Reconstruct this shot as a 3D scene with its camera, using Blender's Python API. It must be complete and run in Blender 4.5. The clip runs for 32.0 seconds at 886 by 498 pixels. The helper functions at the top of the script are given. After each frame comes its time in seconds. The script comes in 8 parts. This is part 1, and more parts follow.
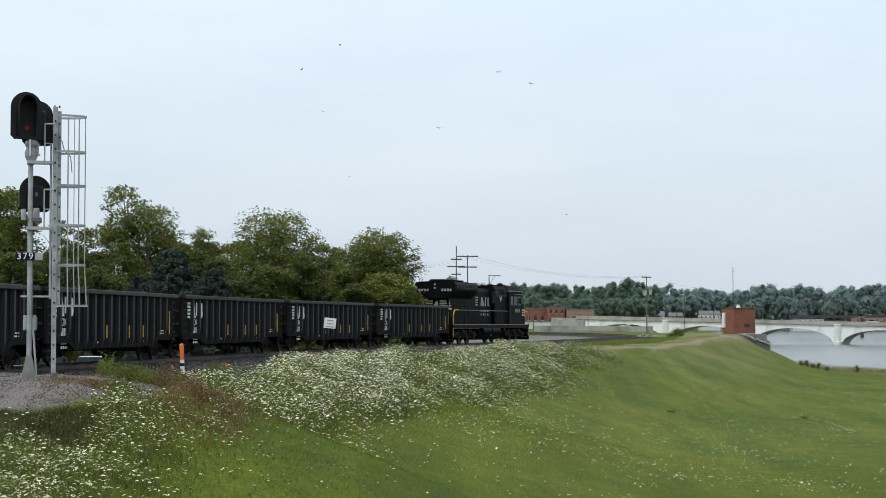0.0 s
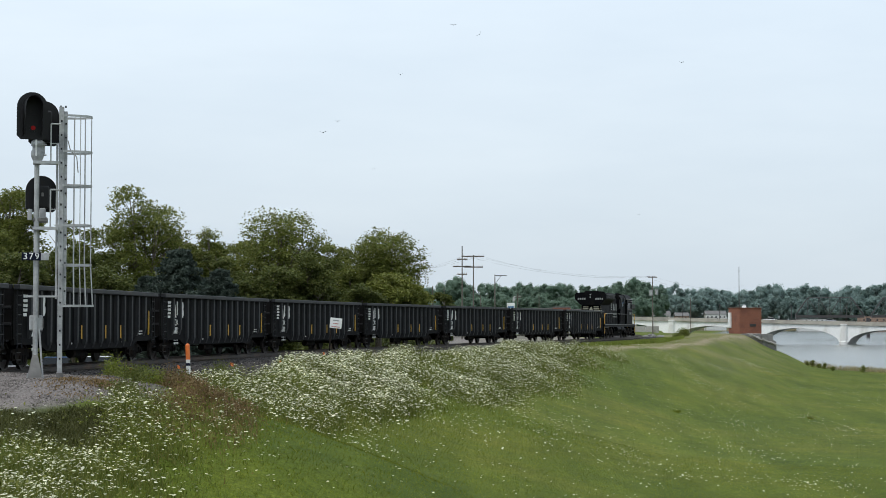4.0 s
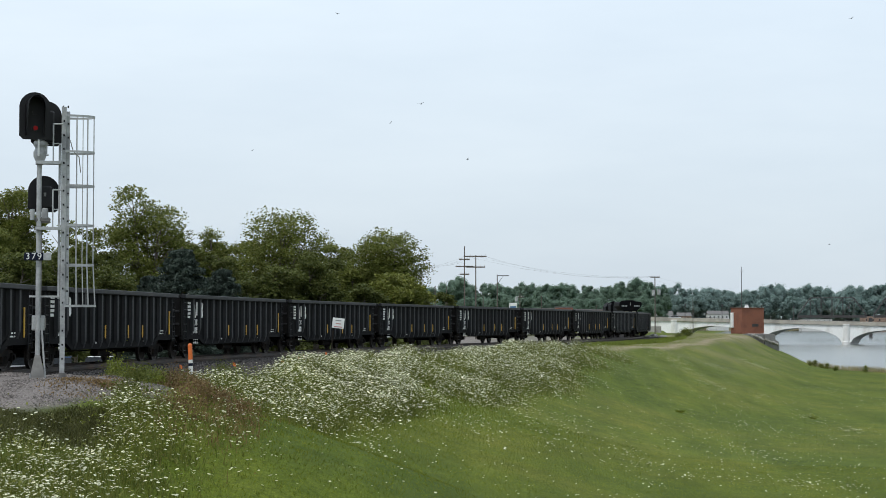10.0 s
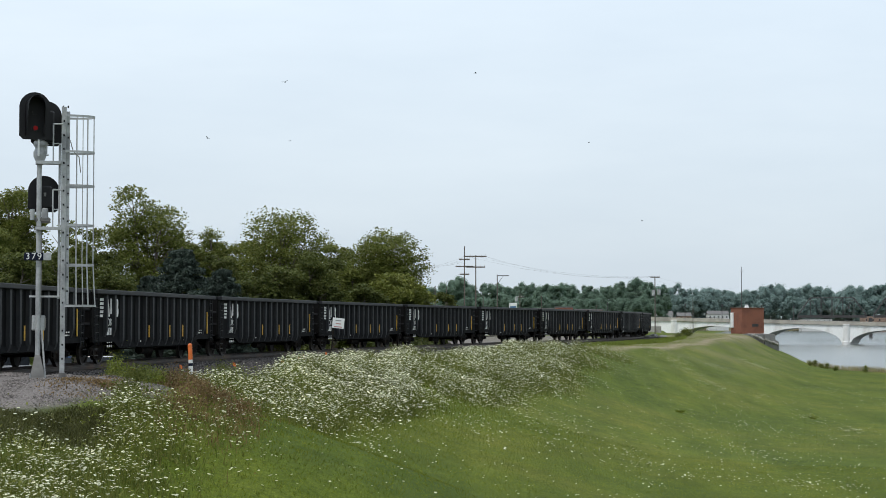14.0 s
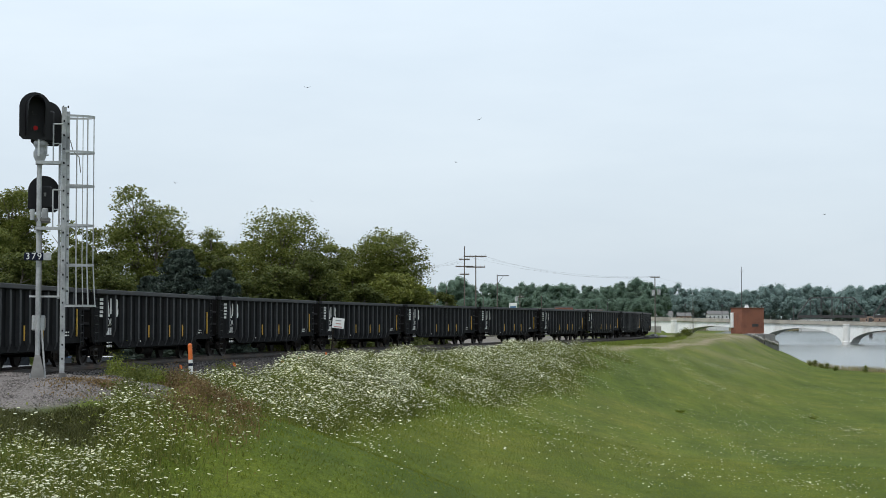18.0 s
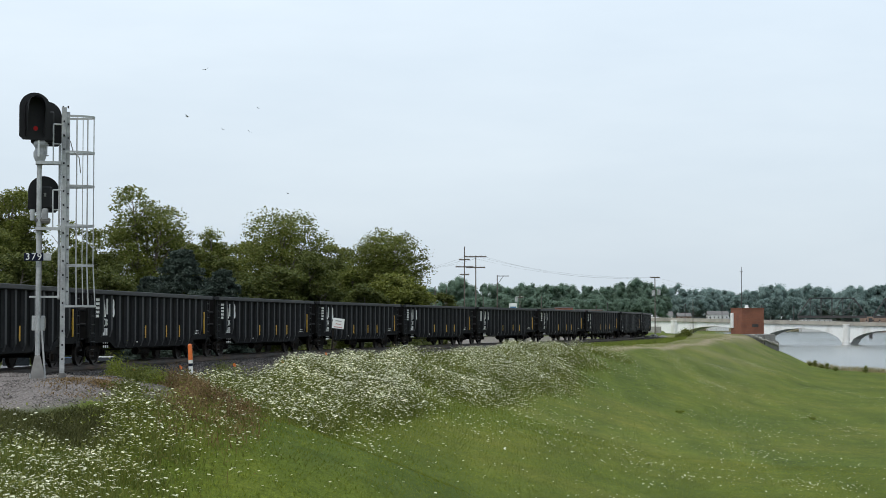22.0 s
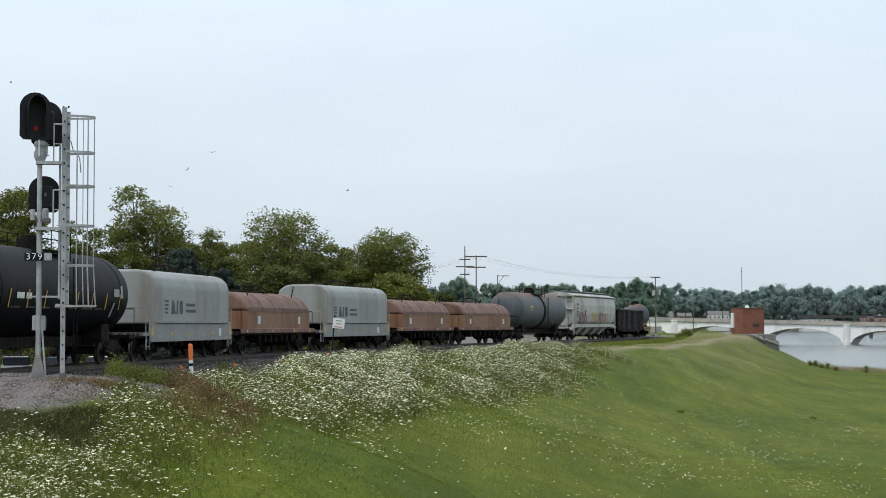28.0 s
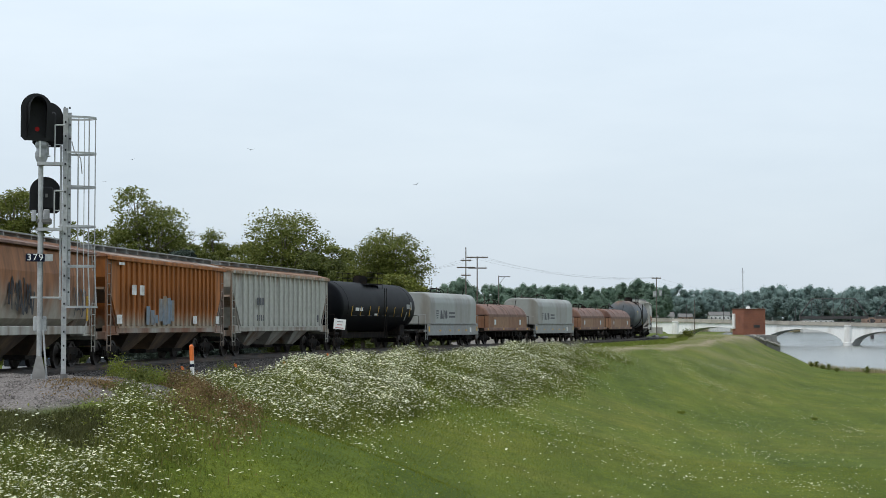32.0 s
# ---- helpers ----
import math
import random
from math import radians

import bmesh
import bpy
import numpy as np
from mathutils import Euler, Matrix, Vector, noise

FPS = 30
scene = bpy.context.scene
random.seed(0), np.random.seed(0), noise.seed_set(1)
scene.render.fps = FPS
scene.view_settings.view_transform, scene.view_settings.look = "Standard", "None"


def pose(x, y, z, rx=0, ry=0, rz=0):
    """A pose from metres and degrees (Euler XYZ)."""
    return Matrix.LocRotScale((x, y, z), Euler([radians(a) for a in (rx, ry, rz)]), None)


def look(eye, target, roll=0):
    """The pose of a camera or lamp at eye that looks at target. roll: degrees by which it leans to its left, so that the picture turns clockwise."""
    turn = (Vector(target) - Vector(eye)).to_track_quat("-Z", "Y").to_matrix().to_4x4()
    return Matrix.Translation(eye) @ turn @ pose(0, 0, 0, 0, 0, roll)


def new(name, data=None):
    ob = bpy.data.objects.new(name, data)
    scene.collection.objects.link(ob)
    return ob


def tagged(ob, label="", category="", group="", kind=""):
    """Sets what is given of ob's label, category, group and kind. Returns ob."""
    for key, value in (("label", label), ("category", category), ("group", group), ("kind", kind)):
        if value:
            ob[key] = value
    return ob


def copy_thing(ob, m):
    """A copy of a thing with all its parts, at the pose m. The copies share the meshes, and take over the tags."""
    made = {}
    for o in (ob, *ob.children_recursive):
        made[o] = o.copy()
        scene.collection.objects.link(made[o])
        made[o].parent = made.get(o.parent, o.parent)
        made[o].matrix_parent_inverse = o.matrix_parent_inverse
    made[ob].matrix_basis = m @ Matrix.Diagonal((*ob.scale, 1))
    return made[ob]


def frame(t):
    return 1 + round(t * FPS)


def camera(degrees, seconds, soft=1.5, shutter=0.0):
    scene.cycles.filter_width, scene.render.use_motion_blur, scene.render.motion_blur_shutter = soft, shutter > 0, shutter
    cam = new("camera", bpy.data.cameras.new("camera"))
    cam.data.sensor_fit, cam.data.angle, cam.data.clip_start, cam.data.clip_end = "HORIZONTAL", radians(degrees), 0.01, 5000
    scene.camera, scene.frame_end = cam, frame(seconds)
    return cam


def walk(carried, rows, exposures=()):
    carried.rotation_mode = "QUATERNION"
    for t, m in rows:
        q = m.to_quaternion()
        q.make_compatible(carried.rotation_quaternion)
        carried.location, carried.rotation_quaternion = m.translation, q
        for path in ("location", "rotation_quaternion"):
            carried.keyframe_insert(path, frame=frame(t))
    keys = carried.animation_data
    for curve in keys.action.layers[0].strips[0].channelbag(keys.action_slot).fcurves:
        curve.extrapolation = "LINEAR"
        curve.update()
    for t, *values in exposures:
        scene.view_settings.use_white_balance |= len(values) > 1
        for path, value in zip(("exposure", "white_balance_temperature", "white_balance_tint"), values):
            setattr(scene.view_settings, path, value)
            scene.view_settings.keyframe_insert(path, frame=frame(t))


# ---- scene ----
# z = 0 is the top of the rails, y points away from the camera, x to the right; metres.
cam = camera(28.5, 32.0, soft=0.8)
PX = 0.01857
PAN = ((0, -14.5, 0), (0.5, -13.7, 0), (1, -13, 0), (1.5, -11.3, 0), (2, -10.3, 0), (2.5, -8.8, 0), (3, -7.3, 0), (3.5, -5.3, 0),
       (5.5, -2.7, -0.3), (6, -1.3, 0), (6.5, -0.3, 0), (7, 0, 0), (14, 0, 0), (19, 0, 0), (22, 0, 0.6), (25, 0.8, 1.2), (27.5, 0.6, 0.2),
       (29, 1, 1), (31, 1, 1.4), (32, 2.5, 1.8))
walk(cam, [(t, pose(0, 0, 1.57, 92.444 + dy * PX, 0, dx * PX)) for t, dx, dy in PAN])

# ---- world, sun ----
world = bpy.data.worlds.new("hazy_sky")
scene.world = world
world.use_nodes = True
_n, _l = world.node_tree.nodes, world.node_tree.links
_bg = _n["Background"]
_sky = _n.new("ShaderNodeTexSky")
_sky.sky_type, _sky.sun_disc = "NISHITA", False
_sky.sun_elevation, _sky.sun_rotation = radians(58), radians(-135)
_sky.dust_density, _sky.ozone_density = 2.0, 1.5
_tc, _mp = _n.new("ShaderNodeTexCoord"), _n.new("ShaderNodeMapping")
_mp.inputs["Scale"].default_value = (2.2, 2.2, 9.0)
_no = _n.new("ShaderNodeTexNoise")
_no.inputs["Scale"].default_value, _no.inputs["Detail"].default_value, _no.inputs["Roughness"].default_value = 1.6, 5, 0.55
_cr = _n.new("ShaderNodeValToRGB")
_cr.color_ramp.elements[0].position, _cr.color_ramp.elements[0].color = 0.3, (0.70, 0.805, 0.905, 1)
_cr.color_ramp.elements[1].position, _cr.color_ramp.elements[1].color = 0.72, (0.80, 0.9, 0.985, 1)
_sc = _n.new("ShaderNodeMixRGB")
_sc.blend_type, _sc.inputs[0].default_value, _sc.inputs[2].default_value = "MULTIPLY", 1.0, (0.1, 0.1, 0.1, 1)
_mx = _n.new("ShaderNodeMixRGB")
_mx.inputs[0].default_value = 0.86
_l.new(_tc.outputs["Generated"], _mp.inputs["Vector"])
_l.new(_mp.outputs["Vector"], _no.inputs["Vector"])
_l.new(_no.outputs["Fac"], _cr.inputs["Fac"])
_l.new(_sky.outputs["Color"], _sc.inputs[1])
_l.new(_sc.outputs[0], _mx.inputs[1])
_l.new(_cr.outputs["Color"], _mx.inputs[2])
_se, _gr, _gm = _n.new("ShaderNodeSeparateXYZ"), _n.new("ShaderNodeMapRange"), _n.new("ShaderNodeMixRGB")
_gr.inputs["From Max"].default_value, _gr.inputs["To Min"].default_value, _gr.inputs["To Max"].default_value = 0.22, 0.92, 1.19
_gm.blend_type, _gm.inputs[0].default_value = "MULTIPLY", 1.0
_l.new(_tc.outputs["Generated"], _se.inputs[0])
_l.new(_se.outputs["Z"], _gr.inputs["Value"])
_l.new(_mx.outputs[0], _gm.inputs[1])
_l.new(_gr.outputs[0], _gm.inputs[2])
_l.new(_gm.outputs[0], _bg.inputs["Color"])
_bg.inputs["Strength"].default_value = 1.0

sun_light = bpy.data.lights.new("sun", "SUN")
sun_light.energy, sun_light.angle, sun_light.color = 1.5, radians(12), (1.0, 0.96, 0.9)
sun = new("sun", sun_light)
sun.matrix_world = look((-40, -40, 90), (0, 0, 0))
scene.view_settings.exposure = 0.0

# ---- materials ----


def material(name, color, rough=0.6, metal=0.0, grain=0.15, scale=6.0, bump=0.15, stain=None, stain_amount=0.4, stain_scale=0.8,
             streak=1.0, vary=0.0, island=0.0, spec=0.5, emit=0.0):
    """A surface with grain, larger stains (drawn out downwards by streak) and bump, in metres."""
    m = bpy.data.materials.new(name)
    m.use_nodes = True
    n, l = m.node_tree.nodes, m.node_tree.links
    b = n["Principled BSDF"]
    tc = n.new("ShaderNodeTexCoord")
    fine = n.new("ShaderNodeTexNoise")
    fine.inputs["Scale"].default_value, fine.inputs["Detail"].default_value = scale, 6
    l.new(tc.outputs["Object"], fine.inputs["Vector"])
    mapn = n.new("ShaderNodeMapping")
    mapn.inputs["Scale"].default_value = (1, 1, 1 / streak)
    big = n.new("ShaderNodeTexNoise")
    big.inputs["Scale"].default_value, big.inputs["Detail"].default_value = stain_scale, 5
    l.new(tc.outputs["Object"], mapn.inputs["Vector"])
    l.new(mapn.outputs["Vector"], big.inputs["Vector"])
    ramp = n.new("ShaderNodeValToRGB")
    ramp.color_ramp.elements[0].position, ramp.color_ramp.elements[1].position = 0.62 - 0.35 * stain_amount, 0.78 - 0.2 * stain_amount
    l.new(big.outputs["Fac"], ramp.inputs["Fac"])
    base = n.new("ShaderNodeMixRGB")
    base.inputs[1].default_value = (*color, 1)
    base.inputs[2].default_value = (*(stain or [c * 0.7 for c in color]), 1)
    l.new(ramp.outputs["Color"], base.inputs[0])
    grainy = n.new("ShaderNodeMapRange")
    grainy.inputs["From Min"].default_value, grainy.inputs["From Max"].default_value = 0.25, 0.75
    grainy.inputs["To Min"].default_value, grainy.inputs["To Max"].default_value = 1 - grain, 1 + grain
    l.new(fine.outputs["Fac"], grainy.inputs["Value"])
    mul = n.new("ShaderNodeMixRGB")
    mul.blend_type, mul.inputs[0].default_value = "MULTIPLY", 1.0
    l.new(base.outputs[0], mul.inputs[1])
    l.new(grainy.outputs[0], mul.inputs[2])
    out = mul.outputs[0]
    if vary or island:
        src = n.new("ShaderNodeNewGeometry").outputs["Random Per Island"] if island else n.new("ShaderNodeObjectInfo").outputs["Random"]
        amount = island or vary
        mr = n.new("ShaderNodeMapRange")
        mr.inputs["To Min"].default_value, mr.inputs["To Max"].default_value = 1 - amount, 1 + amount
        l.new(src, mr.inputs["Value"])
        m2 = n.new("ShaderNodeMixRGB")
        m2.blend_type, m2.inputs[0].default_value = "MULTIPLY", 1.0
        l.new(out, m2.inputs[1])
        l.new(mr.outputs[0], m2.inputs[2])
        out = m2.outputs[0]
    l.new(out, b.inputs["Base Color"])
    b.inputs["Roughness"].default_value, b.inputs["Metallic"].default_value = rough, metal
    b.inputs["Specular IOR Level"].default_value = spec
    if bump:
        bp = n.new("ShaderNodeBump")
        bp.inputs["Strength"].default_value, bp.inputs["Distance"].default_value = bump, 0.02
        l.new(fine.outputs["Fac"], bp.inputs["Height"])
        l.new(bp.outputs["Normal"], b.inputs["Normal"])
    if emit:
        b.inputs["Emission Color"].default_value, b.inputs["Emission Strength"].default_value = (*color, 1), emit
    return m


def leaf_material(name, color, other, see_through=0.25, mottle=0.25):
    """Leaves: each one its own shade, a little light coming through."""
    m = bpy.data.materials.new(name)
    m.use_nodes = True
    n, l = m.node_tree.nodes, m.node_tree.links
    b = n["Principled BSDF"]
    ramp = n.new("ShaderNodeValToRGB")
    ramp.color_ramp.elements[0].color, ramp.color_ramp.elements[1].color = (*color, 1), (*other, 1)
    l.new(n.new("ShaderNodeNewGeometry").outputs["Random Per Island"], ramp.inputs["Fac"])
    big = n.new("ShaderNodeTexNoise")
    big.inputs["Scale"].default_value = 0.5
    l.new(n.new("ShaderNodeTexCoord").outputs["Object"], big.inputs["Vector"])
    mr = n.new("ShaderNodeMapRange")
    mr.inputs["From Min"].default_value, mr.inputs["From Max"].default_value = 0.3, 0.7
    mr.inputs["To Min"].default_value, mr.inputs["To Max"].default_value = 1 - mottle, 1 + mottle
    l.new(big.outputs["Fac"], mr.inputs["Value"])
    mul = n.new("ShaderNodeMixRGB")
    mul.blend_type, mul.inputs[0].default_value = "MULTIPLY", 1.0
    l.new(ramp.outputs["Color"], mul.inputs[1])
    l.new(mr.outputs[0], mul.inputs[2])
    l.new(mul.outputs[0], b.inputs["Base Color"])
    b.inputs["Roughness"].default_value, b.inputs["Specular IOR Level"].default_value = 0.6, 0.25
    tr, mx = n.new("ShaderNodeBsdfTranslucent"), n.new("ShaderNodeMixShader")
    l.new(mul.outputs[0], tr.inputs["Color"])
    mx.inputs[0].default_value = see_through
    l.new(b.outputs[0], mx.inputs[1])
    l.new(tr.outputs[0], mx.inputs[2])
    l.new(mx.outputs[0], n["Material Output"].inputs["Surface"])
    return m


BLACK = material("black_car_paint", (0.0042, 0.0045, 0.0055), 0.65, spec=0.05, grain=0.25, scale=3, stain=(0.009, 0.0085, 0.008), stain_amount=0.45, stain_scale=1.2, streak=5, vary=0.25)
# The same black, paler: light on ribs and chords is put into the colour.
BLACK_LIT = material("black_rib_paint", (0.015, 0.016, 0.018), 0.5, spec=0.18, grain=0.25, scale=4, stain=(0.032, 0.029, 0.027), stain_amount=0.45, stain_scale=1.5, streak=4, vary=0.15)
RUNNING = material("running_gear_grime", (0.011, 0.01, 0.0095), 0.8, spec=0.08, grain=0.3, scale=8, stain=(0.03, 0.022, 0.017), stain_amount=0.5, stain_scale=3)
WHEEL_STEEL = material("wheel_steel", (0.04, 0.032, 0.028), 0.6, 0.2, grain=0.25, scale=10)
RAIL_STEEL = material("rail_steel", (0.035, 0.028, 0.024), 0.55, 0.3, grain=0.25, scale=12, stain=(0.1, 0.06, 0.04), stain_amount=0.5)
WHITE_PAINT = material("white_lettering", (0.72, 0.72, 0.7), 0.6, grain=0.12, scale=8, stain=(0.45, 0.43, 0.4), stain_amount=0.4, stain_scale=3)
YELLOW = material("yellow_reflector", (0.62, 0.36, 0.04), 0.5, grain=0.15, scale=9, stain=(0.35, 0.2, 0.05), stain_amount=0.4, stain_scale=4)
GALVANISED = material("galvanised_steel", (0.42, 0.43, 0.43), 0.55, 0.2, grain=0.14, scale=14, stain=(0.24, 0.245, 0.25), stain_amount=0.45, stain_scale=2)
SIGNAL_BLACK = material("signal_black", (0.008, 0.008, 0.009), 0.5, spec=0.3, grain=0.2, scale=9)
# Creosote-dark wood, taken down further for the shade under the train.
TIE_WOOD = material("creosoted_tie", (0.035, 0.028, 0.023), 0.85, grain=0.35, scale=9, stain=(0.075, 0.062, 0.053), stain_amount=0.4, vary=0.35)
# ---- helpers for meshes ----


def part(name, bm, mat, parent=None, label="", smooth=False):
    """Links a bmesh as one mesh object under a thing or a part."""
    me = bpy.data.meshes.new(name)
    bm.to_mesh(me)
    bm.free()
    mats = mat if isinstance(mat, (list, tuple)) else [mat]
    for m in mats:
        me.materials.append(m)
    if smooth:
        me.polygons.foreach_set("use_smooth", [True] * len(me.polygons))
    ob = new(name, me)
    ob.parent = parent
    if label:
        ob["label"] = label
    return ob


def thing(name, m=Matrix(), label="", category="", group="", kind=""):
    ob = new(name)
    ob.empty_display_size = 0.2
    ob.matrix_basis = m
    return tagged(ob, label, category, group, kind)


def sharing(name, ob, m, parent):
    """Another object on the mesh of ob."""
    o = new(name, ob.data)
    o.parent, o.matrix_basis = parent, m
    return o


def box(bm, x0, x1, y0, y1, z0, z1, bevel=0.0, mat=0):
    r = bmesh.ops.create_cube(bm, size=1.0, matrix=Matrix.Translation(((x0 + x1) / 2, (y0 + y1) / 2, (z0 + z1) / 2)) @ Matrix.Diagonal((x1 - x0, y1 - y0, z1 - z0, 1)))
    faces = {f for v in r["verts"] for f in v.link_faces}
    for f in faces:
        f.material_index = mat
    if bevel:
        edges = {e for f in faces for e in f.edges}
        bmesh.ops.bevel(bm, geom=list(edges), offset=bevel, segments=1, affect="EDGES")
    return bm


def bx(x0, x1, y0, y1, z0, z1, bevel=0.0):
    return box(bmesh.new(), x0, x1, y0, y1, z0, z1, bevel)


def tube(bm, a, b, r, n=8, r2=None, caps=True):
    """A bar from a to b."""
    a, b = Vector(a), Vector(b)
    d = b - a
    m = Matrix.Translation((a + b) / 2) @ d.to_track_quat("Z", "Y").to_matrix().to_4x4()
    bmesh.ops.create_cone(bm, cap_ends=caps, segments=n, radius1=r, radius2=r if r2 is None else r2, depth=d.length, matrix=m)
    return bm


def tb(a, b, r, n=8, r2=None):
    return tube(bmesh.new(), a, b, r, n, r2)


def prism(bm, pts, y0, y1, axis="y", mat=0):
    """An outline (closed list of pairs) drawn out from y0 to y1 along the axis."""
    def at(p, y):
        return (p[0], y, p[1]) if axis == "y" else ((y, p[0], p[1]) if axis == "x" else (p[0], p[1], y))
    lo, hi = [bm.verts.new(at(p, y0)) for p in pts], [bm.verts.new(at(p, y1)) for p in pts]
    made = [bm.faces.new(lo), bm.faces.new(list(reversed(hi)))]
    k = len(pts)
    for i in range(k):
        made.append(bm.faces.new((lo[i], hi[i], hi[(i + 1) % k], lo[(i + 1) % k])))
    bmesh.ops.recalc_face_normals(bm, faces=made)
    for f in made:
        f.material_index = mat
    return bm


def pr(pts, y0, y1, axis="y"):
    return prism(bmesh.new(), pts, y0, y1, axis)


def revolve(bm, profile, n=24, m=Matrix()):
    """A profile of (radius, height) turned round z."""
    rings = []
    for r, z in profile:
        rings.append([bm.verts.new(m @ Vector((r * math.cos(2 * math.pi * i / n), r * math.sin(2 * math.pi * i / n), z))) for i in range(n)])
    for a, b in zip(rings, rings[1:]):
        for i in range(n):
            bm.faces.new((a[i], a[(i + 1) % n], b[(i + 1) % n], b[i]))
    bm.faces.new(list(reversed(rings[0])))
    bm.faces.new(rings[-1])
    bmesh.ops.recalc_face_normals(bm, faces=bm.faces)
    return bm


def mesh_from(name, verts, faces, mat, smooth=False):
    me = bpy.data.meshes.new(name)
    me.from_pydata(verts.tolist() if hasattr(verts, "tolist") else verts, [], faces.tolist() if hasattr(faces, "tolist") else faces)
    me.update()
    for m in mat if isinstance(mat, (list, tuple)) else [mat]:
        me.materials.append(m)
    if smooth:
        me.polygons.foreach_set("use_smooth", [True] * len(me.polygons))
    return new(name, me)


def lettering(name, words, size, mat, m, parent, thick=0.004):
    """Words in the built-in font, as a mesh; m lays its xy plane."""
    cu = bpy.data.curves.new(name, "FONT")
    cu.body, cu.size, cu.extrude, cu.align_x, cu.align_y = words, size, thick, "CENTER", "CENTER"
    tmp = bpy.data.objects.new(name, cu)
    scene.collection.objects.link(tmp)
    me = bpy.data.meshes.new_from_object(tmp)
    bpy.data.objects.remove(tmp)
    me.materials.clear()
    me.materials.append(mat)
    ob = new(name, me)
    ob.parent, ob.matrix_basis = parent, m
    return ob


# ---- the line of the track ----
STEP = 1.0
S0, S1 = -1300.0, 1250.0
KNOTS = (-1300, -64, -30, 4, 38, 72, 106, 140, 174, 420, 460, 1250)
BENDS = (0, 0, 0.0024, 0.00285, 0.00373, 0.00208, -0.00113, -0.0028, -0.0045, -0.0036, 0, 0)
_s = np.arange(S0, S1, STEP)
_k = np.interp(_s, KNOTS, BENDS)
_th = np.concatenate([[0], np.cumsum((_k[1:] + _k[:-1]) / 2 * STEP)])
_i0 = int(-S0 / STEP)
_th = _th - _th[_i0] + 0.07837
_tx = np.concatenate([[0], np.cumsum((np.sin(_th)[1:] + np.sin(_th)[:-1]) / 2 * STEP)])
_ty = np.concatenate([[0], np.cumsum((np.cos(_th)[1:] + np.cos(_th)[:-1]) / 2 * STEP)])
_tx, _ty = _tx - _tx[_i0] - 15.62, _ty - _ty[_i0] + 53.7


def on_track(s):
    return float(np.interp(s, _s, _tx)), float(np.interp(s, _s, _ty)), float(np.interp(s, _s, _th))


def beside(s, q, z):
    """A point q metres to the right of the track's middle."""
    x, y, h = on_track(s)
    return Vector((x + q * math.cos(h), y - q * math.sin(h), z))


def track_offset(x, y):
    """How far points lie to the right of the track, and where along it."""
    sel = slice(_i0 - 700, _i0 + 700, 6)
    cx, cy, ch, cs = _tx[sel], _ty[sel], _th[sel], _s[sel]
    best, bq, bs = np.full(x.shape, 1e18), np.zeros(x.shape), np.zeros(x.shape)
    for a, b, h, s in zip(cx, cy, ch, cs):
        dx, dy = x - a, y - b
        d = dx * dx + dy * dy
        w = d < best
        best = np.where(w, d, best)
        bq = np.where(w, dx * math.cos(h) - dy * math.sin(h), bq)
        bs = np.where(w, s, bs)
    return np.where(best > 1e5, np.sign(bq) * np.sqrt(best), bq), bs


# ---- the shape of the ground ----
CREST_Y = (-50, 20, 38, 46, 58, 70, 90, 105, 125, 150, 175, 200, 225, 247, 262)
CREST_X = (-13, -13, -12, -8.5, -7.0, -4.5, -0.5, 3.0, 9.5, 16.5, 23.5, 30.5, 37, 42.5, 46)
WATER_Z = -5.1


def smooth01(v):
    v = np.clip(v, 0, 1)
    return v * v * (3 - 2 * v)


def crest_x(y):
    """Where the levee's crest runs, its bends eased."""
    y = np.asarray(y, float)
    return sum(np.interp(y + k, CREST_Y, CREST_X) for k in (-7, -4.5, -2, 0, 2, 4.5, 7)) / 7


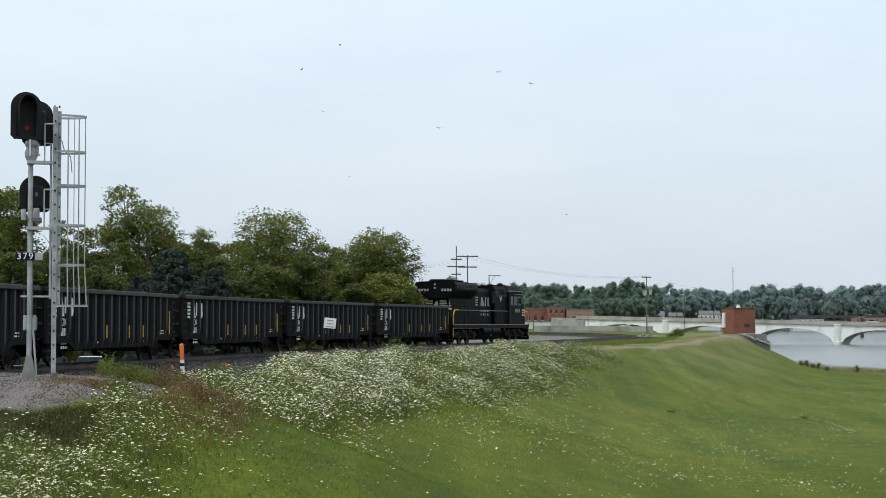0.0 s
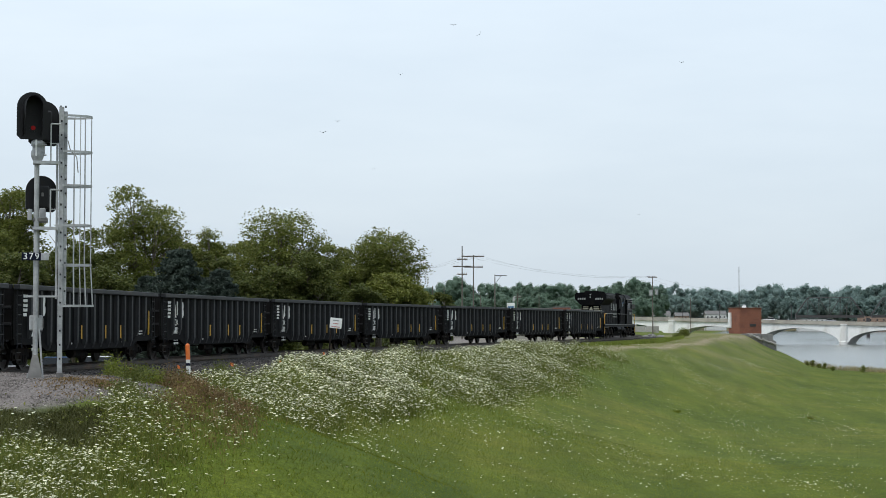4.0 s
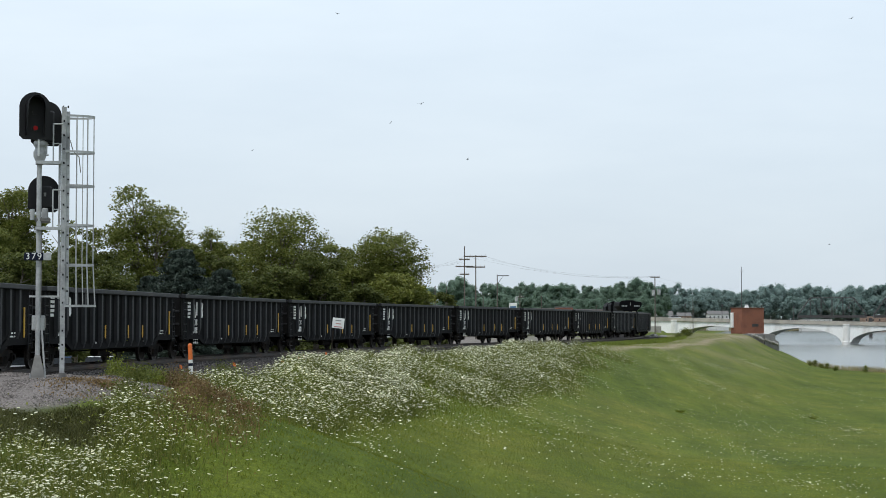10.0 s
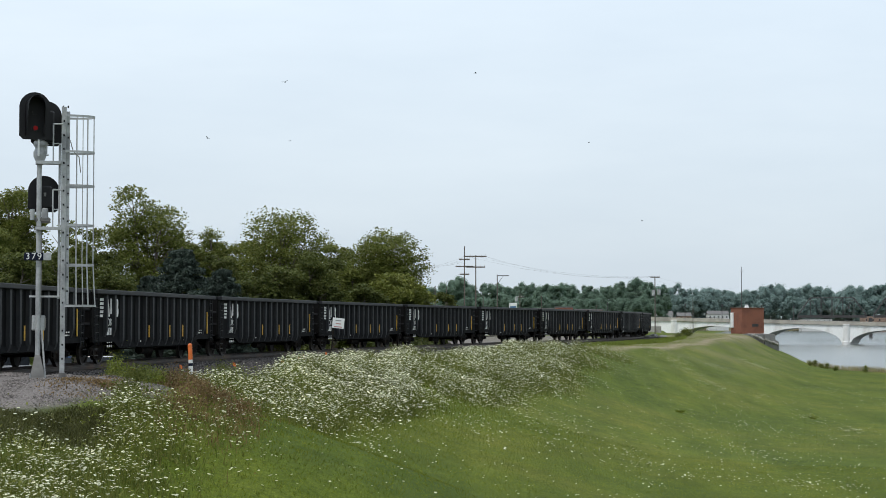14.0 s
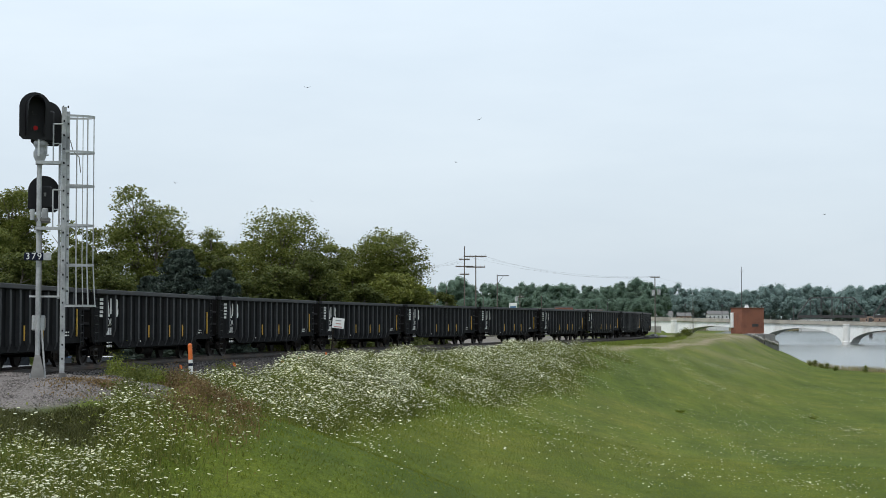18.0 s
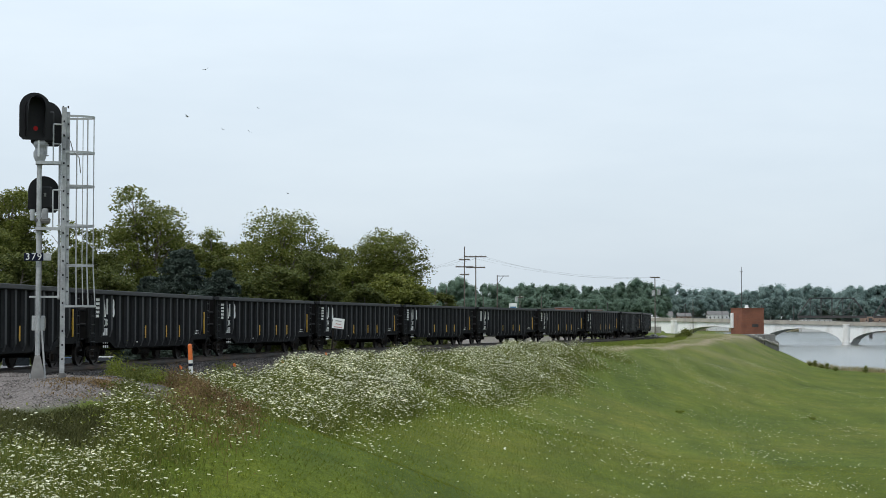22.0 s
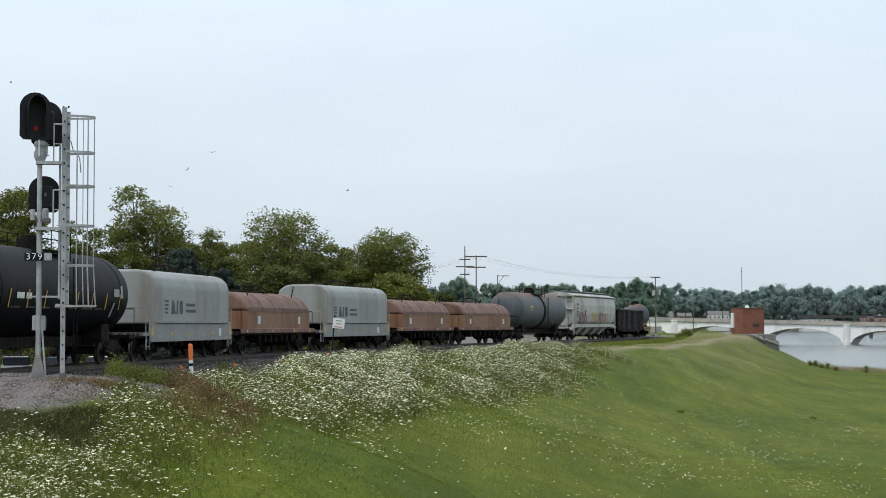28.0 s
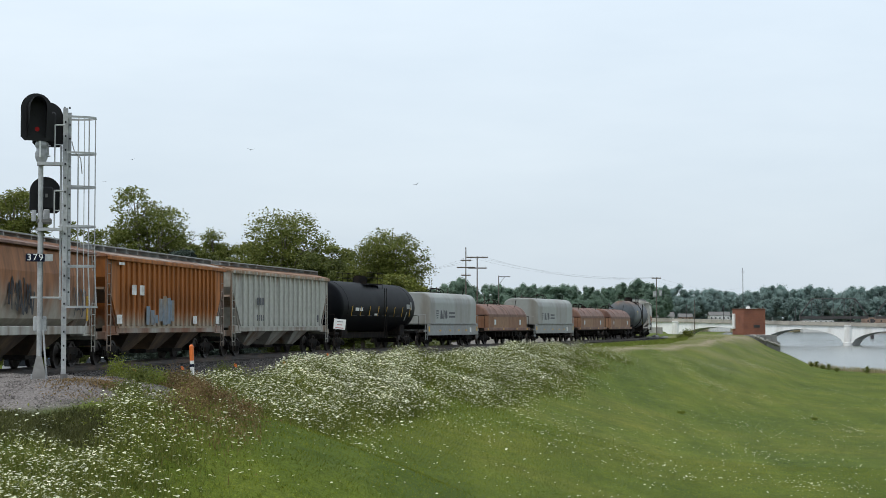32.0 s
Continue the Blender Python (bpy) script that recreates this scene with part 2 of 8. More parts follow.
def ground_z(x, y):
    x, y = np.asarray(x, float), np.asarray(y, float)
    q, s = track_offset(x, y)
    near = np.abs(s) < 690
    left = -0.42 - 1.35 * smooth01((-q - 4.5) / 7)
    z = np.where((q < 0) & near, left, -0.42)
    z = np.where(q < -300, -1.77, z)
    # the levee's river side
    e = (x - crest_x(y)) * 0.96
    width = np.interp(y, (0, 60, 150, 240, 262), (15, 15, 16, 11, 10))
    drop = np.interp(e / width, (0, 0.08, 0.5, 0.85, 1.15, 1.6), (0, 0.04, 0.55, 0.9, 1.0, 1.02))
    low = -0.42 - 4.1 * drop
    z = np.where((q > 0) & (e > 0), low, z)
    # rise under the viewpoint's own bank
    z = z + (np.maximum(-0.1 - z, 0)) * smooth01((16 - y) / 14) * smooth01((40 - np.abs(x)) / 20) * (q > 3)
    z = z + 0.5 * smooth01((y - 165) / 60) * smooth01((300 - y) / 40) * smooth01((4 - e) / 5) * smooth01((q - 4) / 5)
    # mound of the signal
    r = np.hypot((x + 11.4) / 4.6, (y - 45.9) / 5.4) + 0.05 * noise_field(x, y, 1.6)
    z = np.where(q > 2.2, np.maximum(z, 0.17 + 0.035 * noise_field(x, y, 0.9) + 0.03 * noise_field(x + 3, y, 0.43) - 1.2 * np.clip(r - 0.52, 0, 30) ** 1.3), z)
    # the river
    bank = np.interp(y, (200, 240, 262, 275, 560, 700, 2000), (62, 56, 56, 54, 92, 116, 330))
    wet = smooth01((y - np.interp(x, (46, 52, 60, 90, 400), (262, 232, 216, 212, 212))) / 9) * smooth01((x - bank + 6) / 9)
    wet = wet * smooth01((1500 - y) / 30)
    z = z * (1 - wet) + (-7.5) * wet
    far = smooth01((y - 1500) / 40)
    z = np.where(y > 1500, -5.4 + 3 * far, z)
    z = z + (noise_field(x, y, 9.0) * 0.10 + noise_field(x, y, 3.1) * 0.035) * ((np.abs(q) > 4.5) | ~near)
    return z


def noise_field(x, y, size):
    """Smooth waves that do not line up."""
    a = np.sin(x / size * 1.7 + 0.6 * np.sin(y / size * 1.3 + 1.1)) + np.sin(y / size * 2.1 + 0.8 * np.sin(x / size * 1.1 + 2.3))
    return 0.5 * (a * 0.6 + np.sin((x + y) / size * 1.13 + 0.5) * np.sin((x - 0.7 * y) / size * 1.51 + 4.0))


def stations(spans):
    out = [spans[0][0]]
    for a, b, d in spans:
        k = max(1, int(round((b - a) / d)))
        out += [a + (b - a) * (i + 1) / k for i in range(k)]
    return np.array(out)


def build_ground():
    gx = stations([(-4500, -1000, 500), (-1000, -200, 100), (-200, -60, 10), (-60, -30, 2), (-30, 30, 0.6), (30, 70, 1.0), (70, 140, 4), (140, 400, 26), (400, 1000, 100), (1000, 4500, 500)])
    gy = stations([(-1500, -100, 140), (-100, 20, 10), (20, 110, 0.6), (110, 180, 1.2), (180, 290, 1.6), (290, 400, 8), (400, 1600, 30), (1600, 4800, 400)])
    X, Y = np.meshgrid(gx, gy)
    Z = ground_z(X, Y)
    nx, ny = len(gx), len(gy)
    verts = np.column_stack([X.ravel(), Y.ravel(), Z.ravel()])
    i = np.arange(nx * ny).reshape(ny, nx)
    faces = np.column_stack([i[:-1, :-1].ravel(), i[:-1, 1:].ravel(), i[1:, 1:].ravel(), i[1:, :-1].ravel()])
    ob = mesh_from("ground", verts, faces, GROUND_MAT, True)
    return tagged(ob, "mown green grass bank sloping to a flat riverside meadow", "ground", kind="structure")


def ground_material():
    """Grass in mown streaks; gravel on the signal's mound; asphalt-grey hardstanding beyond the track."""
    m = bpy.data.materials.new("grass_ground")
    m.use_nodes = True
    n, l = m.node_tree.nodes, m.node_tree.links
    b = n["Principled BSDF"]
    b.inputs["Roughness"].default_value, b.inputs["Specular IOR Level"].default_value = 0.9, 0.15
    tc = n.new("ShaderNodeTexCoord")

    def noise_node(scale, detail=5, vec=None):
        q = n.new("ShaderNodeTexNoise")
        q.inputs["Scale"].default_value, q.inputs["Detail"].default_value = scale, detail
        l.new(vec or tc.outputs["Object"], q.inputs["Vector"])
        return q.outputs["Fac"]

    def ramp(src, *stops):
        r = n.new("ShaderNodeValToRGB")
        e = r.color_ramp.elements
        while len(e) < len(stops):
            e.new(0.5)
        for k, (p, c) in enumerate(stops):
            e[k].position, e[k].color = p, (*c, 1)
        l.new(src, r.inputs["Fac"])
        return r.outputs["Color"]

    def mix(fac, a, c, how="MIX"):
        q = n.new("ShaderNodeMixRGB")
        q.blend_type = how
        if isinstance(fac, float):
            q.inputs[0].default_value = fac
        else:
            l.new(fac, q.inputs[0])
        l.new(a, q.inputs[1])
        l.new(c, q.inputs[2])
        return q.outputs[0]

    mp = n.new("ShaderNodeMapping")
    mp.inputs["Rotation"].default_value = (0, 0, radians(-28))
    mp.inputs["Scale"].default_value = (1.0, 0.08, 1.0)
    l.new(tc.outputs["Object"], mp.inputs["Vector"])
    big = ramp(noise_node(0.12, 5), (0.3, (0.07, 0.104, 0.01)), (0.5, (0.095, 0.128, 0.013)), (0.7, (0.132, 0.147, 0.022)))
    streaks = ramp(noise_node(0.55, 4, mp.outputs["Vector"]), (0.35, (0.78, 0.82, 0.75)), (0.65, (1.15, 1.1, 1.15)))
    fine = ramp(noise_node(7.0, 8), (0.3, (0.7, 0.72, 0.7)), (0.7, (1.25, 1.22, 1.25)))
    tiny = ramp(noise_node(26.0, 6), (0.3, (0.6, 0.62, 0.55)), (0.7, (1.4, 1.36, 1.4)))
    patch = ramp(noise_node(0.9, 6), (0.35, (0.84, 0.88, 0.8)), (0.65, (1.14, 1.1, 1.1)))
    grass = mix(1.0, mix(1.0, mix(1.0, mix(1.0, big, streaks, "MULTIPLY"), fine, "MULTIPLY"), tiny, "MULTIPLY"), patch, "MULTIPLY")
    gravel = ramp(noise_node(16, 6), (0.3, (0.105, 0.09, 0.083)), (0.52, (0.18, 0.16, 0.15)), (0.75, (0.31, 0.28, 0.262)))
    at = n.new("ShaderNodeAttribute")
    at.attribute_name = "gravel"
    soil = ramp(noise_node(5, 6), (0.3, (0.2, 0.165, 0.1)), (0.7, (0.36, 0.3, 0.2)))
    asphalt = ramp(noise_node(9, 6), (0.3, (0.03, 0.03, 0.03)), (0.7, (0.06, 0.058, 0.055)))
    cover = mix(at.outputs["Fac"], grass, gravel)
    for what, name in ((soil, "soil"), (asphalt, "asphalt")):
        an = n.new("ShaderNodeAttribute")
        an.attribute_name = name
        cover = mix(an.outputs["Fac"], cover, what)
    l.new(cover, b.inputs["Base Color"])
    bp = n.new("ShaderNodeBump")
    bp.inputs["Strength"].default_value, bp.inputs["Distance"].default_value = 0.6, 0.05
    l.new(noise_node(9, 8), bp.inputs["Height"])
    l.new(bp.outputs["Normal"], b.inputs["Normal"])
    return m


GROUND_MAT = ground_material()
ground = build_ground()


def crest_of(x, y):
    return (x - crest_x(y)) * 0.96


def lay_gravel():
    """Where stone covers the soil: the signal's mound, a yard beyond the track and the dirt path on the crest."""
    me = ground.data
    co = np.empty(len(me.vertices) * 3)
    me.vertices.foreach_get("co", co)
    co = co.reshape(-1, 3)
    x, y = co[:, 0], co[:, 1]
    q, s = track_offset(x, y)
    r = np.hypot((x + 11.6) / 4.5, (y - 45.2) / 5.5) + 0.12 * noise_field(x, y, 1.3)
    g = smooth01((1.02 - r) / 0.12)
    yard = smooth01((-q - 9) / 2) * smooth01((70 + q) / 4) * smooth01((y - 20) / 10) * smooth01((125 - y) / 10)
    path = smooth01((0.95 - np.abs(x - crest_x(y) - 0.7 + 0.4 * noise_field(x, y, 9))) / 0.7) * smooth01((y - 128) / 15) * smooth01((250 - y) / 10) * 0.95
    shoulder = smooth01((7.6 + 0.6 * noise_field(x, y, 4) - np.abs(q)) / 0.9) * smooth01((150 - y) / 30) * (r > 1.0)
    dry = np.clip(0.12 + 0.2 * noise_field(x, y, 7), 0, 1) * smooth01((y - 105) / 60) * smooth01((262 - y) / 10) * smooth01((13 - crest_of(x, y)) / 9) * (q > 4)
    dry = np.maximum(dry, 0.38 * smooth01((y - 118) / 20) * smooth01((q - 3) / 2) * smooth01((1.0 - crest_of(x, y)) / 1.5) * smooth01((262 - y) / 10))
    dry = np.maximum(dry, 0.4 * smooth01((y - 195) / 25) * smooth01((262 - y) / 5) * smooth01((2.6 - np.abs(crest_of(x, y) - 0.8)) / 2) * (q > 4))
    lot = smooth01((-q - 4.2) / 1.5) * smooth01((y - 118) / 12) * smooth01((440 - y) / 10) * smooth01((x + 6) / 6) * smooth01((90 - x) / 8) * np.clip(0.85 + 0.25 * noise_field(x, y, 6), 0, 1)
    for name, val in (("gravel", np.maximum(g * (q > 3), lot)), ("soil", np.maximum.reduce([path, dry, 0.8 * smooth01((y - 1480) / 10)])), ("asphalt", np.maximum(yard, shoulder))):
        a = me.attributes.new(name, "FLOAT", "POINT")
        a.data.foreach_set("value", np.clip(val, 0, 1).astype(np.float32))


lay_gravel()

WATER = bpy.data.materials.new("river_water")
WATER.use_nodes = True
_b = WATER.node_tree.nodes["Principled BSDF"]
_b.inputs["Base Color"].default_value = (0.09, 0.10, 0.085, 1)
_b.inputs["Roughness"].default_value, _b.inputs["IOR"].default_value = 0.18, 1.33
_wn, _wb = WATER.node_tree.nodes.new("ShaderNodeTexNoise"), WATER.node_tree.nodes.new("ShaderNodeBump")
_wn.inputs["Scale"].default_value, _wn.inputs["Detail"].default_value = 0.5, 5
_wb.inputs["Strength"].default_value, _wb.inputs["Distance"].default_value = 0.25, 0.15
WATER.node_tree.links.new(WATER.node_tree.nodes.new("ShaderNodeTexCoord").outputs["Object"], _wn.inputs["Vector"])
WATER.node_tree.links.new(_wn.outputs["Fac"], _wb.inputs["Height"])
WATER.node_tree.links.new(_wb.outputs["Normal"], _b.inputs["Normal"])
water = mesh_from("water", [(30, 240, WATER_Z), (3500, 240, WATER_Z), (3500, 1560, WATER_Z), (30, 1560, WATER_Z)], [(0, 1, 2, 3)], WATER)
tagged(water, "calm pale grey river under a hazy sky", "river", kind="structure")


# ---- ballast, sleepers, rails ----
# Stone colour lowered to hold the train's shade along the rails.
BALLAST = material("grey_ballast", (0.032, 0.029, 0.0275), 0.95, spec=0.15, grain=0.7, scale=20, bump=1.0, stain=(0.03, 0.027, 0.025), stain_amount=0.5, stain_scale=0.7)


def sweep(name, section, s_from, s_to, step, mat, parent=None, smooth=False, jitter=0.0):
    """A section of (offset, height) drawn along the track."""
    ss = np.arange(s_from, s_to + 0.01, step)
    k = len(section)
    rnd = random.Random(5)
    v = []
    for s in ss:
        for q, z in section:
            v.append(beside(s, q + (rnd.uniform(-jitter, jitter)), z + rnd.uniform(-jitter, jitter) * 0.5))
    f = []
    for i in range(len(ss) - 1):
        for j in range(k - 1):
            a = i * k + j
            f.append((a, a + k, a + k + 1, a + 1))
    ob = mesh_from(name, [tuple(p) for p in v], f, mat, smooth)
    ob.parent = parent
    return ob


def build_track():
    bed = thing("railway_track", label="single railway track on grey stone ballast", category="railway track", kind="structure")
    sweep("ballast", [(-4.6, -0.55), (-3.6, -0.36), (-1.75, -0.2), (-0.8, -0.24), (0, -0.22), (0.8, -0.24), (1.75, -0.2), (2.5, -0.26), (3.4, -0.36), (4.4, -0.45), (5.6, -0.56)], -1290, 1240, 2.0, BALLAST, bed, jitter=0.05)
    sec = [(-0.07, -0.17), (-0.07, -0.155), (-0.012, -0.135), (-0.012, -0.04), (-0.036, -0.03), (-0.036, 0.0), (0.036, 0.0), (0.036, -0.03), (0.012, -0.04), (0.012, -0.135), (0.07, -0.155), (0.07, -0.17)]
    for side in (-0.755, 0.755):
        sweep("rail", [(q + side, z) for q, z in sec], -1290, 1240, 2.0, RAIL_STEEL, bed)
    tie = None
    n_single = 0
    rest_v, rest_f = [], []
    s = -60.0
    while s < 260:
        x, y, h = on_track(s)
        m = Matrix.Translation((x, y, -0.255)) @ Matrix.Rotation(-h + random.uniform(-0.02, 0.02), 4, "Z")
        if 2 < s < 150:
            if tie is None:
                tie = part("tie", bx(-1.3, 1.3, -0.115, 0.115, -0.09, 0.085, 0.012), TIE_WOOD, bed)
                tie.matrix_basis = m
            else:
                sharing("tie", tie, m, bed)
            n_single += 1
        else:
            k = len(rest_v)
            for px, py, pz in ((-1.3, -0.115, -0.09), (1.3, -0.115, -0.09), (1.3, 0.115, -0.09), (-1.3, 0.115, -0.09), (-1.3, -0.115, 0.085), (1.3, -0.115, 0.085), (1.3, 0.115, 0.085), (-1.3, 0.115, 0.085)):
                rest_v.append(tuple(m @ Vector((px, py, pz))))
            rest_f += [tuple(k + i for i in f) for f in ((4, 5, 6, 7), (0, 1, 5, 4), (1, 2, 6, 5), (2, 3, 7, 6), (3, 0, 4, 7))]
        s += 0.52
    o = mesh_from("tie_row", rest_v, rest_f, TIE_WOOD)
    o.parent = bed
    tagged(o, kind="stuff")
    return bed


build_track()


def loose_stones():
    """Broken stone lying on the ballast's shoulder and on the mound: small uneven octahedra."""
    r = np.random.default_rng(77)
    for name, label, mat, n, size in (("ballast_stones", "loose broken ballast stone beside the rails", STONE_DARK, 34000, 0.045), ("gravel_stones", "loose pinkish grey gravel on the signal's mound", STONE_PALE, 16000, 0.022)):
        if name == "ballast_stones":
            sv, q = r.uniform(-2, 75, n), r.uniform(1.2, 8.6, n) ** 1.0
            h = np.interp(sv, _s, _th)
            x, y = np.interp(sv, _s, _tx) + q * np.cos(h), np.interp(sv, _s, _ty) - q * np.sin(h)
            bed = np.interp(q, (0.8, 1.75, 2.5, 3.4, 4.4, 5.6), (-0.24, -0.2, -0.26, -0.36, -0.45, -0.56))
            z = np.maximum(bed, ground_z(x, y))
            keep = np.hypot((x + 11.4) / 4.6, (y - 45.9) / 5.4) > 1.0
        else:
            a, k = r.uniform(0, 2 * math.pi, n), np.sqrt(r.uniform(0, 1, n))
            x, y = -11.5 + 4.5 * k * np.cos(a), 45.3 + 5.4 * k * np.sin(a)
            z = ground_z(x, y)
            keep = k < 2
        c = np.column_stack([x, y, z])[keep]
        m = len(c)
        s3 = size * r.uniform(0.5, 1.5, (m, 1))
        v = np.stack([c + np.array(o) * s3 * r.uniform(0.6, 1.2, (m, 3)) for o in ((1, 0.3, 0), (-0.3, 1, 0), (-1, -0.3, 0), (0.3, -1, 0), (0, 0, 0.8), (0.1, 0, -0.6))], 1).reshape(-1, 3)
        base = np.arange(m)[:, None] * 6
        f = np.concatenate([base + np.array([t]) for t in ((0, 1, 4), (1, 2, 4), (2, 3, 4), (3, 0, 4), (1, 0, 5), (2, 1, 5), (3, 2, 5), (0, 3, 5))])
        tagged(mesh_from(name, v, f, mat), label, "stones", kind="stuff")


# Ballast stone also carries the train's shade in its colour.
STONE_DARK = material("broken_ballast_stone", (0.08, 0.073, 0.07), 0.9, spec=0.2, grain=0.3, scale=12, island=0.85)
STONE_PALE = material("pale_gravel_stone", (0.2, 0.18, 0.168), 0.9, spec=0.2, grain=0.2, scale=12, island=0.5)
loose_stones()
# ---- running gear shared by all cars ----
# A car's own space: x forward, y to the left, z up from the rails.


def wheel_mesh(r=0.46):
    bm = bmesh.new()
    revolve(bm, [(0.05, -0.075), (0.1, -0.08), (0.12, -0.03), (r - 0.07, -0.045), (r - 0.06, -0.065), (r, -0.065), (r - 0.005, 0.03), (r + 0.03, 0.05), (r + 0.03, 0.075), (r - 0.06, 0.07), (r - 0.07, 0.02), (0.12, 0.03), (0.05, 0.06)], 20,
            Matrix.Rotation(radians(90), 4, "X"))
    return bm


def side_frame_mesh(half=0.88, axles=2):
    """Cast truck side: arch bars over the axle boxes with a dropped middle and a spring opening."""
    bm = bmesh.new()
    if axles == 2:
        outer = [(-half - 0.2, 0.38), (-half - 0.2, 0.55), (-half - 0.08, 0.68), (-0.5, 0.74), (0.5, 0.74), (half + 0.08, 0.68), (half + 0.2, 0.55), (half + 0.2, 0.38), (half - 0.12, 0.34), (half - 0.25, 0.48), (0.5, 0.27), (0.36, 0.18), (-0.36, 0.18), (-0.5, 0.27), (-half + 0.25, 0.48), (-half + 0.12, 0.34)]
        prism(bm, outer, -0.07, 0.07)
        for k in (-0.2, 0, 0.2):
            tube(bm, (k, -0.09, 0.26), (k, -0.09, 0.5), 0.07, 8)
    else:
        outer = [(-half - 0.25, 0.4), (-half - 0.25, 0.62), (-half, 0.8), (half, 0.8), (half + 0.25, 0.62), (half + 0.25, 0.4), (half - 0.2, 0.36), (half - 0.35, 0.5), (0.35, 0.5), (0.2, 0.34), (-0.2, 0.34), (-0.35, 0.5), (-half + 0.35, 0.5), (-half + 0.2, 0.36)]
        prism(bm, outer, -0.08, 0.08)
        for k in (-half * 0.5, half * 0.5):
            for d in (-0.14, 0.14):
                tube(bm, (k + d, -0.1, 0.45), (k + d, -0.1, 0.75), 0.08, 8)
    for a in ((-half, half) if axles == 2 else (-half, 0, half)):
        box(bm, a - 0.13, a + 0.13, -0.14, 0.06, 0.34, 0.6, 0.02)
        tube(bm, (a, -0.2, 0.46), (a, -0.1, 0.46), 0.085, 10)
    return bm


MESHES = {}


def shared(key, build, mat):
    """Parts that look alike share one mesh."""
    if key not in MESHES:
        bm = build()
        me = bpy.data.meshes.new(key)
        bm.to_mesh(me)
        bm.free()
        me.materials.append(mat)
        MESHES[key] = me
    return MESHES[key]


def put(name, key, build, mat, m, parent):
    o = new(name, shared(key, build, mat))
    o.parent, o.matrix_basis = parent, m
    return o


def truck(car, x, half=0.88, axles=2, r=0.46):
    """A bogie under a car at x."""
    def bolster():
        bm = bx(-0.2, 0.2, -0.95, 0.95, 0.42, 0.68, 0.03)
        for a in ((-half, half) if axles == 2 else (-half, 0, half)):
            tube(bm, (a, -0.9, r), (a, 0.9, r), 0.075, 8)
        return bm
    t = put("truck", f"truck{axles}", bolster, RUNNING, pose(x, 0, 0), car)
    for y in (-1, 1):
        put("side_frame", f"side_frame{axles}", lambda: side_frame_mesh(half, axles), RUNNING, pose(0, y * 1.02, 0, 0, 0, 0 if y < 0 else 180), t)
    for a in ((-half, half) if axles == 2 else (-half, 0, half)):
        for y in (-1, 1):
            put("wheel", f"wheel{r}", lambda: wheel_mesh(r), WHEEL_STEEL, pose(a, y * 0.75, r, 0, 0, 0 if y < 0 else 180), t)
    return t


def coupler(car, x, sign):
    def mesh():
        bm = bx(0, 0.55, -0.1, 0.1, 0.72, 0.95, 0.02)
        box(bm, 0.45, 0.72, -0.2, 0.16, 0.66, 1.0, 0.04)
        tube(bm, (0.1, -0.45, 0.72), (0.75, -0.3, 0.4), 0.03, 6)
        return bm
    return put("coupler", "coupler", mesh, RUNNING, pose(x, 0, 0, 0, 0, 0 if sign > 0 else 180), car)


def ladder(car, name, x, y, z0, z1, mat, rungs=6, wide=0.42, along="x"):
    """Side ladder with stiles and rungs."""
    def mesh():
        bm = bmesh.new()
        for k in (-wide / 2, wide / 2):
            tube(bm, (k, 0, 0), (k, 0, z1 - z0), 0.022, 6)
        for i in range(rungs):
            z = (z1 - z0) * (i + 0.5) / rungs
            tube(bm, (-wide / 2, 0, z), (wide / 2, 0, z), 0.016, 6)
        return bm
    return put(name, f"ladder{z0}{z1}{rungs}{wide}{mat.name}", mesh, mat, pose(x, y, z0, 0, 0, 0 if along == "x" else 90), car)


def plate(car, name, outline, mat, x, y, z, face=-1, thick=0.006, label=""):
    """A flat painted shape on a car's side; the outline in (along, up)."""
    bm = pr(outline, 0, face * thick)
    o = part(name, bm, mat, car, label)
    o.matrix_basis = pose(x, y, z)
    return o


def rect(w, h, x=0.0, z=0.0, lean=0.0):
    return [(x, z), (x + w, z), (x + w + lean * h, z + h), (x + lean * h, z + h)]


def painted(car, name, shapes, mat, x, y, z, thick=0.006, label="", end=False):
    """Flat shapes of one mark, each a part, on the right side (along: to the car's front) or on the rear end."""
    for i, sh in enumerate(shapes):
        key = f"{name}{[round(v, 3) for p in sh for v in p]}{mat.name}"
        o = put(name, key, lambda: pr(sh, 0, -thick), mat, pose(x, y, z, 0, 0, -90 if end else 0), car)
        if label:
            o["label"] = label


def slug(x, k):
    """A plain block with rounded corners."""
    pts = [(0.08, 0.0), (0.34, 0.0), (0.44, 0.1), (0.44, 0.26), (0.38, 0.33), (0.42, 0.42), (0.4, 0.56), (0.32, 0.62), (0.12, 0.62), (0.03, 0.54), (0.0, 0.4), (0.0, 0.1)]
    return [(x + a * k, b * k) for a, b in pts]


def emblem(k=1.0, up=1.0, long=1.0):
    """A railway's mark as plain shapes: a stack of slats, a slanted wedge, a slanted bar and a rounded block."""
    out = [rect((0.5 - 0.05 * i) * k, 0.09 * k, 0.02 * i * k, 0.53 * k - 0.17 * i * k) for i in range(4)]
    x = 0.85 * k
    out.append([(x, 0), (x + 0.1 * k, 0.62 * k), (x + 0.32 * k, 0.62 * k), (x + 0.58 * k, 0), (x + 0.34 * k, 0)])
    out.append(rect(0.18 * k, 0.62 * k, x + 0.64 * k, 0, 0.16))
    out.append(slug(1.92 * k, k))
    return [[(a * long, b * up) for a, b in s] for s in out]


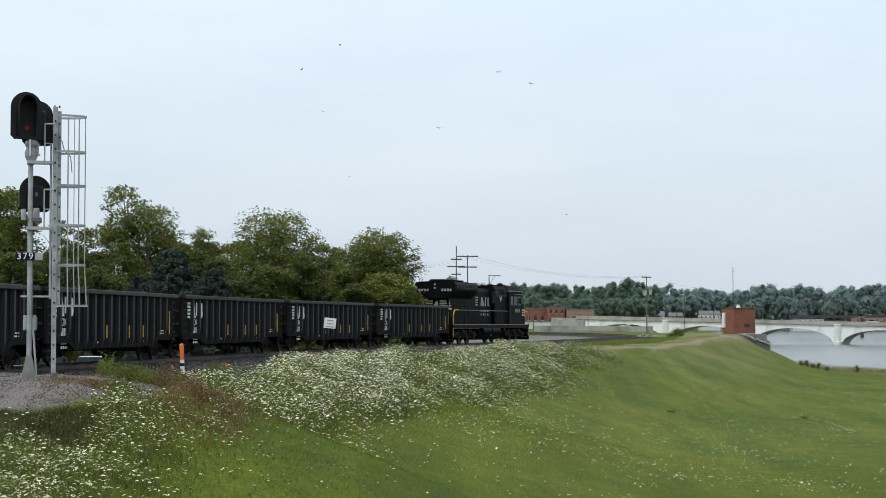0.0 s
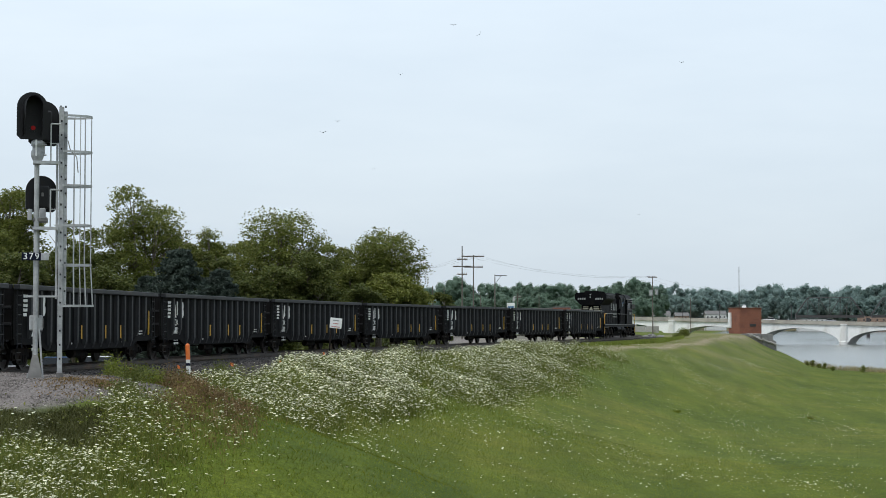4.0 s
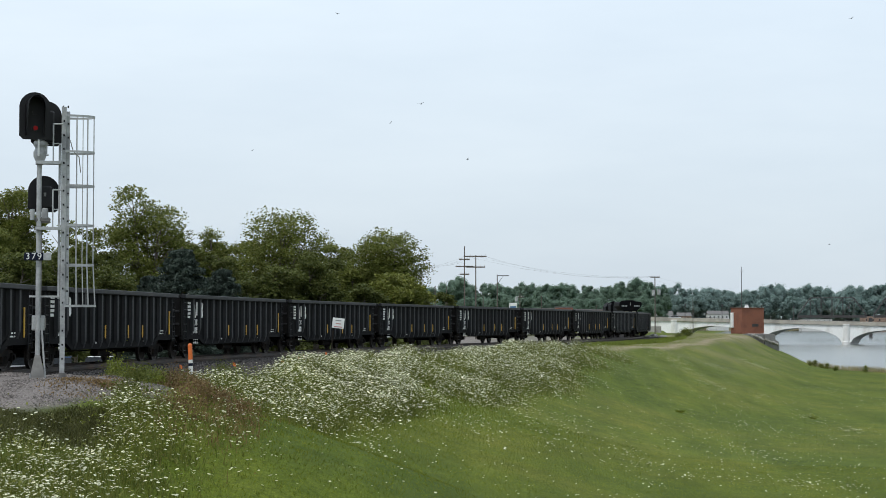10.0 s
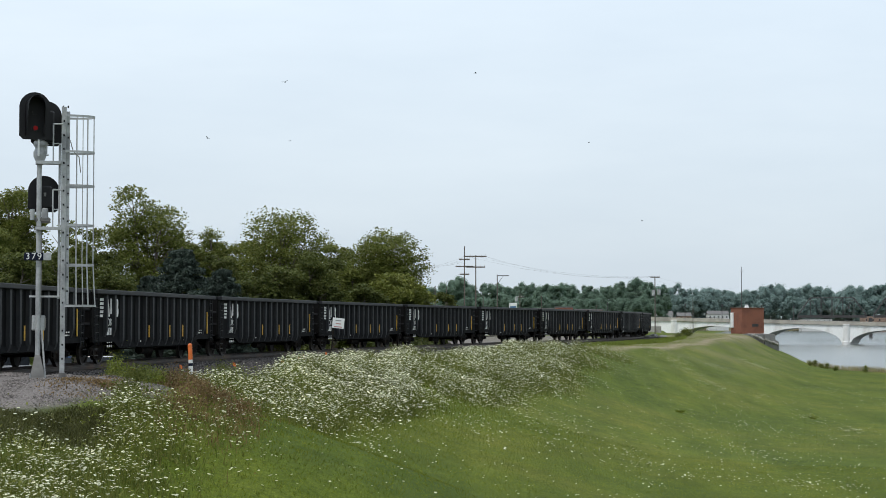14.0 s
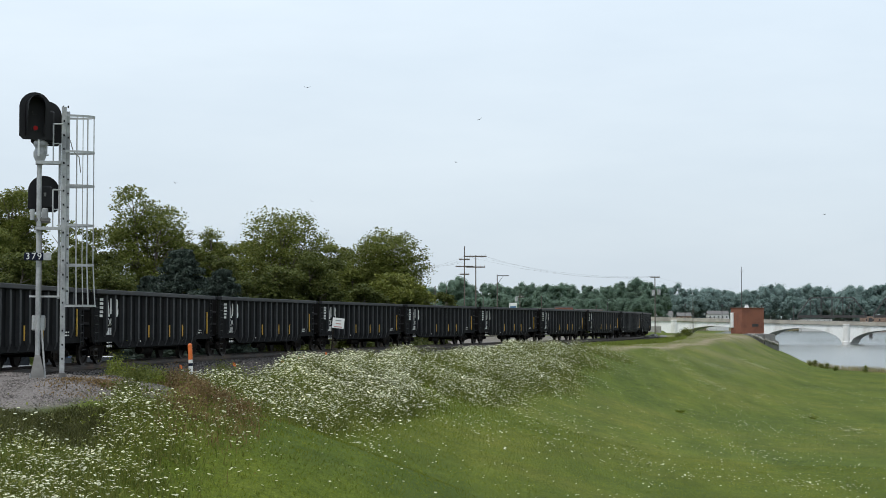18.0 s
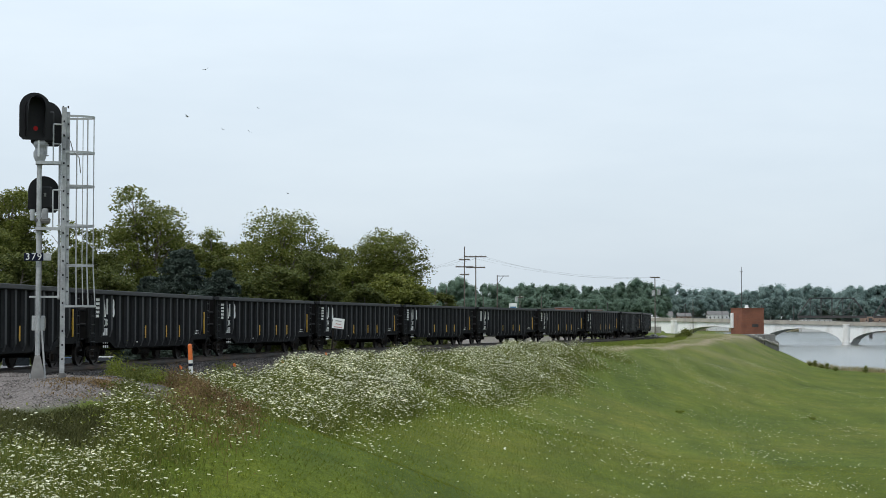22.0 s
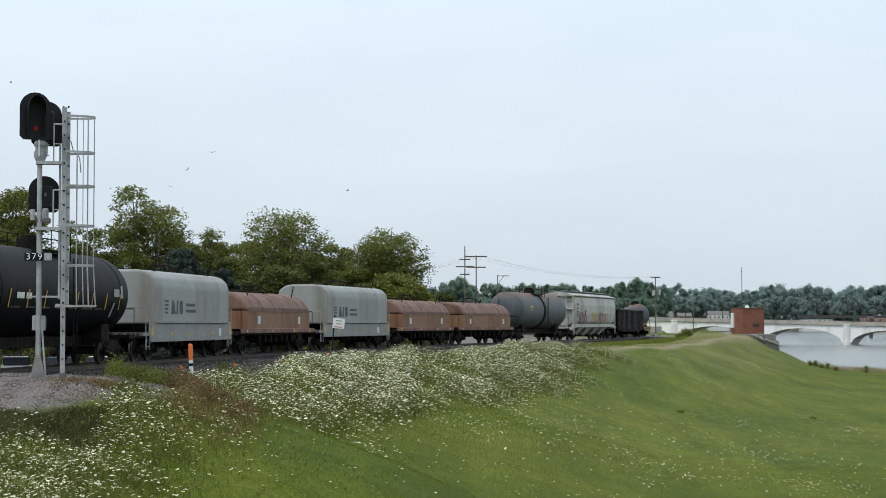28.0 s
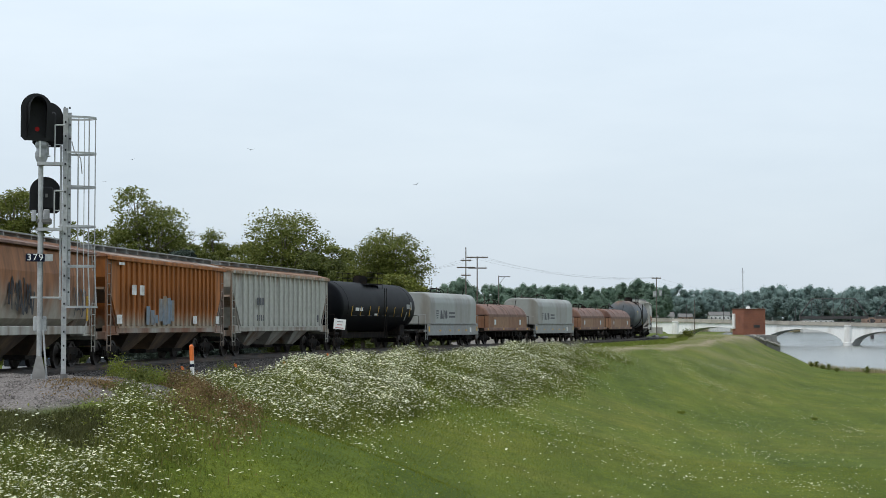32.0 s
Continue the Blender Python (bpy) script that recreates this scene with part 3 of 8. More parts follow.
def panel_emblem():
    """The same mark laid over three panels between a gondola's ribs."""
    out = [rect(0.5 - 0.04 * i, 0.1, 0.0, 0.6 - 0.155 * i) for i in range(5)]
    out.append([(0.67, 0), (0.7, 0.7), (0.95, 0.7), (1.16, 0), (0.9, 0)])
    out.append([(1.2, 0.1), (1.2, 0.7), (1.38, 0.7), (1.36, 0.1)])
    out.append(slug(1.68, 1.1))
    return out


def bars_of(count, w, h, gap, z=0.0):
    return [rect(w, h, i * (w + gap), z) for i in range(count)]


def gondola(name, L, H, mat, rib_mat, ribs, label, group, logo=True, bottom=0.62):
    """High-sided open car: belly between the trucks, ribbed sides, top chord, corner ladders."""
    car = thing(name, label=label, category="gondola car", group=group)
    B, W = L / 2 - 0.6, 1.5
    xs = B - 3.2
    body = bmesh.new()
    side = [(-B, 1.02), (-xs - 0.6, 1.02), (-xs, bottom + 0.12), (xs, bottom + 0.12), (xs + 0.6, 1.02), (B, 1.02), (B, H - 0.1), (-B, H - 0.1)]
    for y in (-1, 1):
        prism(body, side, y * (W - 0.06), y * (W - 0.12))
    prism(body, [(-B, 1.02), (-xs - 0.6, 1.02), (-xs, bottom + 0.12), (xs, bottom + 0.12), (xs + 0.6, 1.02), (B, 1.02), (B, 1.1), (xs + 0.5, 1.1), (xs - 0.1, bottom + 0.2), (-xs + 0.1, bottom + 0.2), (-xs - 0.5, 1.1), (-B, 1.1)], -W + 0.16, W - 0.16)
    for x in (-B, B):
        box(body, x - 0.04, x + 0.04, -W + 0.1, W - 0.1, 1.02, H - 0.1)
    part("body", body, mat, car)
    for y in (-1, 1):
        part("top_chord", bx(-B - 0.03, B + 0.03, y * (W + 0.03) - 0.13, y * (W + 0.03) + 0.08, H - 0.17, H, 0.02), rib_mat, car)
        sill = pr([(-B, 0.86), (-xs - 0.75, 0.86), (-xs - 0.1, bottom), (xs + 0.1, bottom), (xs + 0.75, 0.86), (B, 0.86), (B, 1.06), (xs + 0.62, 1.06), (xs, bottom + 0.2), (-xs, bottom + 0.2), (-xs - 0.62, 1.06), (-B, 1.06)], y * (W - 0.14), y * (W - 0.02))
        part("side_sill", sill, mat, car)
    for x in (-B - 0.05, B - 0.1):
        part("end_chord", bx(x, x + 0.15, -W + 0.1, W - 0.1, H - 0.16, H - 0.004, 0.02), rib_mat, car)
        for z in (1.5, 2.05):
            part("end_rib", bx(x - 0.02, x + 0.17, -W + 0.12, W - 0.12, z, z + 0.1, 0.02), rib_mat, car)

    def rib(deep):
        zb = bottom + 0.02 if deep else 1.06
        bm = bmesh.new()
        w0, w1, dy = 0.095, 0.15, 0.12
        lo = [bm.verts.new(p) for p in ((-w1, 0, zb), (-w0, -dy * 0.25, zb), (w0, -dy * 0.25, zb), (w1, 0, zb))]
        mi = [bm.verts.new(p) for p in ((-w1, 0, zb + 0.28), (-w0, -dy, zb + 0.28), (w0, -dy, zb + 0.28), (w1, 0, zb + 0.28))]
        hi = [bm.verts.new(p) for p in ((-w1, 0, H - 0.15), (-w0, -dy, H - 0.15), (w0, -dy, H - 0.15), (w1, 0, H - 0.15))]
        for a, b in ((lo, mi), (mi, hi)):
            for i in range(3):
                bm.faces.new((a[i], a[i + 1], b[i + 1], b[i]))
        bm.faces.new((lo[0], lo[3], lo[2], lo[1])), bm.faces.new(hi)
        bmesh.ops.recalc_face_normals(bm, faces=bm.faces)
        return bm
    for i in range(ribs):
        x = -B + 1.45 + (2 * B - 2.9) * i / (ribs - 1)
        deep = abs(x) < xs
        for y in (-1, 1):
            put("rib", f"rib{deep}{H}{bottom}{rib_mat.name}", lambda: rib(deep), rib_mat, pose(x, y * (W - 0.06), 0, 0, 0, 0 if y < 0 else 180), car)
    for x in (-B + 0.32, B - 0.32):
        for y in (-1, 1):
            ladder(car, "ladder", x, y * (W + 0.03), 0.75, H - 0.2, rib_mat, 6, 0.4)
    for x in (-B, B):
        truck(car, math.copysign(B - 1.75, x))
        coupler(car, x * 0.985, x)
    for x in (-1, 1):
        part("crossover_platform", bx(min(x * B, x * (B + 0.3)), max(x * B, x * (B + 0.3)), -1.3, 1.3, 0.98, 1.04), rib_mat, car)
    return car


def coal_gondola():
    car = gondola("gondola_car", 17.7, 2.85, BLACK, BLACK_LIT, 15, "black ribbed steel gondola car with white lettering", "black gondolas of the train")
    y, edge = -1.444, -1.6
    painted(car, "emblem", panel_emblem(), WHITE_PAINT, -7.34, y, 1.83, label="white emblem of slats and slanted blocks")
    lettering("inscription", "OK", 0.42, WHITE_PAINT, pose(-6.2, y, 1.6, 90, 0, 0), car)
    painted(car, "number_bar", bars_of(4, 0.12, 0.27, 0.06), WHITE_PAINT, -6.54, y, 1.13)
    painted(car, "data_bar", bars_of(3, 0.14, 0.09, 0.09, 0.0) + bars_of(3, 0.14, 0.09, 0.09, 0.16) + bars_of(4, 0.12, 0.09, 0.05, 0.3), WHITE_PAINT, -6.52, y, 0.66)
    for x in (-1.22, 1.7, 3.64):
        part("reflector", bx(x - 0.07, x + 0.07, y - 0.006, y, 1.0, 1.5), YELLOW, car, "yellow reflective strip")
    part("grab_post", bx(7.45, 7.53, y - 0.05, y, 1.1, 2.1, 0.01), YELLOW, car, "yellow upright at the car's corner")
    for x, z, w in ((-2.4, 0.72, 0.13), (4.8, 0.8, 0.13), (3.7, 0.72, 0.3)):
        part("stencil", bx(x, x + w, y - 0.005, y, z, z + 0.16), WHITE_PAINT, car, "small white stencilled square")
    painted(car, "load_bar", bars_of(2, 0.34, 0.05, 0.1) + bars_of(2, 0.3, 0.05, 0.1, 0.11), WHITE_PAINT, 6.1, y, 1.12)
    for x in (-8.1, 8.1):
        for z in (0.6, 0.36):
            part("corner_step", bx(x - 0.2, x + 0.2, edge + 0.02, edge + 0.08, z, z + 0.03), BLACK_LIT, car)
    part("brake_rod", tb((-5.2, -0.7, 0.55), (5.2, -0.7, 0.55), 0.025, 6), RUNNING, car)
    part("brake_reservoir", tb((-0.9, -0.9, 0.46), (0.6, -0.9, 0.46), 0.16, 12), RUNNING, car)
    return car
# ---- the other cars of the train ----
CREAM = material("cream_stripe_paint", (0.5, 0.46, 0.34), 0.6, grain=0.12, scale=8, stain=(0.3, 0.27, 0.2), stain_amount=0.5, stain_scale=3)
LOCO = material("locomotive_black", (0.004, 0.0042, 0.005), 0.6, spec=0.05, grain=0.2, scale=4, stain=(0.009, 0.0085, 0.008), stain_amount=0.4, stain_scale=1.5, streak=3)
GLASS_DARK = material("dark_cab_glass", (0.008, 0.01, 0.012), 0.25, spec=0.1, grain=0.05, bump=0.0)
BLACK_TANK = material("glossy_black_tank", (0.0035, 0.004, 0.0055), 0.5, spec=0.06, grain=0.2, scale=3, stain=(0.008, 0.008, 0.009), stain_amount=0.4, stain_scale=1.0, streak=3)
PALE_HOPPER = material("pale_grey_hopper_paint", (0.46, 0.46, 0.43), 0.6, grain=0.1, scale=3, stain=(0.3, 0.28, 0.25), stain_amount=0.4, stain_scale=0.7, streak=6)
MIXED_HOPPER = material("grey_hopper_rusting_through", (0.36, 0.33, 0.29), 0.75, grain=0.2, scale=4, stain=(0.2, 0.085, 0.04), stain_amount=0.75, stain_scale=0.6, streak=3.5)
STREAKED_GREY = material("grey_ribs_with_rust_streaks", (0.42, 0.41, 0.37), 0.65, grain=0.12, scale=4, stain=(0.16, 0.1, 0.06), stain_amount=0.6, stain_scale=1.1, streak=9)
COIL_WHITE = material("off_white_coil_hood", (0.28, 0.292, 0.275), 0.5, grain=0.07, scale=3, stain=(0.2, 0.19, 0.165), stain_amount=0.4, stain_scale=0.8, streak=5)
COIL_SILL = material("grey_coil_frame", (0.26, 0.275, 0.27), 0.6, grain=0.15, scale=4, stain=(0.24, 0.22, 0.2), stain_amount=0.5, stain_scale=1.2, streak=4)
COIL_BROWN = material("red_brown_coil_hood", (0.2, 0.108, 0.078), 0.65, grain=0.15, scale=3, stain=(0.11, 0.05, 0.035), stain_amount=0.6, stain_scale=1.4, streak=4)
COIL_TAN = material("orange_brown_coil_side", (0.26, 0.145, 0.08), 0.7, grain=0.15, scale=3, stain=(0.18, 0.08, 0.04), stain_amount=0.5, stain_scale=0.9, streak=4)
BLUE_CAR = material("faded_blue_car_paint", (0.015, 0.024, 0.052), 0.65, spec=0.15, grain=0.25, scale=3, stain=(0.07, 0.055, 0.05), stain_amount=0.5, stain_scale=1.0, streak=3)
BROWN_CAR = material("dull_brown_car_paint", (0.018, 0.015, 0.014), 0.75, spec=0.15, grain=0.25, scale=3, stain=(0.055, 0.036, 0.026), stain_amount=0.5, stain_scale=1.0, streak=3)
DECK_WOOD = material("rusty_yellow_flat_sill", (0.36, 0.21, 0.06), 0.75, grain=0.25, scale=4, stain=(0.085, 0.05, 0.03), stain_amount=0.72, stain_scale=1.3, streak=1)


def weathered(name, paint, rust, level, fade, streak_scale=3.0, rough=0.75):
    """Paint rusting from the top downwards in ragged runs; level is the height where rust gives way."""
    m = material(name, paint, rough, grain=0.15, scale=4, stain=[c * 0.72 for c in paint], stain_amount=0.4, stain_scale=1.2, streak=6)
    n, l = m.node_tree.nodes, m.node_tree.links
    b = n["Principled BSDF"]
    under = b.inputs["Base Color"].links[0].from_socket
    tc, sep = n.new("ShaderNodeTexCoord"), n.new("ShaderNodeSeparateXYZ")
    l.new(tc.outputs["Object"], sep.inputs[0])
    mp, runs = n.new("ShaderNodeMapping"), n.new("ShaderNodeTexNoise")
    mp.inputs["Scale"].default_value = (1, 1, 0.08)
    runs.inputs["Scale"].default_value, runs.inputs["Detail"].default_value = streak_scale, 5
    l.new(tc.outputs["Object"], mp.inputs["Vector"])
    l.new(mp.outputs["Vector"], runs.inputs["Vector"])
    mad = n.new("ShaderNodeMath")
    mad.operation, mad.inputs[1].default_value = "MULTIPLY_ADD", fade * 3.5
    l.new(runs.outputs["Fac"], mad.inputs[0])
    l.new(sep.outputs["Z"], mad.inputs[2])
    mr = n.new("ShaderNodeMapRange")
    mr.interpolation_type = "SMOOTHSTEP"
    mr.inputs["From Min"].default_value, mr.inputs["From Max"].default_value = level + fade * 1.75 - fade, level + fade * 1.75 + fade
    l.new(mad.outputs[0], mr.inputs["Value"])
    tone = n.new("ShaderNodeValToRGB")
    tone.color_ramp.elements[0].position, tone.color_ramp.elements[1].position = 0.35, 0.68
    tone.color_ramp.elements[0].color, tone.color_ramp.elements[1].color = (*[c * 0.55 for c in rust], 1), (*[c * 1.15 for c in rust], 1)
    fine = n.new("ShaderNodeTexNoise")
    fine.inputs["Scale"].default_value, fine.inputs["Detail"].default_value = 2.2, 8
    mp2 = n.new("ShaderNodeMapping")
    mp2.inputs["Scale"].default_value = (1.6, 1, 0.25)
    l.new(tc.outputs["Object"], mp2.inputs["Vector"])
    l.new(mp2.outputs["Vector"], fine.inputs["Vector"])
    l.new(fine.outputs["Fac"], tone.inputs["Fac"])
    mx = n.new("ShaderNodeMixRGB")
    l.new(mr.outputs[0], mx.inputs[0])
    l.new(under, mx.inputs[1])
    l.new(tone.outputs["Color"], mx.inputs[2])
    l.new(mx.outputs[0], b.inputs["Base Color"])
    return m


GREY_TANK = weathered("blue_grey_tank_paint_rusting_on_top", (0.075, 0.088, 0.1), (0.17, 0.095, 0.055), 3.85, 0.42, 1.1, 0.6)
RUST_SIDE = weathered("rust_running_down_grey_paint", (0.36, 0.31, 0.24), (0.36, 0.118, 0.02), 1.75, 0.45)
MIXED_SIDE = weathered("grey_paint_rusting_from_above", (0.34, 0.3, 0.25), (0.27, 0.11, 0.042), 2.35, 0.7, 1.3)
GREY_SIDE = weathered("grey_ribs_with_rusty_top", (0.43, 0.425, 0.38), (0.3, 0.17, 0.085), 4.05, 0.4, 4.0)
LOWER_GRIME = material("grimy_hopper_bays", (0.15, 0.095, 0.055), 0.8, grain=0.25, scale=3, stain=(0.05, 0.034, 0.024), stain_amount=0.6, stain_scale=1.0, streak=2)
PAINT_BLUE = material("spray_paint_blue", (0.05, 0.15, 0.3), 0.6, grain=0.2, stain_amount=0.3)
SPRAY_FADED = material("faded_blue_spray", (0.13, 0.2, 0.27), 0.7, grain=0.25, scale=5, stain=(0.24, 0.17, 0.1), stain_amount=0.6, stain_scale=1.4, streak=3)
PAINT_RED = material("spray_paint_red", (0.4, 0.05, 0.05), 0.6, grain=0.2, stain_amount=0.3)
PAINT_TEAL = material("spray_paint_teal", (0.12, 0.42, 0.5), 0.6, grain=0.2, stain_amount=0.3)
PAINT_DARK = material("spray_paint_dark", (0.06, 0.06, 0.07), 0.6, grain=0.2, stain_amount=0.3)
PAINT_YELLOW = material("spray_paint_yellow", (0.55, 0.4, 0.06), 0.6, grain=0.2, stain_amount=0.3)
PAINT_WHITE = material("spray_paint_white", (0.55, 0.6, 0.62), 0.6, grain=0.2, stain_amount=0.3)


def rail_run(car, name, pts, r, mat, label=""):
    """A bent bar through points."""
    bm = bmesh.new()
    for a, b in zip(pts, pts[1:]):
        tube(bm, a, b, r, 6)
    return part(name, bm, mat, car, label)


def scrawl(car, name, x, y, z, w, h, mat, seed, n=5, thick=0.09):
    """Sprayed marks in a row, each one a looping stroke of paint."""
    rnd = random.Random(seed)
    for i in range(n):
        cx, rx = w * (i + 0.5) / n, w / n * rnd.uniform(0.35, 0.6)
        a0, turn, squash = rnd.uniform(0, 6.28), rnd.choice((-1, 1)) * rnd.uniform(3.5, 6.5), rnd.uniform(0.3, 0.5)
        kink = rnd.uniform(1.5, 3.0)
        path = []
        for k in range(15):
            u = k / 14
            a = a0 + turn * u
            path.append(Vector((cx + rx * math.cos(a) + 0.25 * rx * math.sin(kink * a), h * (0.5 + squash * math.sin(a) + 0.16 * math.cos(kink * a + i)))))
        bm = bmesh.new()
        rows = []
        for k, p in enumerate(path):
            d = (path[min(k + 1, 14)] - path[max(k - 1, 0)]).normalized() * thick * (0.45 + 0.4 * math.sin(math.pi * k / 14))
            rows.append([bm.verts.new((p.x - d.y, 0, p.y + d.x)), bm.verts.new((p.x + d.y, 0, p.y - d.x))])
        for a, b in zip(rows, rows[1:]):
            bm.faces.new((a[0], a[1], b[1], b[0]))
        bmesh.ops.solidify(bm, geom=bm.faces[:], thickness=0.004)
        o = part(name, bm, mat, car, "sprayed paint stroke")
        o.matrix_basis = pose(x, y - 0.002, z)


def locomotive():
    e = thing("locomotive", label="black diesel locomotive with white stripes and yellow end handrails", category="locomotive")
    part("frame", pr([(-10.7, 1.3), (-10.4, 1.2), (10.4, 1.2), (10.7, 1.3), (10.7, 1.5), (-10.7, 1.5)], -1.5, 1.5), LOCO, e)
    for y in (-1, 1):
        part("sill_stripe", bx(-10.3, 10.4, y * 1.508 - 0.006, y * 1.508 + 0.006, 1.455, 1.495), COIL_SILL, e, "thin white line along the sill")
    part("fuel_tank", pr([(-1.25, 1.15), (-1.4, 0.8), (-1.15, 0.3), (1.15, 0.3), (1.4, 0.8), (1.25, 1.15)], -3.6, 2.4, "x"), LOCO, e)
    part("tank_gauge", bx(-0.5, -0.3, -1.41, -1.3, 0.6, 0.85, 0.01), COIL_SILL, e)
    for x0 in (-3.2, -0.7):
        res = part("air_reservoir", tb((x0, -1.42, 0.98), (x0 + 2.2, -1.42, 0.98), 0.26, 18), LOCO, e, "round black air tank")
        for x in (x0 + 0.3, x0 + 1.9):
            part("tank_strap", tb((x - 0.04, -1.42, 0.98), (x + 0.04, -1.42, 0.98), 0.272, 18), BLACK_LIT, res)
    # long hood, with the radiator cab overhanging its rear
    part("hood", pr([(-0.98, 1.5), (0.98, 1.5), (0.98, 4.05), (0.78, 4.36), (-0.78, 4.36), (-0.98, 4.05)], -10.1, 4.0, "x"), LOCO, e)
    part("radiator_wings", pr([(-0.99, 3.45), (0.99, 3.45), (1.55, 4.0), (1.6, 4.12), (1.6, 4.52), (1.46, 4.68), (0, 4.76), (-1.46, 4.68), (-1.6, 4.52), (-1.6, 4.12), (-1.55, 4.0)], -10.45, -4.7, "x"), LOCO, e)
    part("wing_lip", bx(-10.5, -4.65, -1.66, -1.58, 4.46, 4.56, 0.01), BLACK_LIT, e)
    for i in range(7):
        x = -10.2 + i * 0.78
        grille = part("radiator_grille", bx(x, x + 0.68, -1.625, -1.6, 4.14, 4.44), BLACK_LIT, e)
        for k in range(4):
            part("grille_slat", bx(x + 0.03, x + 0.65, -1.64, -1.625, 4.17 + k * 0.07, 4.2 + k * 0.07), LOCO, grille)
    for x in (-9.4, -7.6, -5.8):
        fan = part("roof_fan", tb((x, 0, 4.72), (x, 0, 4.86), 0.75, 20), LOCO, e)
        part("fan_guard", tb((x, 0, 4.86), (x, 0, 4.88), 0.7, 20), BLACK_LIT, fan)
    part("exhaust_stack", bx(-4.2, -2.8, -0.5, 0.5, 4.34, 4.74, 0.08), LOCO, e)
    part("muffler_cap", bx(-3.9, -3.1, -0.35, 0.35, 4.74, 4.8, 0.02), RUNNING, e)
    # tall equipment cabinet and cab
    part("equipment_cabinet", pr([(-1.3, 1.5), (1.3, 1.5), (1.3, 4.35), (1.1, 4.62), (-1.1, 4.62), (-1.3, 4.35)], 0.9, 4.4, "x"), LOCO, e)
    for x in (1.1, 2.2, 3.3):
        door = part("cabinet_door", bx(x, x + 0.95, -1.315, -1.3, 1.7, 3.3), LOCO, e)
        part("door_latch", bx(x + 0.8, x + 0.86, -1.34, -1.315, 2.4, 2.6), BLACK_LIT, door)
    for x in (1.0, 3.3):
        grid = part("brake_grid", bx(x, x + 1.05, -1.34, -1.3, 3.75, 4.3, 0.01), BLACK_LIT, e)
        for k in range(5):
            part("grid_slat", bx(x + 0.04, x + 1.0, -1.36, -1.34, 3.8 + k * 0.1, 3.84 + k * 0.1), LOCO, grid)
    part("blower_duct", pr([(-1.3, 3.2), (-0.98, 3.0), (-0.98, 4.2), (-1.3, 4.2)], 0.3, 0.9, "x"), LOCO, e)
    cab = part("cab", pr([(-1.52, 1.5), (1.52, 1.5), (1.52, 4.1), (1.2, 4.62), (0.9, 4.74), (-0.9, 4.74), (-1.2, 4.62), (-1.52, 4.1)], 4.4, 8.3, "x"), LOCO, e)
    for x, w in ((4.75, 0.75), (5.75, 0.95), (6.85, 0.95)):
        frame_ = part("window_frame", bx(x - 0.05, x + w + 0.05, -1.55, -1.5, 3.05, 3.85, 0.01), BLACK_LIT, cab)
        part("window_pane", bx(x, x + w, -1.556, -1.54, 3.1, 3.8), GLASS_DARK, frame_)
    part("cab_door", bx(4.55, 4.7, -1.54, -1.5, 1.6, 3.6), BLACK_LIT, cab)
    part("windscreen", bx(8.29, 8.32, -1.2, 1.2, 3.4, 4.05), GLASS_DARK, cab)
    part("sunshade", pr([(5.6, 3.95), (7.9, 3.95), (7.9, 3.99), (5.6, 3.99)], -1.85, -1.5), COIL_SILL, cab, "pale folding sunshade")
    part("mirror", bx(7.95, 8.0, -1.85, -1.55, 3.2, 3.7, 0.01), COIL_SILL, cab)
    part("roof_eave", pr([(4.35, 4.2), (8.5, 4.2), (8.5, 4.26), (4.35, 4.26)], -1.6, -1.35), COIL_SILL, cab, "pale worn roof edge")
    part("nose", pr([(8.3, 1.5), (10.2, 1.5), (10.2, 2.9), (9.8, 3.3), (8.3, 3.5)], -1.25, 1.25), LOCO, e)
    for k in range(3):
        part("nose_stripe", bx(9.0 + 0.1 * k, 10.2, -1.262, -1.25, 2.2 + k * 0.22, 2.34 + k * 0.22), CREAM, e, "cream stripe on the nose")
    for x, y in ((5.2, 0.4), (6.0, -0.4), (7.2, 0.3)):
        part("antenna_dome", bx(x, x + 0.45, y - 0.2, y + 0.2, 4.72, 4.82, 0.03), LOCO, cab)
    horn = part("horn_base", tb((6.6, 0.0, 4.7), (6.6, 0.0, 4.86), 0.05, 8), LOCO, e)
    for y in (-0.12, 0.0, 0.12):
        part("horn", tb((6.5, y, 4.86), (6.95, y, 4.88), 0.03, 8, 0.085), LOCO, horn)
    part("roof_rail", tb((-10.3, -0.9, 4.95), (-9.2, -0.9, 4.95), 0.015, 6), BLACK_LIT, e)
    for x in (-10.3, -9.2):
        part("rail_post", tb((x, -0.9, 4.7), (x, -0.9, 4.95), 0.015, 6), BLACK_LIT, e)
    # doors along the hood
    for i in range(10):
        x = -9.9 + i * 0.93
        door = part("hood_door", bx(x, x + 0.86, -0.996, -0.97, 1.65, 2.98), LOCO, e)
        part("door_latch", bx(x + 0.72, x + 0.78, -1.02, -0.996, 2.2, 2.4), BLACK_LIT, door)
        if i > 5:
            part("upper_door", bx(x, x + 0.86, -0.996, -0.97, 3.1, 3.9), LOCO, e)
    for y in (-1, 1):
        part("tool_box", bx(-10.3, -9.3, min(y * 1.0, y * 1.42), max(y * 1.0, y * 1.42), 1.5, 2.1, 0.03), LOCO, e)
        for sgn in (-1, 1):
            tf = part("truck_frame", pr([(sgn * 6.9 - 2.9, 0.62), (sgn * 6.9 - 2.7, 0.95), (sgn * 6.9 + 2.7, 0.95), (sgn * 6.9 + 2.9, 0.62), (sgn * 6.9 + 2.2, 0.5), (sgn * 6.9 - 2.2, 0.5)], y * 1.2 - 0.08, y * 1.2 + 0.08), RUNNING, e)
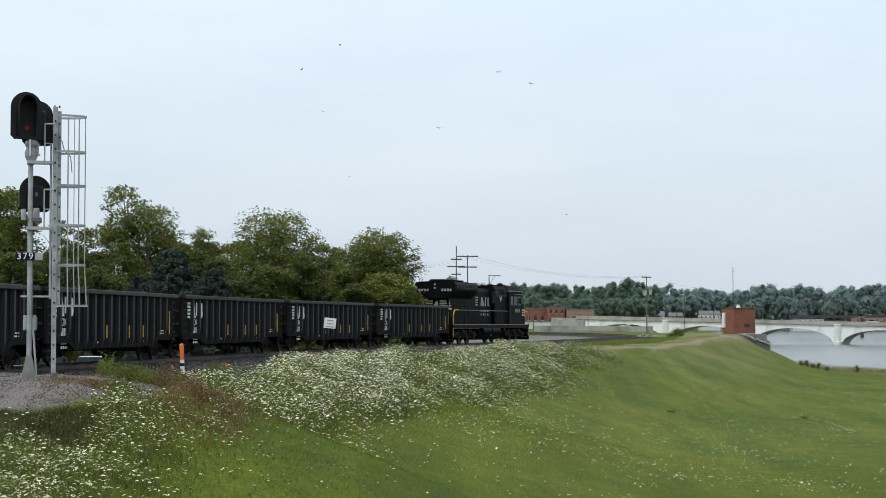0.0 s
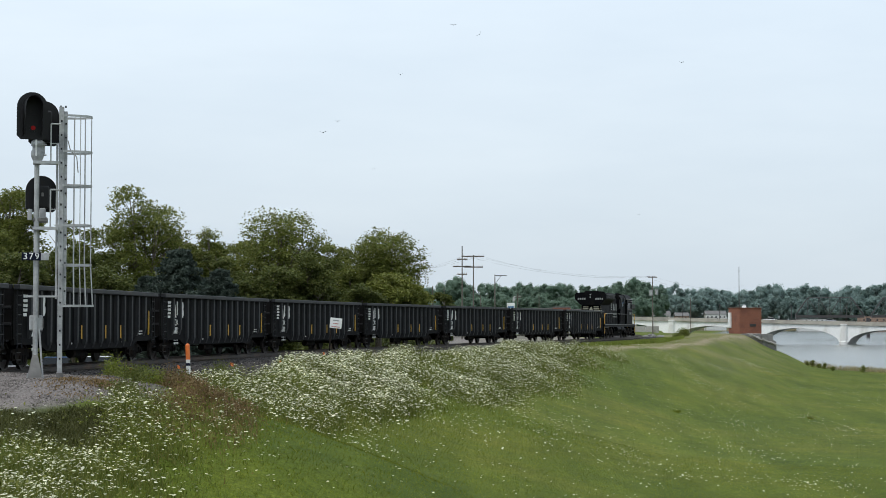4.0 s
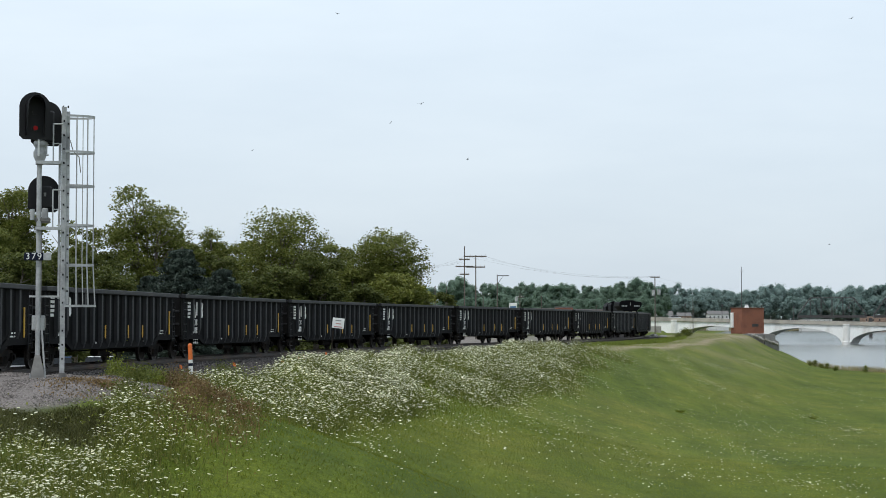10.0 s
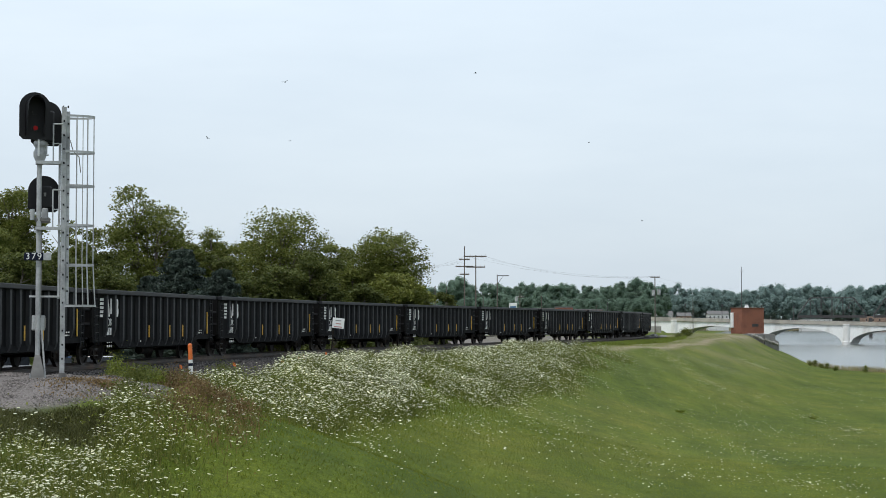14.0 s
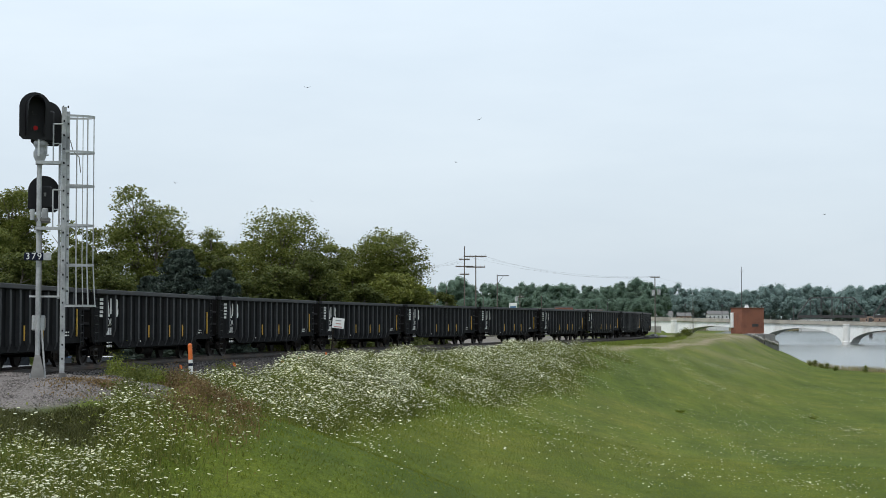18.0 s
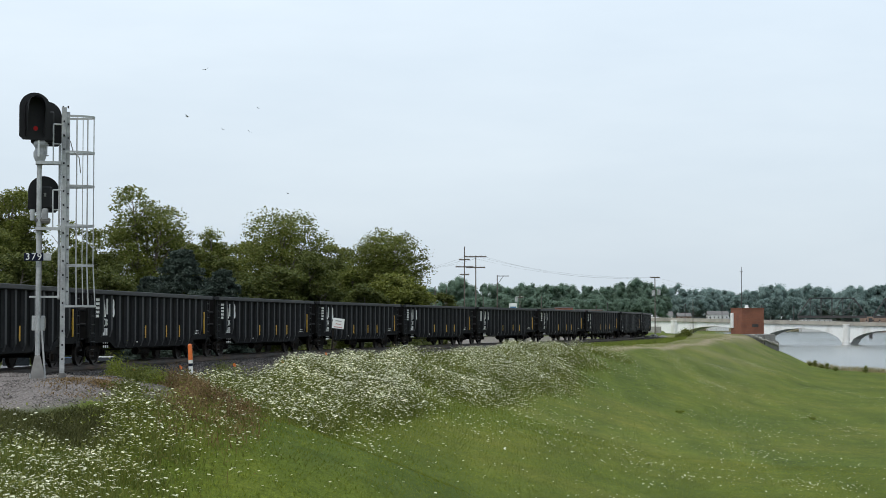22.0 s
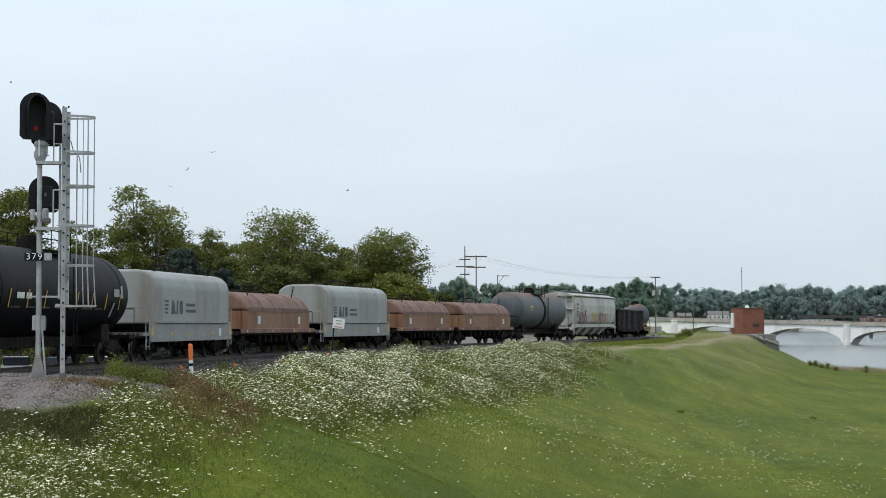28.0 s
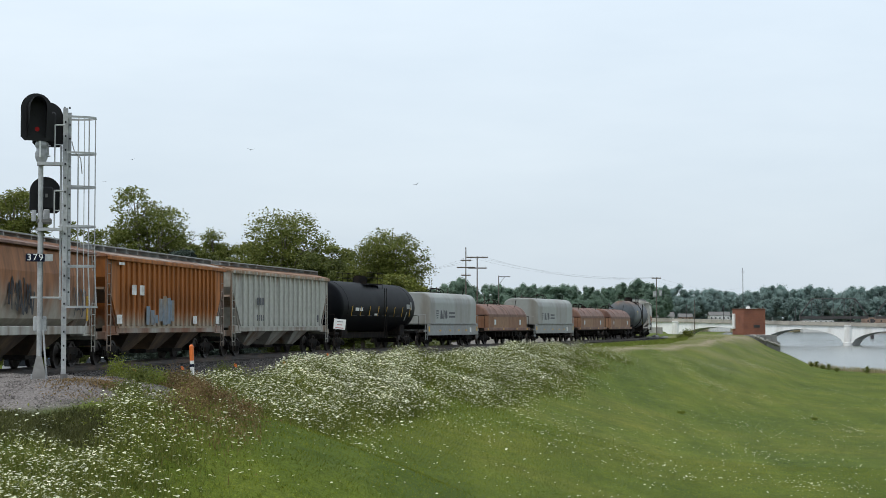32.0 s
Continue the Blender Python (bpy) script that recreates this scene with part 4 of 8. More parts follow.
            for k in (-1.95, 0.0, 1.95):
                part("journal_box", bx(sgn * 6.9 + k - 0.24, sgn * 6.9 + k + 0.24, y * 1.3 - 0.1, y * 1.3 + 0.1, 0.32, 0.74, 0.05), RUNNING, tf)
            for k in (-1.3, -0.65, 0.65, 1.3):
                part("coil_spring", tb((sgn * 6.9 + k, y * 1.3, 0.6), (sgn * 6.9 + k, y * 1.3, 1.05), 0.13, 10), RUNNING, tf)
            for k in (-0.95, 0.95):
                part("brake_cylinder", tb((sgn * 6.9 + k - 0.3, y * 1.34, 0.98), (sgn * 6.9 + k + 0.25, y * 1.34, 0.98), 0.13, 10), RUNNING, tf)
    # handrails
    for y in (-1.46, 1.46):
        for i in range(12):
            part("handrail_post", tb((-9.2 + i * 1.2, y, 1.5), (-9.2 + i * 1.2, y, 2.58), 0.02, 6), BLACK_LIT, e)
        part("handrail", tb((-9.2, y, 2.58), (4.4, y, 2.58), 0.022, 6), COIL_SILL, e, "pale grey side handrail")
        for sgn, x in ((-1, -10.5), (1, 10.5)):
            rail_run(e, "end_handrail", [(x, y, 0.55), (x, y, 2.2), (x - sgn * 0.3, y, 2.58), (x - sgn * 1.3, y, 2.58)], 0.04, YELLOW, "yellow end handrail")
            rail_run(e, "platform_handrail", [(x, y * 0.42, 0.9), (x, y * 0.42, 2.2), (x, y * 0.72, 2.4), (x, y * 0.72, 1.5)], 0.035, YELLOW, "yellow platform handrail")
            for z in (0.4, 0.75, 1.1):
                part("step", bx(min(x - sgn * 0.1, x + sgn * 0.2), max(x - sgn * 0.1, x + sgn * 0.2), y - 0.25 * (1 if y > 0 else -1) - 0.2, y - 0.25 * (1 if y > 0 else -1) + 0.2, z, z + 0.03), COIL_SILL, e)
    for sgn in (-1, 1):
        part("pilot", pr([(sgn * 10.6, 0.2), (sgn * 10.85, 0.25), (sgn * 10.75, 1.3), (sgn * 10.5, 1.3)], -1.45, 1.45), LOCO, e)
        coupler(e, sgn * 10.45, sgn)
        truck(e, sgn * 6.9, 1.95, 3, 0.53)
    # rear markings
    for k in range(4):
        for y, w in ((-0.97, 0.7), (0.27, 0.7)):
            part("rear_stripe", bx(-10.112, -10.1, y + 0.06 * k * (y < 0), y + w - 0.06 * k * (y > 0), 2.6 + k * 0.2, 2.73 + k * 0.2), CREAM, e, "cream stripe on the hood's end")
        for y in (-0.992, 0.992):
            part("side_stripe", bx(-10.1, -9.4 - 0.2 * k, y - 0.006, y + 0.006, 2.6 + k * 0.2, 2.73 + k * 0.2), CREAM, e, "cream stripe wrapping the hood's corner")
    part("rear_badge", pr([(-0.2, 2.62), (0.14, 2.62), (0.2, 2.9), (0.06, 3.2), (-0.1, 3.28), (-0.16, 3.0)], -10.114, -10.1, "x"), CREAM, e, "cream badge on the hood's end")
    for y in (-1.3, 0.5):
        for k in range(4):
            part("number_bar", bx(-10.462, -10.45, y + k * 0.21, y + k * 0.21 + 0.15, 3.98, 4.16), COIL_SILL, e, "pale figure too small to read")
    for k in (-0.09, 0.09):
        part("rear_headlight", tb((-10.44, 0, 4.36 + k * 1.5), (-10.48, 0, 4.36 + k * 1.5), 0.08, 12), COIL_SILL, e)
    # side markings
    painted(e, "emblem", emblem(1.15, 1.0, 1.5), COIL_SILL, -3.5, -1.0, 2.95, label="white emblem of slats and slanted blocks")
    painted(e, "side_bar", bars_of(4, 0.42, 0.16, 0.16) + bars_of(4, 0.42, 0.16, 0.16, 0.28), COIL_SILL, -2.0, -1.002, 2.2)
    painted(e, "crest", [[(0.0, 0.5), (0.25, 0.5), (0.5, 0.1), (0.75, 0.5), (1.0, 0.5), (0.6, -0.05), (0.4, -0.05)]], PAINT_BLUE, 2.1, -1.318, 3.4, label="blue and white crest")
    painted(e, "crest_edge", [[(0.2, 0.3), (0.5, -0.1), (0.8, 0.3), (0.62, 0.3), (0.5, 0.12), (0.38, 0.3)]], WHITE_PAINT, 2.1, -1.326, 3.4)
    painted(e, "cab_number", bars_of(4, 0.26, 0.3, 0.1), COIL_SILL, 6.2, -1.53, 2.5)
    return e


def end_works(car, B, z, mat, platform=True):
    """Platform, grab rails and brake wheel at a car's two ends."""
    for sg in (-1, 1):
        x = sg * B
        if platform:
            part("end_platform", bx(min(x, x - sg * 0.9), max(x, x - sg * 0.9), -1.45, 1.45, z - 0.14, z), mat, car)
        rail_run(car, "grab_rail", [(x - sg * 0.1, -1.42, z - 0.6), (x - sg * 0.1, -1.42, z + 1.05), (x - sg * 0.1, 1.42, z + 1.05), (x - sg * 0.1, 1.42, z - 0.6)], 0.02, mat)
        for y in (-1.42, 1.42):
            ladder(car, "corner_ladder", x - sg * 0.35, y, 0.5, z + 0.02, mat, 3, 0.4)
        coupler(car, x - sg * 0.05, sg)


def tank_car(label, L, R, length, mat, belt, marks, dome_at=0.0, low=0.0):
    car = thing("tank_car", label=label, category="tank car")
    zc = 1.12 + R - low
    half = length / 2
    prof = [(0.02, -half), (R * 0.45, -half + 0.06), (R * 0.75, -half + 0.2), (R * 0.92, -half + 0.42), (R * 0.985, -half + 0.62), (R, -half + 0.8)]
    prof += [(R, -half + 0.8 + (length - 1.6) * k / 8) for k in range(1, 8)]
    prof += [(r, -z) for r, z in reversed(prof[:6])]
    bm = bmesh.new()
    revolve(bm, prof, 40, Matrix.Translation((0, 0, zc)) @ Matrix.Rotation(radians(90), 4, "Y"))
    tank = part("tank", bm, mat, car, smooth=True)
    if belt:
        ring = bmesh.new()
        revolve(ring, [(R * 0.9, -0.22), (R + 0.05, -0.22), (R + 0.06, 0.22), (R * 0.9, 0.22)], 40, Matrix.Translation((-0.4, 0, zc)) @ Matrix.Rotation(radians(90), 4, "Y"))
        part("belt", ring, RUNNING, car, "dark band round the tank", True)
    for k in (-half + 1.6, half - 1.6):
        ring = bmesh.new()
        revolve(ring, [(R * 0.9, -0.03), (R + 0.012, -0.03), (R + 0.012, 0.03), (R * 0.9, 0.03)], 40, Matrix.Translation((k, 0, zc)) @ Matrix.Rotation(radians(90), 4, "Y"))
        part("weld_seam", ring, mat, car, "", True)
    for sg in (-1, 1):
        part("saddle", bx(sg * (half - 2.2) - 0.5, sg * (half - 2.2) + 0.5, -1.1, 1.1, 0.85, zc - R * 0.72, 0.03), RUNNING, car)
        truck(car, sg * (L / 2 - 2.3))
    part("centre_sill", bx(-L / 2 + 0.5, L / 2 - 0.5, -0.28, 0.28, 0.72, 1.1, 0.02), RUNNING, car)
    d = part("dome", tb((dome_at, 0, zc + R - 0.1), (dome_at, 0, zc + R + 0.34), 0.46, 20), RUNNING, car)
    part("dome_lid", tb((dome_at, 0, zc + R + 0.34), (dome_at, 0, zc + R + 0.46), 0.36, 16), RUNNING, car)
    part("top_platform", bx(dome_at - 1.6, dome_at + 1.6, -1.0, -0.62, zc + R - 0.12, zc + R - 0.06), RUNNING, car)
    for y in (-1.0, 1.0):
        for x in (-1.6, -0.55, 0.55, 1.6):
            part("platform_post", tb((dome_at + x, y, zc + R - 0.45), (dome_at + x, y, zc + R + 0.62), 0.02, 6), RUNNING, car)
        for z in (0.3, 0.62):
            part("platform_rail", tb((dome_at - 1.6, y, zc + R + z), (dome_at + 1.6, y, zc + R + z), 0.02, 6), RUNNING, car)
    ladder(car, "side_ladder", dome_at + 0.3, -R - 0.06, 0.6, zc + R - 0.35, RUNNING, 9, 0.42)
    end_works(car, L / 2 - 0.65, 1.12, RUNNING)
    part("brake_wheel", tb((-L / 2 + 0.85, 0.9, 1.6), (-L / 2 + 0.8, 0.9, 1.6), 0.28, 14), RUNNING, car)
    for x, z, w, h, m in marks:
        a = (z - zc) / R
        y = -R * math.sqrt(max(0.05, 1 - a * a))
        lean = math.degrees(math.asin(max(-0.95, min(0.95, a))))
        o = part("marking", bx(-w / 2, w / 2, -0.012, 0.0, -h / 2, h / 2), m, car, "painted mark on the tank")
        o.matrix_basis = pose(x, y - 0.004, z, -lean, 0, 0)
    return car


def funnel(x0, x1, y, z1, a0, a1, b, z0):
    """A bay tapering to its outlet."""
    bm = bmesh.new()
    up = [bm.verts.new(v) for v in ((x0, -y, z1), (x1, -y, z1), (x1, y, z1), (x0, y, z1))]
    lo = [bm.verts.new(v) for v in ((a0, -b, z0), (a1, -b, z0), (a1, b, z0), (a0, b, z0))]
    for i in range(4):
        j = (i + 1) % 4
        bm.faces.new((lo[i], lo[j], up[j], up[i]))
    bm.faces.new(lo[::-1]), bm.faces.new(up)
    return bm


def hopper_car(label, L, H, mat, ribs, bays, curved, low_mat, roof_mat, sill_mat):
    """Covered hopper: sloped end sheets, side panels, roof with running board, bays under the sill."""
    car = thing("covered_hopper_car", label=label, category="hopper car")
    B, W, zs = L / 2 - 0.7, 1.52, 1.42
    if curved:
        sec = [(-0.95, zs), (-1.34, zs + 0.35), (-1.5, zs + 1.1), (-1.53, zs + 1.9), (-1.38, H - 0.55), (-0.85, H - 0.14), (0, H - 0.06)]
        sec += [(-y, z) for y, z in reversed(sec[:-1])]
        part("body", pr(sec, -B + 0.35, B - 0.35, "x"), mat, car, smooth=False)
    else:
        side = [(-B + 1.55, zs), (B - 1.55, zs), (B - 0.1, 3.4), (B, H - 0.42), (-B, H - 0.42), (-B + 0.1, 3.4)]
        bm = pr(side, -W + 0.08, W - 0.08)
        part("body", bm, mat, car)
    part("roof", pr([(-W + 0.04, H - 0.44), (-W + 0.04, H - 0.36), (-0.5, H - 0.12), (0.5, H - 0.12), (W - 0.04, H - 0.36), (W - 0.04, H - 0.44)], -B - 0.05, B + 0.05, "x"), roof_mat, car)
    for y in (-1, 1):
        part("side_sill", bx(-B, B, y * (W - 0.16) - 0.06, y * (W - 0.16) + 0.06, zs - 0.2, zs + 0.1, 0.02), sill_mat, car)
        if not curved:
            part("top_chord", bx(-B, B, y * W - 0.07, y * W + 0.04, H - 0.56, H - 0.4, 0.02), mat, car)
            for i in range(ribs):
                x = -B + 1.7 + (2 * B - 3.4) * i / (ribs - 1)
                put("rib", f"hrib{H}{mat.name}", lambda: bx(-0.07, 0.07, -0.1, 0.02, zs + 0.08, H - 0.5, 0.02), mat, pose(x, y * (W - 0.08), 0, 0, 0, 0 if y < 0 else 180), car)
    # bays
    span = (2 * B - 5.6) / bays
    for i in range(bays):
        x0 = -B + 2.8 + i * span
        part("bay", funnel(x0 + span * 0.1, x0 + span * 0.9, 1.4, zs - 0.05, x0 + span * 0.34, x0 + span * 0.66, 0.62, 0.5), low_mat, car)
        part("outlet_gate", bx(x0 + span * 0.3, x0 + span * 0.7, -0.6, 0.6, 0.36, 0.52, 0.02), RUNNING, car)
    part("centre_sill", bx(-B, B, -0.3, 0.3, 0.75, zs, 0.02), RUNNING, car)
    for sg in (-1, 1):
        part("end_slope", pr([(sg * (B - 0.2), zs + 1.6), (sg * (B - 2.9), zs - 0.1), (sg * (B - 2.7), zs - 0.25), (sg * (B - 0.05), zs + 1.5)], -W + 0.2, W - 0.2), low_mat, car)
        part("end_beam", bx(min(sg * B, sg * (B + 0.15)), max(sg * B, sg * (B + 0.15)), -1.5, 1.5, 1.0, 1.3, 0.02), sill_mat, car)
        part("end_deck", bx(min(sg * (B - 1.5), sg * B), max(sg * (B - 1.5), sg * B), -1.45, 1.45, 1.16, 1.22), sill_mat, car)
        for y in (-1.42, 1.42):
            part("corner_post", tb((sg * (B - 0.05), y, 0.95), (sg * (B - 0.05), y, H - 0.5), 0.04, 6), sill_mat, car)
            part("brace", tb((sg * (B - 1.3), y, 1.2), (sg * (B - 0.1), y, 3.3), 0.035, 6), sill_mat, car)
            ladder(car, "corner_ladder", sg * (B - 0.3), y * 1.03, 0.55, H - 0.5, sill_mat, 9, 0.42)
        ladder(car, "end_ladder", sg * (B + 0.03), -0.6, 1.2, H - 0.3, sill_mat, 8, 0.42, "y")
        truck(car, sg * (B - 1.7))
        coupler(car, sg * (B + 0.02), sg)
    for y in (-0.62, 0.62):
        part("running_board", bx(-B - 0.1, B + 0.1, y - 0.22, y + 0.22, H + 0.0, H + 0.05), COIL_SILL, car)
    for i in range(13):
        x = -B + 2 * B * i / 12
        part("board_bracket", bx(x - 0.02, x + 0.02, -0.85, 0.85, H - 0.16, H, 0), COIL_SILL, car)
    part("roof_hatch", bx(-B + 1.2, B - 1.2, -0.3, 0.3, H - 0.14, H - 0.02, 0.03), roof_mat, car)
    return car


def coil_car(label, L, white):
    car = thing("coil_car", label=label, category="coil car", group="coil cars of the train")
    B = L / 2 - 0.75
    hb = B - 0.95
    part("deck", bx(-B, B, -1.35, 1.35, 0.98, 1.2, 0.02), RUNNING, car)
    if white:
        W, top = 1.55, 3.85
        hood = [(-W, 1.55), (-W, 3.15), (-W + 0.1, 3.5), (-W + 0.38, 3.74), (-W + 0.8, top), (W - 0.8, top), (W - 0.38, 3.74), (W - 0.1, 3.5), (W, 3.15), (W, 1.55)]
        bm = pr(hood, -hb, hb, "x")
        ends = [e for e in bm.edges if abs(abs(e.verts[0].co.x) - hb) < 1e-4 and abs(abs(e.verts[1].co.x) - hb) < 1e-4]
        bmesh.ops.bevel(bm, geom=ends, offset=0.1, segments=3, affect="EDGES", profile=0.5)
        part("hood", bm, COIL_WHITE, car, "off-white rounded hood")
        for y in (-1, 1):
            part("hood_flange", bx(-hb, hb, y * (W + 0.02) - 0.04, y * (W + 0.02) + 0.04, 1.6, 1.68), COIL_SILL, car)
            part("side_panel", bx(-hb - 0.5, hb + 0.5, y * 1.47 - 0.05, y * 1.47 + 0.05, 0.8, 1.58, 0.02), COIL_SILL, car)
        for i, x in enumerate((-hb - 0.3, -hb + 2.2, -1.0, 1.2, 3.0, hb + 0.25)):
            big = i in (0, 5)
            part("reflector", bx(x - (0.13 if big else 0.2), x + (0.13 if big else 0.2), -1.53, -1.52, 1.08, 1.42 if big else 1.2), YELLOW, car, "yellow reflective patch")
        part("data_panel", bx(3.9, 4.3, -1.53, -1.52, 1.0, 1.35), WHITE_PAINT, car)
        painted(car, "emblem", emblem(0.95, 1.0, 1.15), PAINT_DARK, -hb + 1.2, -W - 0.002, 1.98, label="dark emblem of slats and blocks")
        painted(car, "name_bar", bars_of(1, 1.5, 0.13, 0, 0.0) + bars_of(1, 1.35, 0.13, 0, 0.27), PAINT_DARK, -hb + 4.2, -W - 0.002, 2.06)
        top_z = 3.85
    else:
        W, top = 1.5, 3.2
        side = [(-W, 1.3), (-W, 2.22), (W, 2.22), (W, 1.3)]
        part("lower_side", pr(side, -hb, hb, "x"), COIL_TAN, car, "orange-brown lower side")
        hood = [(-W - 0.03, 2.2), (-W - 0.03, 2.34)] + [(-(W - 0.06) * math.cos(a), 2.34 + (top - 2.34) * math.sin(a)) for a in [i * math.pi / 14 for i in range(1, 14)]] + [(W + 0.03, 2.34), (W + 0.03, 2.2)]
        bm = pr(hood, -hb, hb, "x")
        ends = [e for e in bm.edges if abs(abs(e.verts[0].co.x) - hb) < 1e-4 and abs(abs(e.verts[1].co.x) - hb) < 1e-4]
        bmesh.ops.bevel(bm, geom=ends, offset=0.16, segments=3, affect="EDGES", profile=0.5)
        part("hood", bm, COIL_BROWN, car, "red-brown rounded hood")
        for x in (-hb * 0.55, -0.1, hb * 0.5):
            rib = [(y * 1.01, z + 0.015) for y, z in hood[1:-1]]
            part("hood_band", pr(rib, x - 0.05, x + 0.05, "x"), COIL_BROWN, car)
        for y in (-1, 1):
            part("side_sill", bx(-B, B, y * 1.48 - 0.06, y * 1.48 + 0.06, 1.08, 1.32, 0.02), COIL_BROWN, car)
        for x in (-hb - 0.2, -1.4, 2.4, hb):
            part("reflector", bx(x - 0.12, x + 0.12, -1.548, -1.54, 1.13, 1.26), YELLOW, car, "yellow reflective patch")
        for x in (-hb + 1.6, hb - 2.2):
            part("stencil", bx(x, x + 0.42, -1.505, -1.5, 1.55, 1.95), PAINT_WHITE, car, "small white stencil")
        top_z = 3.2
    # lifting hoops and guides on the hood
    for x in (-0.35, 0.35):
        pts = [(x + 0.0, 0.65 * math.cos(a), top_z - 0.06 + 0.42 * math.sin(a)) for a in [i * math.pi / 8 for i in range(9)]]
        rail_run(car, "lifting_hoop", pts, 0.03, RUNNING)
    for x in (-hb + 1.6, hb - 1.6):
        for y in (-0.9, 0.9):
            part("guide_bar", tb((x, y, top_z - 0.3), (x + 0.18, y * 1.1, top_z + 0.42), 0.03, 6), RUNNING, car)
    part("hood_bar", tb((-hb + 0.4, 0.9, top_z + 0.12), (hb - 0.4, 0.9, top_z + 0.12), 0.025, 6), RUNNING, car)
    for sg in (-1, 1):
        truck(car, sg * (B - 1.35))
    for i in range(7):
        x = -hb + 2.6 + i * (2 * hb - 5.2) / 6
        part("cross_beam", bx(x - 0.1, x + 0.1, -1.3, 1.3, 0.6, 1.0, 0.02), RUNNING, car)
    part("centre_sill", bx(-B, B, -0.3, 0.3, 0.55, 1.0, 0.02), RUNNING, car)
    end_works(car, B, 1.2, COIL_SILL if white else RUNNING)
    return car


def flat_car():
    car = thing("flat_car", label="long empty flat car with rusty yellow side sills", category="flat car")
    B = 28.0 / 2 - 0.8
    part("deck", bx(-B, B, -1.35, 1.35, 1.0, 1.12, 0.01), DECK_WOOD, car, "worn yellow-brown deck")
    for y in (-1, 1):
        part("side_sill", pr([(-B, 0.88), (-B + 3.5, 0.72), (B - 3.5, 0.72), (B, 0.88), (B, 1.14), (-B, 1.14)], y * 1.36, y * 1.44), DECK_WOOD, car, "yellow side sill rusting through")
    part("centre_sill", bx(-B + 0.5, B - 0.5, -0.35, 0.35, 0.6, 1.0, 0.02), RUNNING, car)
    for i in range(16):
        x = -B + 1.2 + i * (2 * B - 2.4) / 15
        part("dark_patch", bx(x - 0.2, x + random.uniform(0.1, 0.35), -1.448, -1.441, 0.84, 1.1), RUNNING, car, "dark patch on the sill")
        part("cross_bearer", bx(x - 0.06, x + 0.06, -1.34, 1.34, 0.76, 0.99), RUNNING, car)
    painted(car, "name_bar", bars_of(3, 0.3, 0.2, 0.1), PAINT_DARK, -3.0, -1.449, 0.84)
    painted(car, "number_bar", bars_of(5, 0.2, 0.2, 0.08), PAINT_DARK, 0.4, -1.449, 0.84)
    for sg in (-1, 1):
        truck(car, sg * (B - 2.6))
        coupler(car, sg * (B + 0.1), sg)
        for y in (-1.3, 1.3):
            part("stake", bx(sg * (B - 0.4) - 0.06, sg * (B - 0.4) + 0.06, y - 0.08, y + 0.08, 1.12, 1.5, 0.01), YELLOW, car)
        rail_run(car, "end_rail", [(sg * (B - 0.1), -1.3, 1.1), (sg * (B - 0.1), -1.3, 1.6), (sg * (B - 0.1), -0.5, 1.6), (sg * (B - 0.1), -0.5, 1.1)], 0.025, YELLOW)
    return car


def old_gondola(mat, label, seed, marks):
    car = gondola("gondola_car", 17.4, 2.85, mat, mat, 13, label, "", bottom=0.8)
    y = -1.446
    for x, z, w, h, m in marks:
        part("marking", bx(x, x + w, y - 0.006, y, z, z + h), m, car, "painted mark on the side")
    rnd = random.Random(seed)
    for i, m in enumerate((PAINT_WHITE, PAINT_BLUE, PAINT_WHITE)):
        scrawl(car, "sprayed_stroke", -4.5 + i * 3.2, y, 1.0 + 0.1 * i, 2.8, 0.8, m, seed + i, 6, 0.07)
    for x in (-7.0, -3.5, 0.5, 3.8, 7.0):
        part("reflector", bx(x - 0.06, x + 0.06, y - 0.006, y, 0.92, 1.15), YELLOW, car, "yellow reflective strip")
    return car


def scrap_gondola():
    car = gondola("gondola_car", 22.3, 3.15, BLACK, BLACK_LIT, 19, "tall black ribbed gondola car with yellow stencils and pale graffiti", "", bottom=0.7)
    y = -1.446
    for i, (x, z, w, h) in enumerate(((-9.3, 2.1, 0.5, 0.3), (-8.4, 2.1, 0.5, 0.3), (-9.3, 1.45, 0.9, 0.3), (-7.7, 1.45, 0.5, 0.3), (-6.2, 2.0, 0.3, 0.4), (-6.2, 1.4, 0.3, 0.3))):
        part("marking", bx(x, x + w, y - 0.006, y, z, z + h), YELLOW, car, "yellow stencilled bar")
    part("end_number", bx(-10.62, -10.6, -1.0, 0.2, 2.3, 2.6), YELLOW, car, "yellow number bar on the car's end")
    part("data_panel", bx(8.9, 9.25, y - 0.006, y, 1.5, 1.95), WHITE_PAINT, car)
    scrawl(car, "sprayed_stroke", -3.6, y, 0.95, 5.6, 1.4, PAINT_TEAL, 11, 9, 0.07)
    scrawl(car, "sprayed_stroke", -3.2, y - 0.004, 0.95, 5.4, 1.1, PAINT_WHITE, 12, 7, 0.05)
    return car


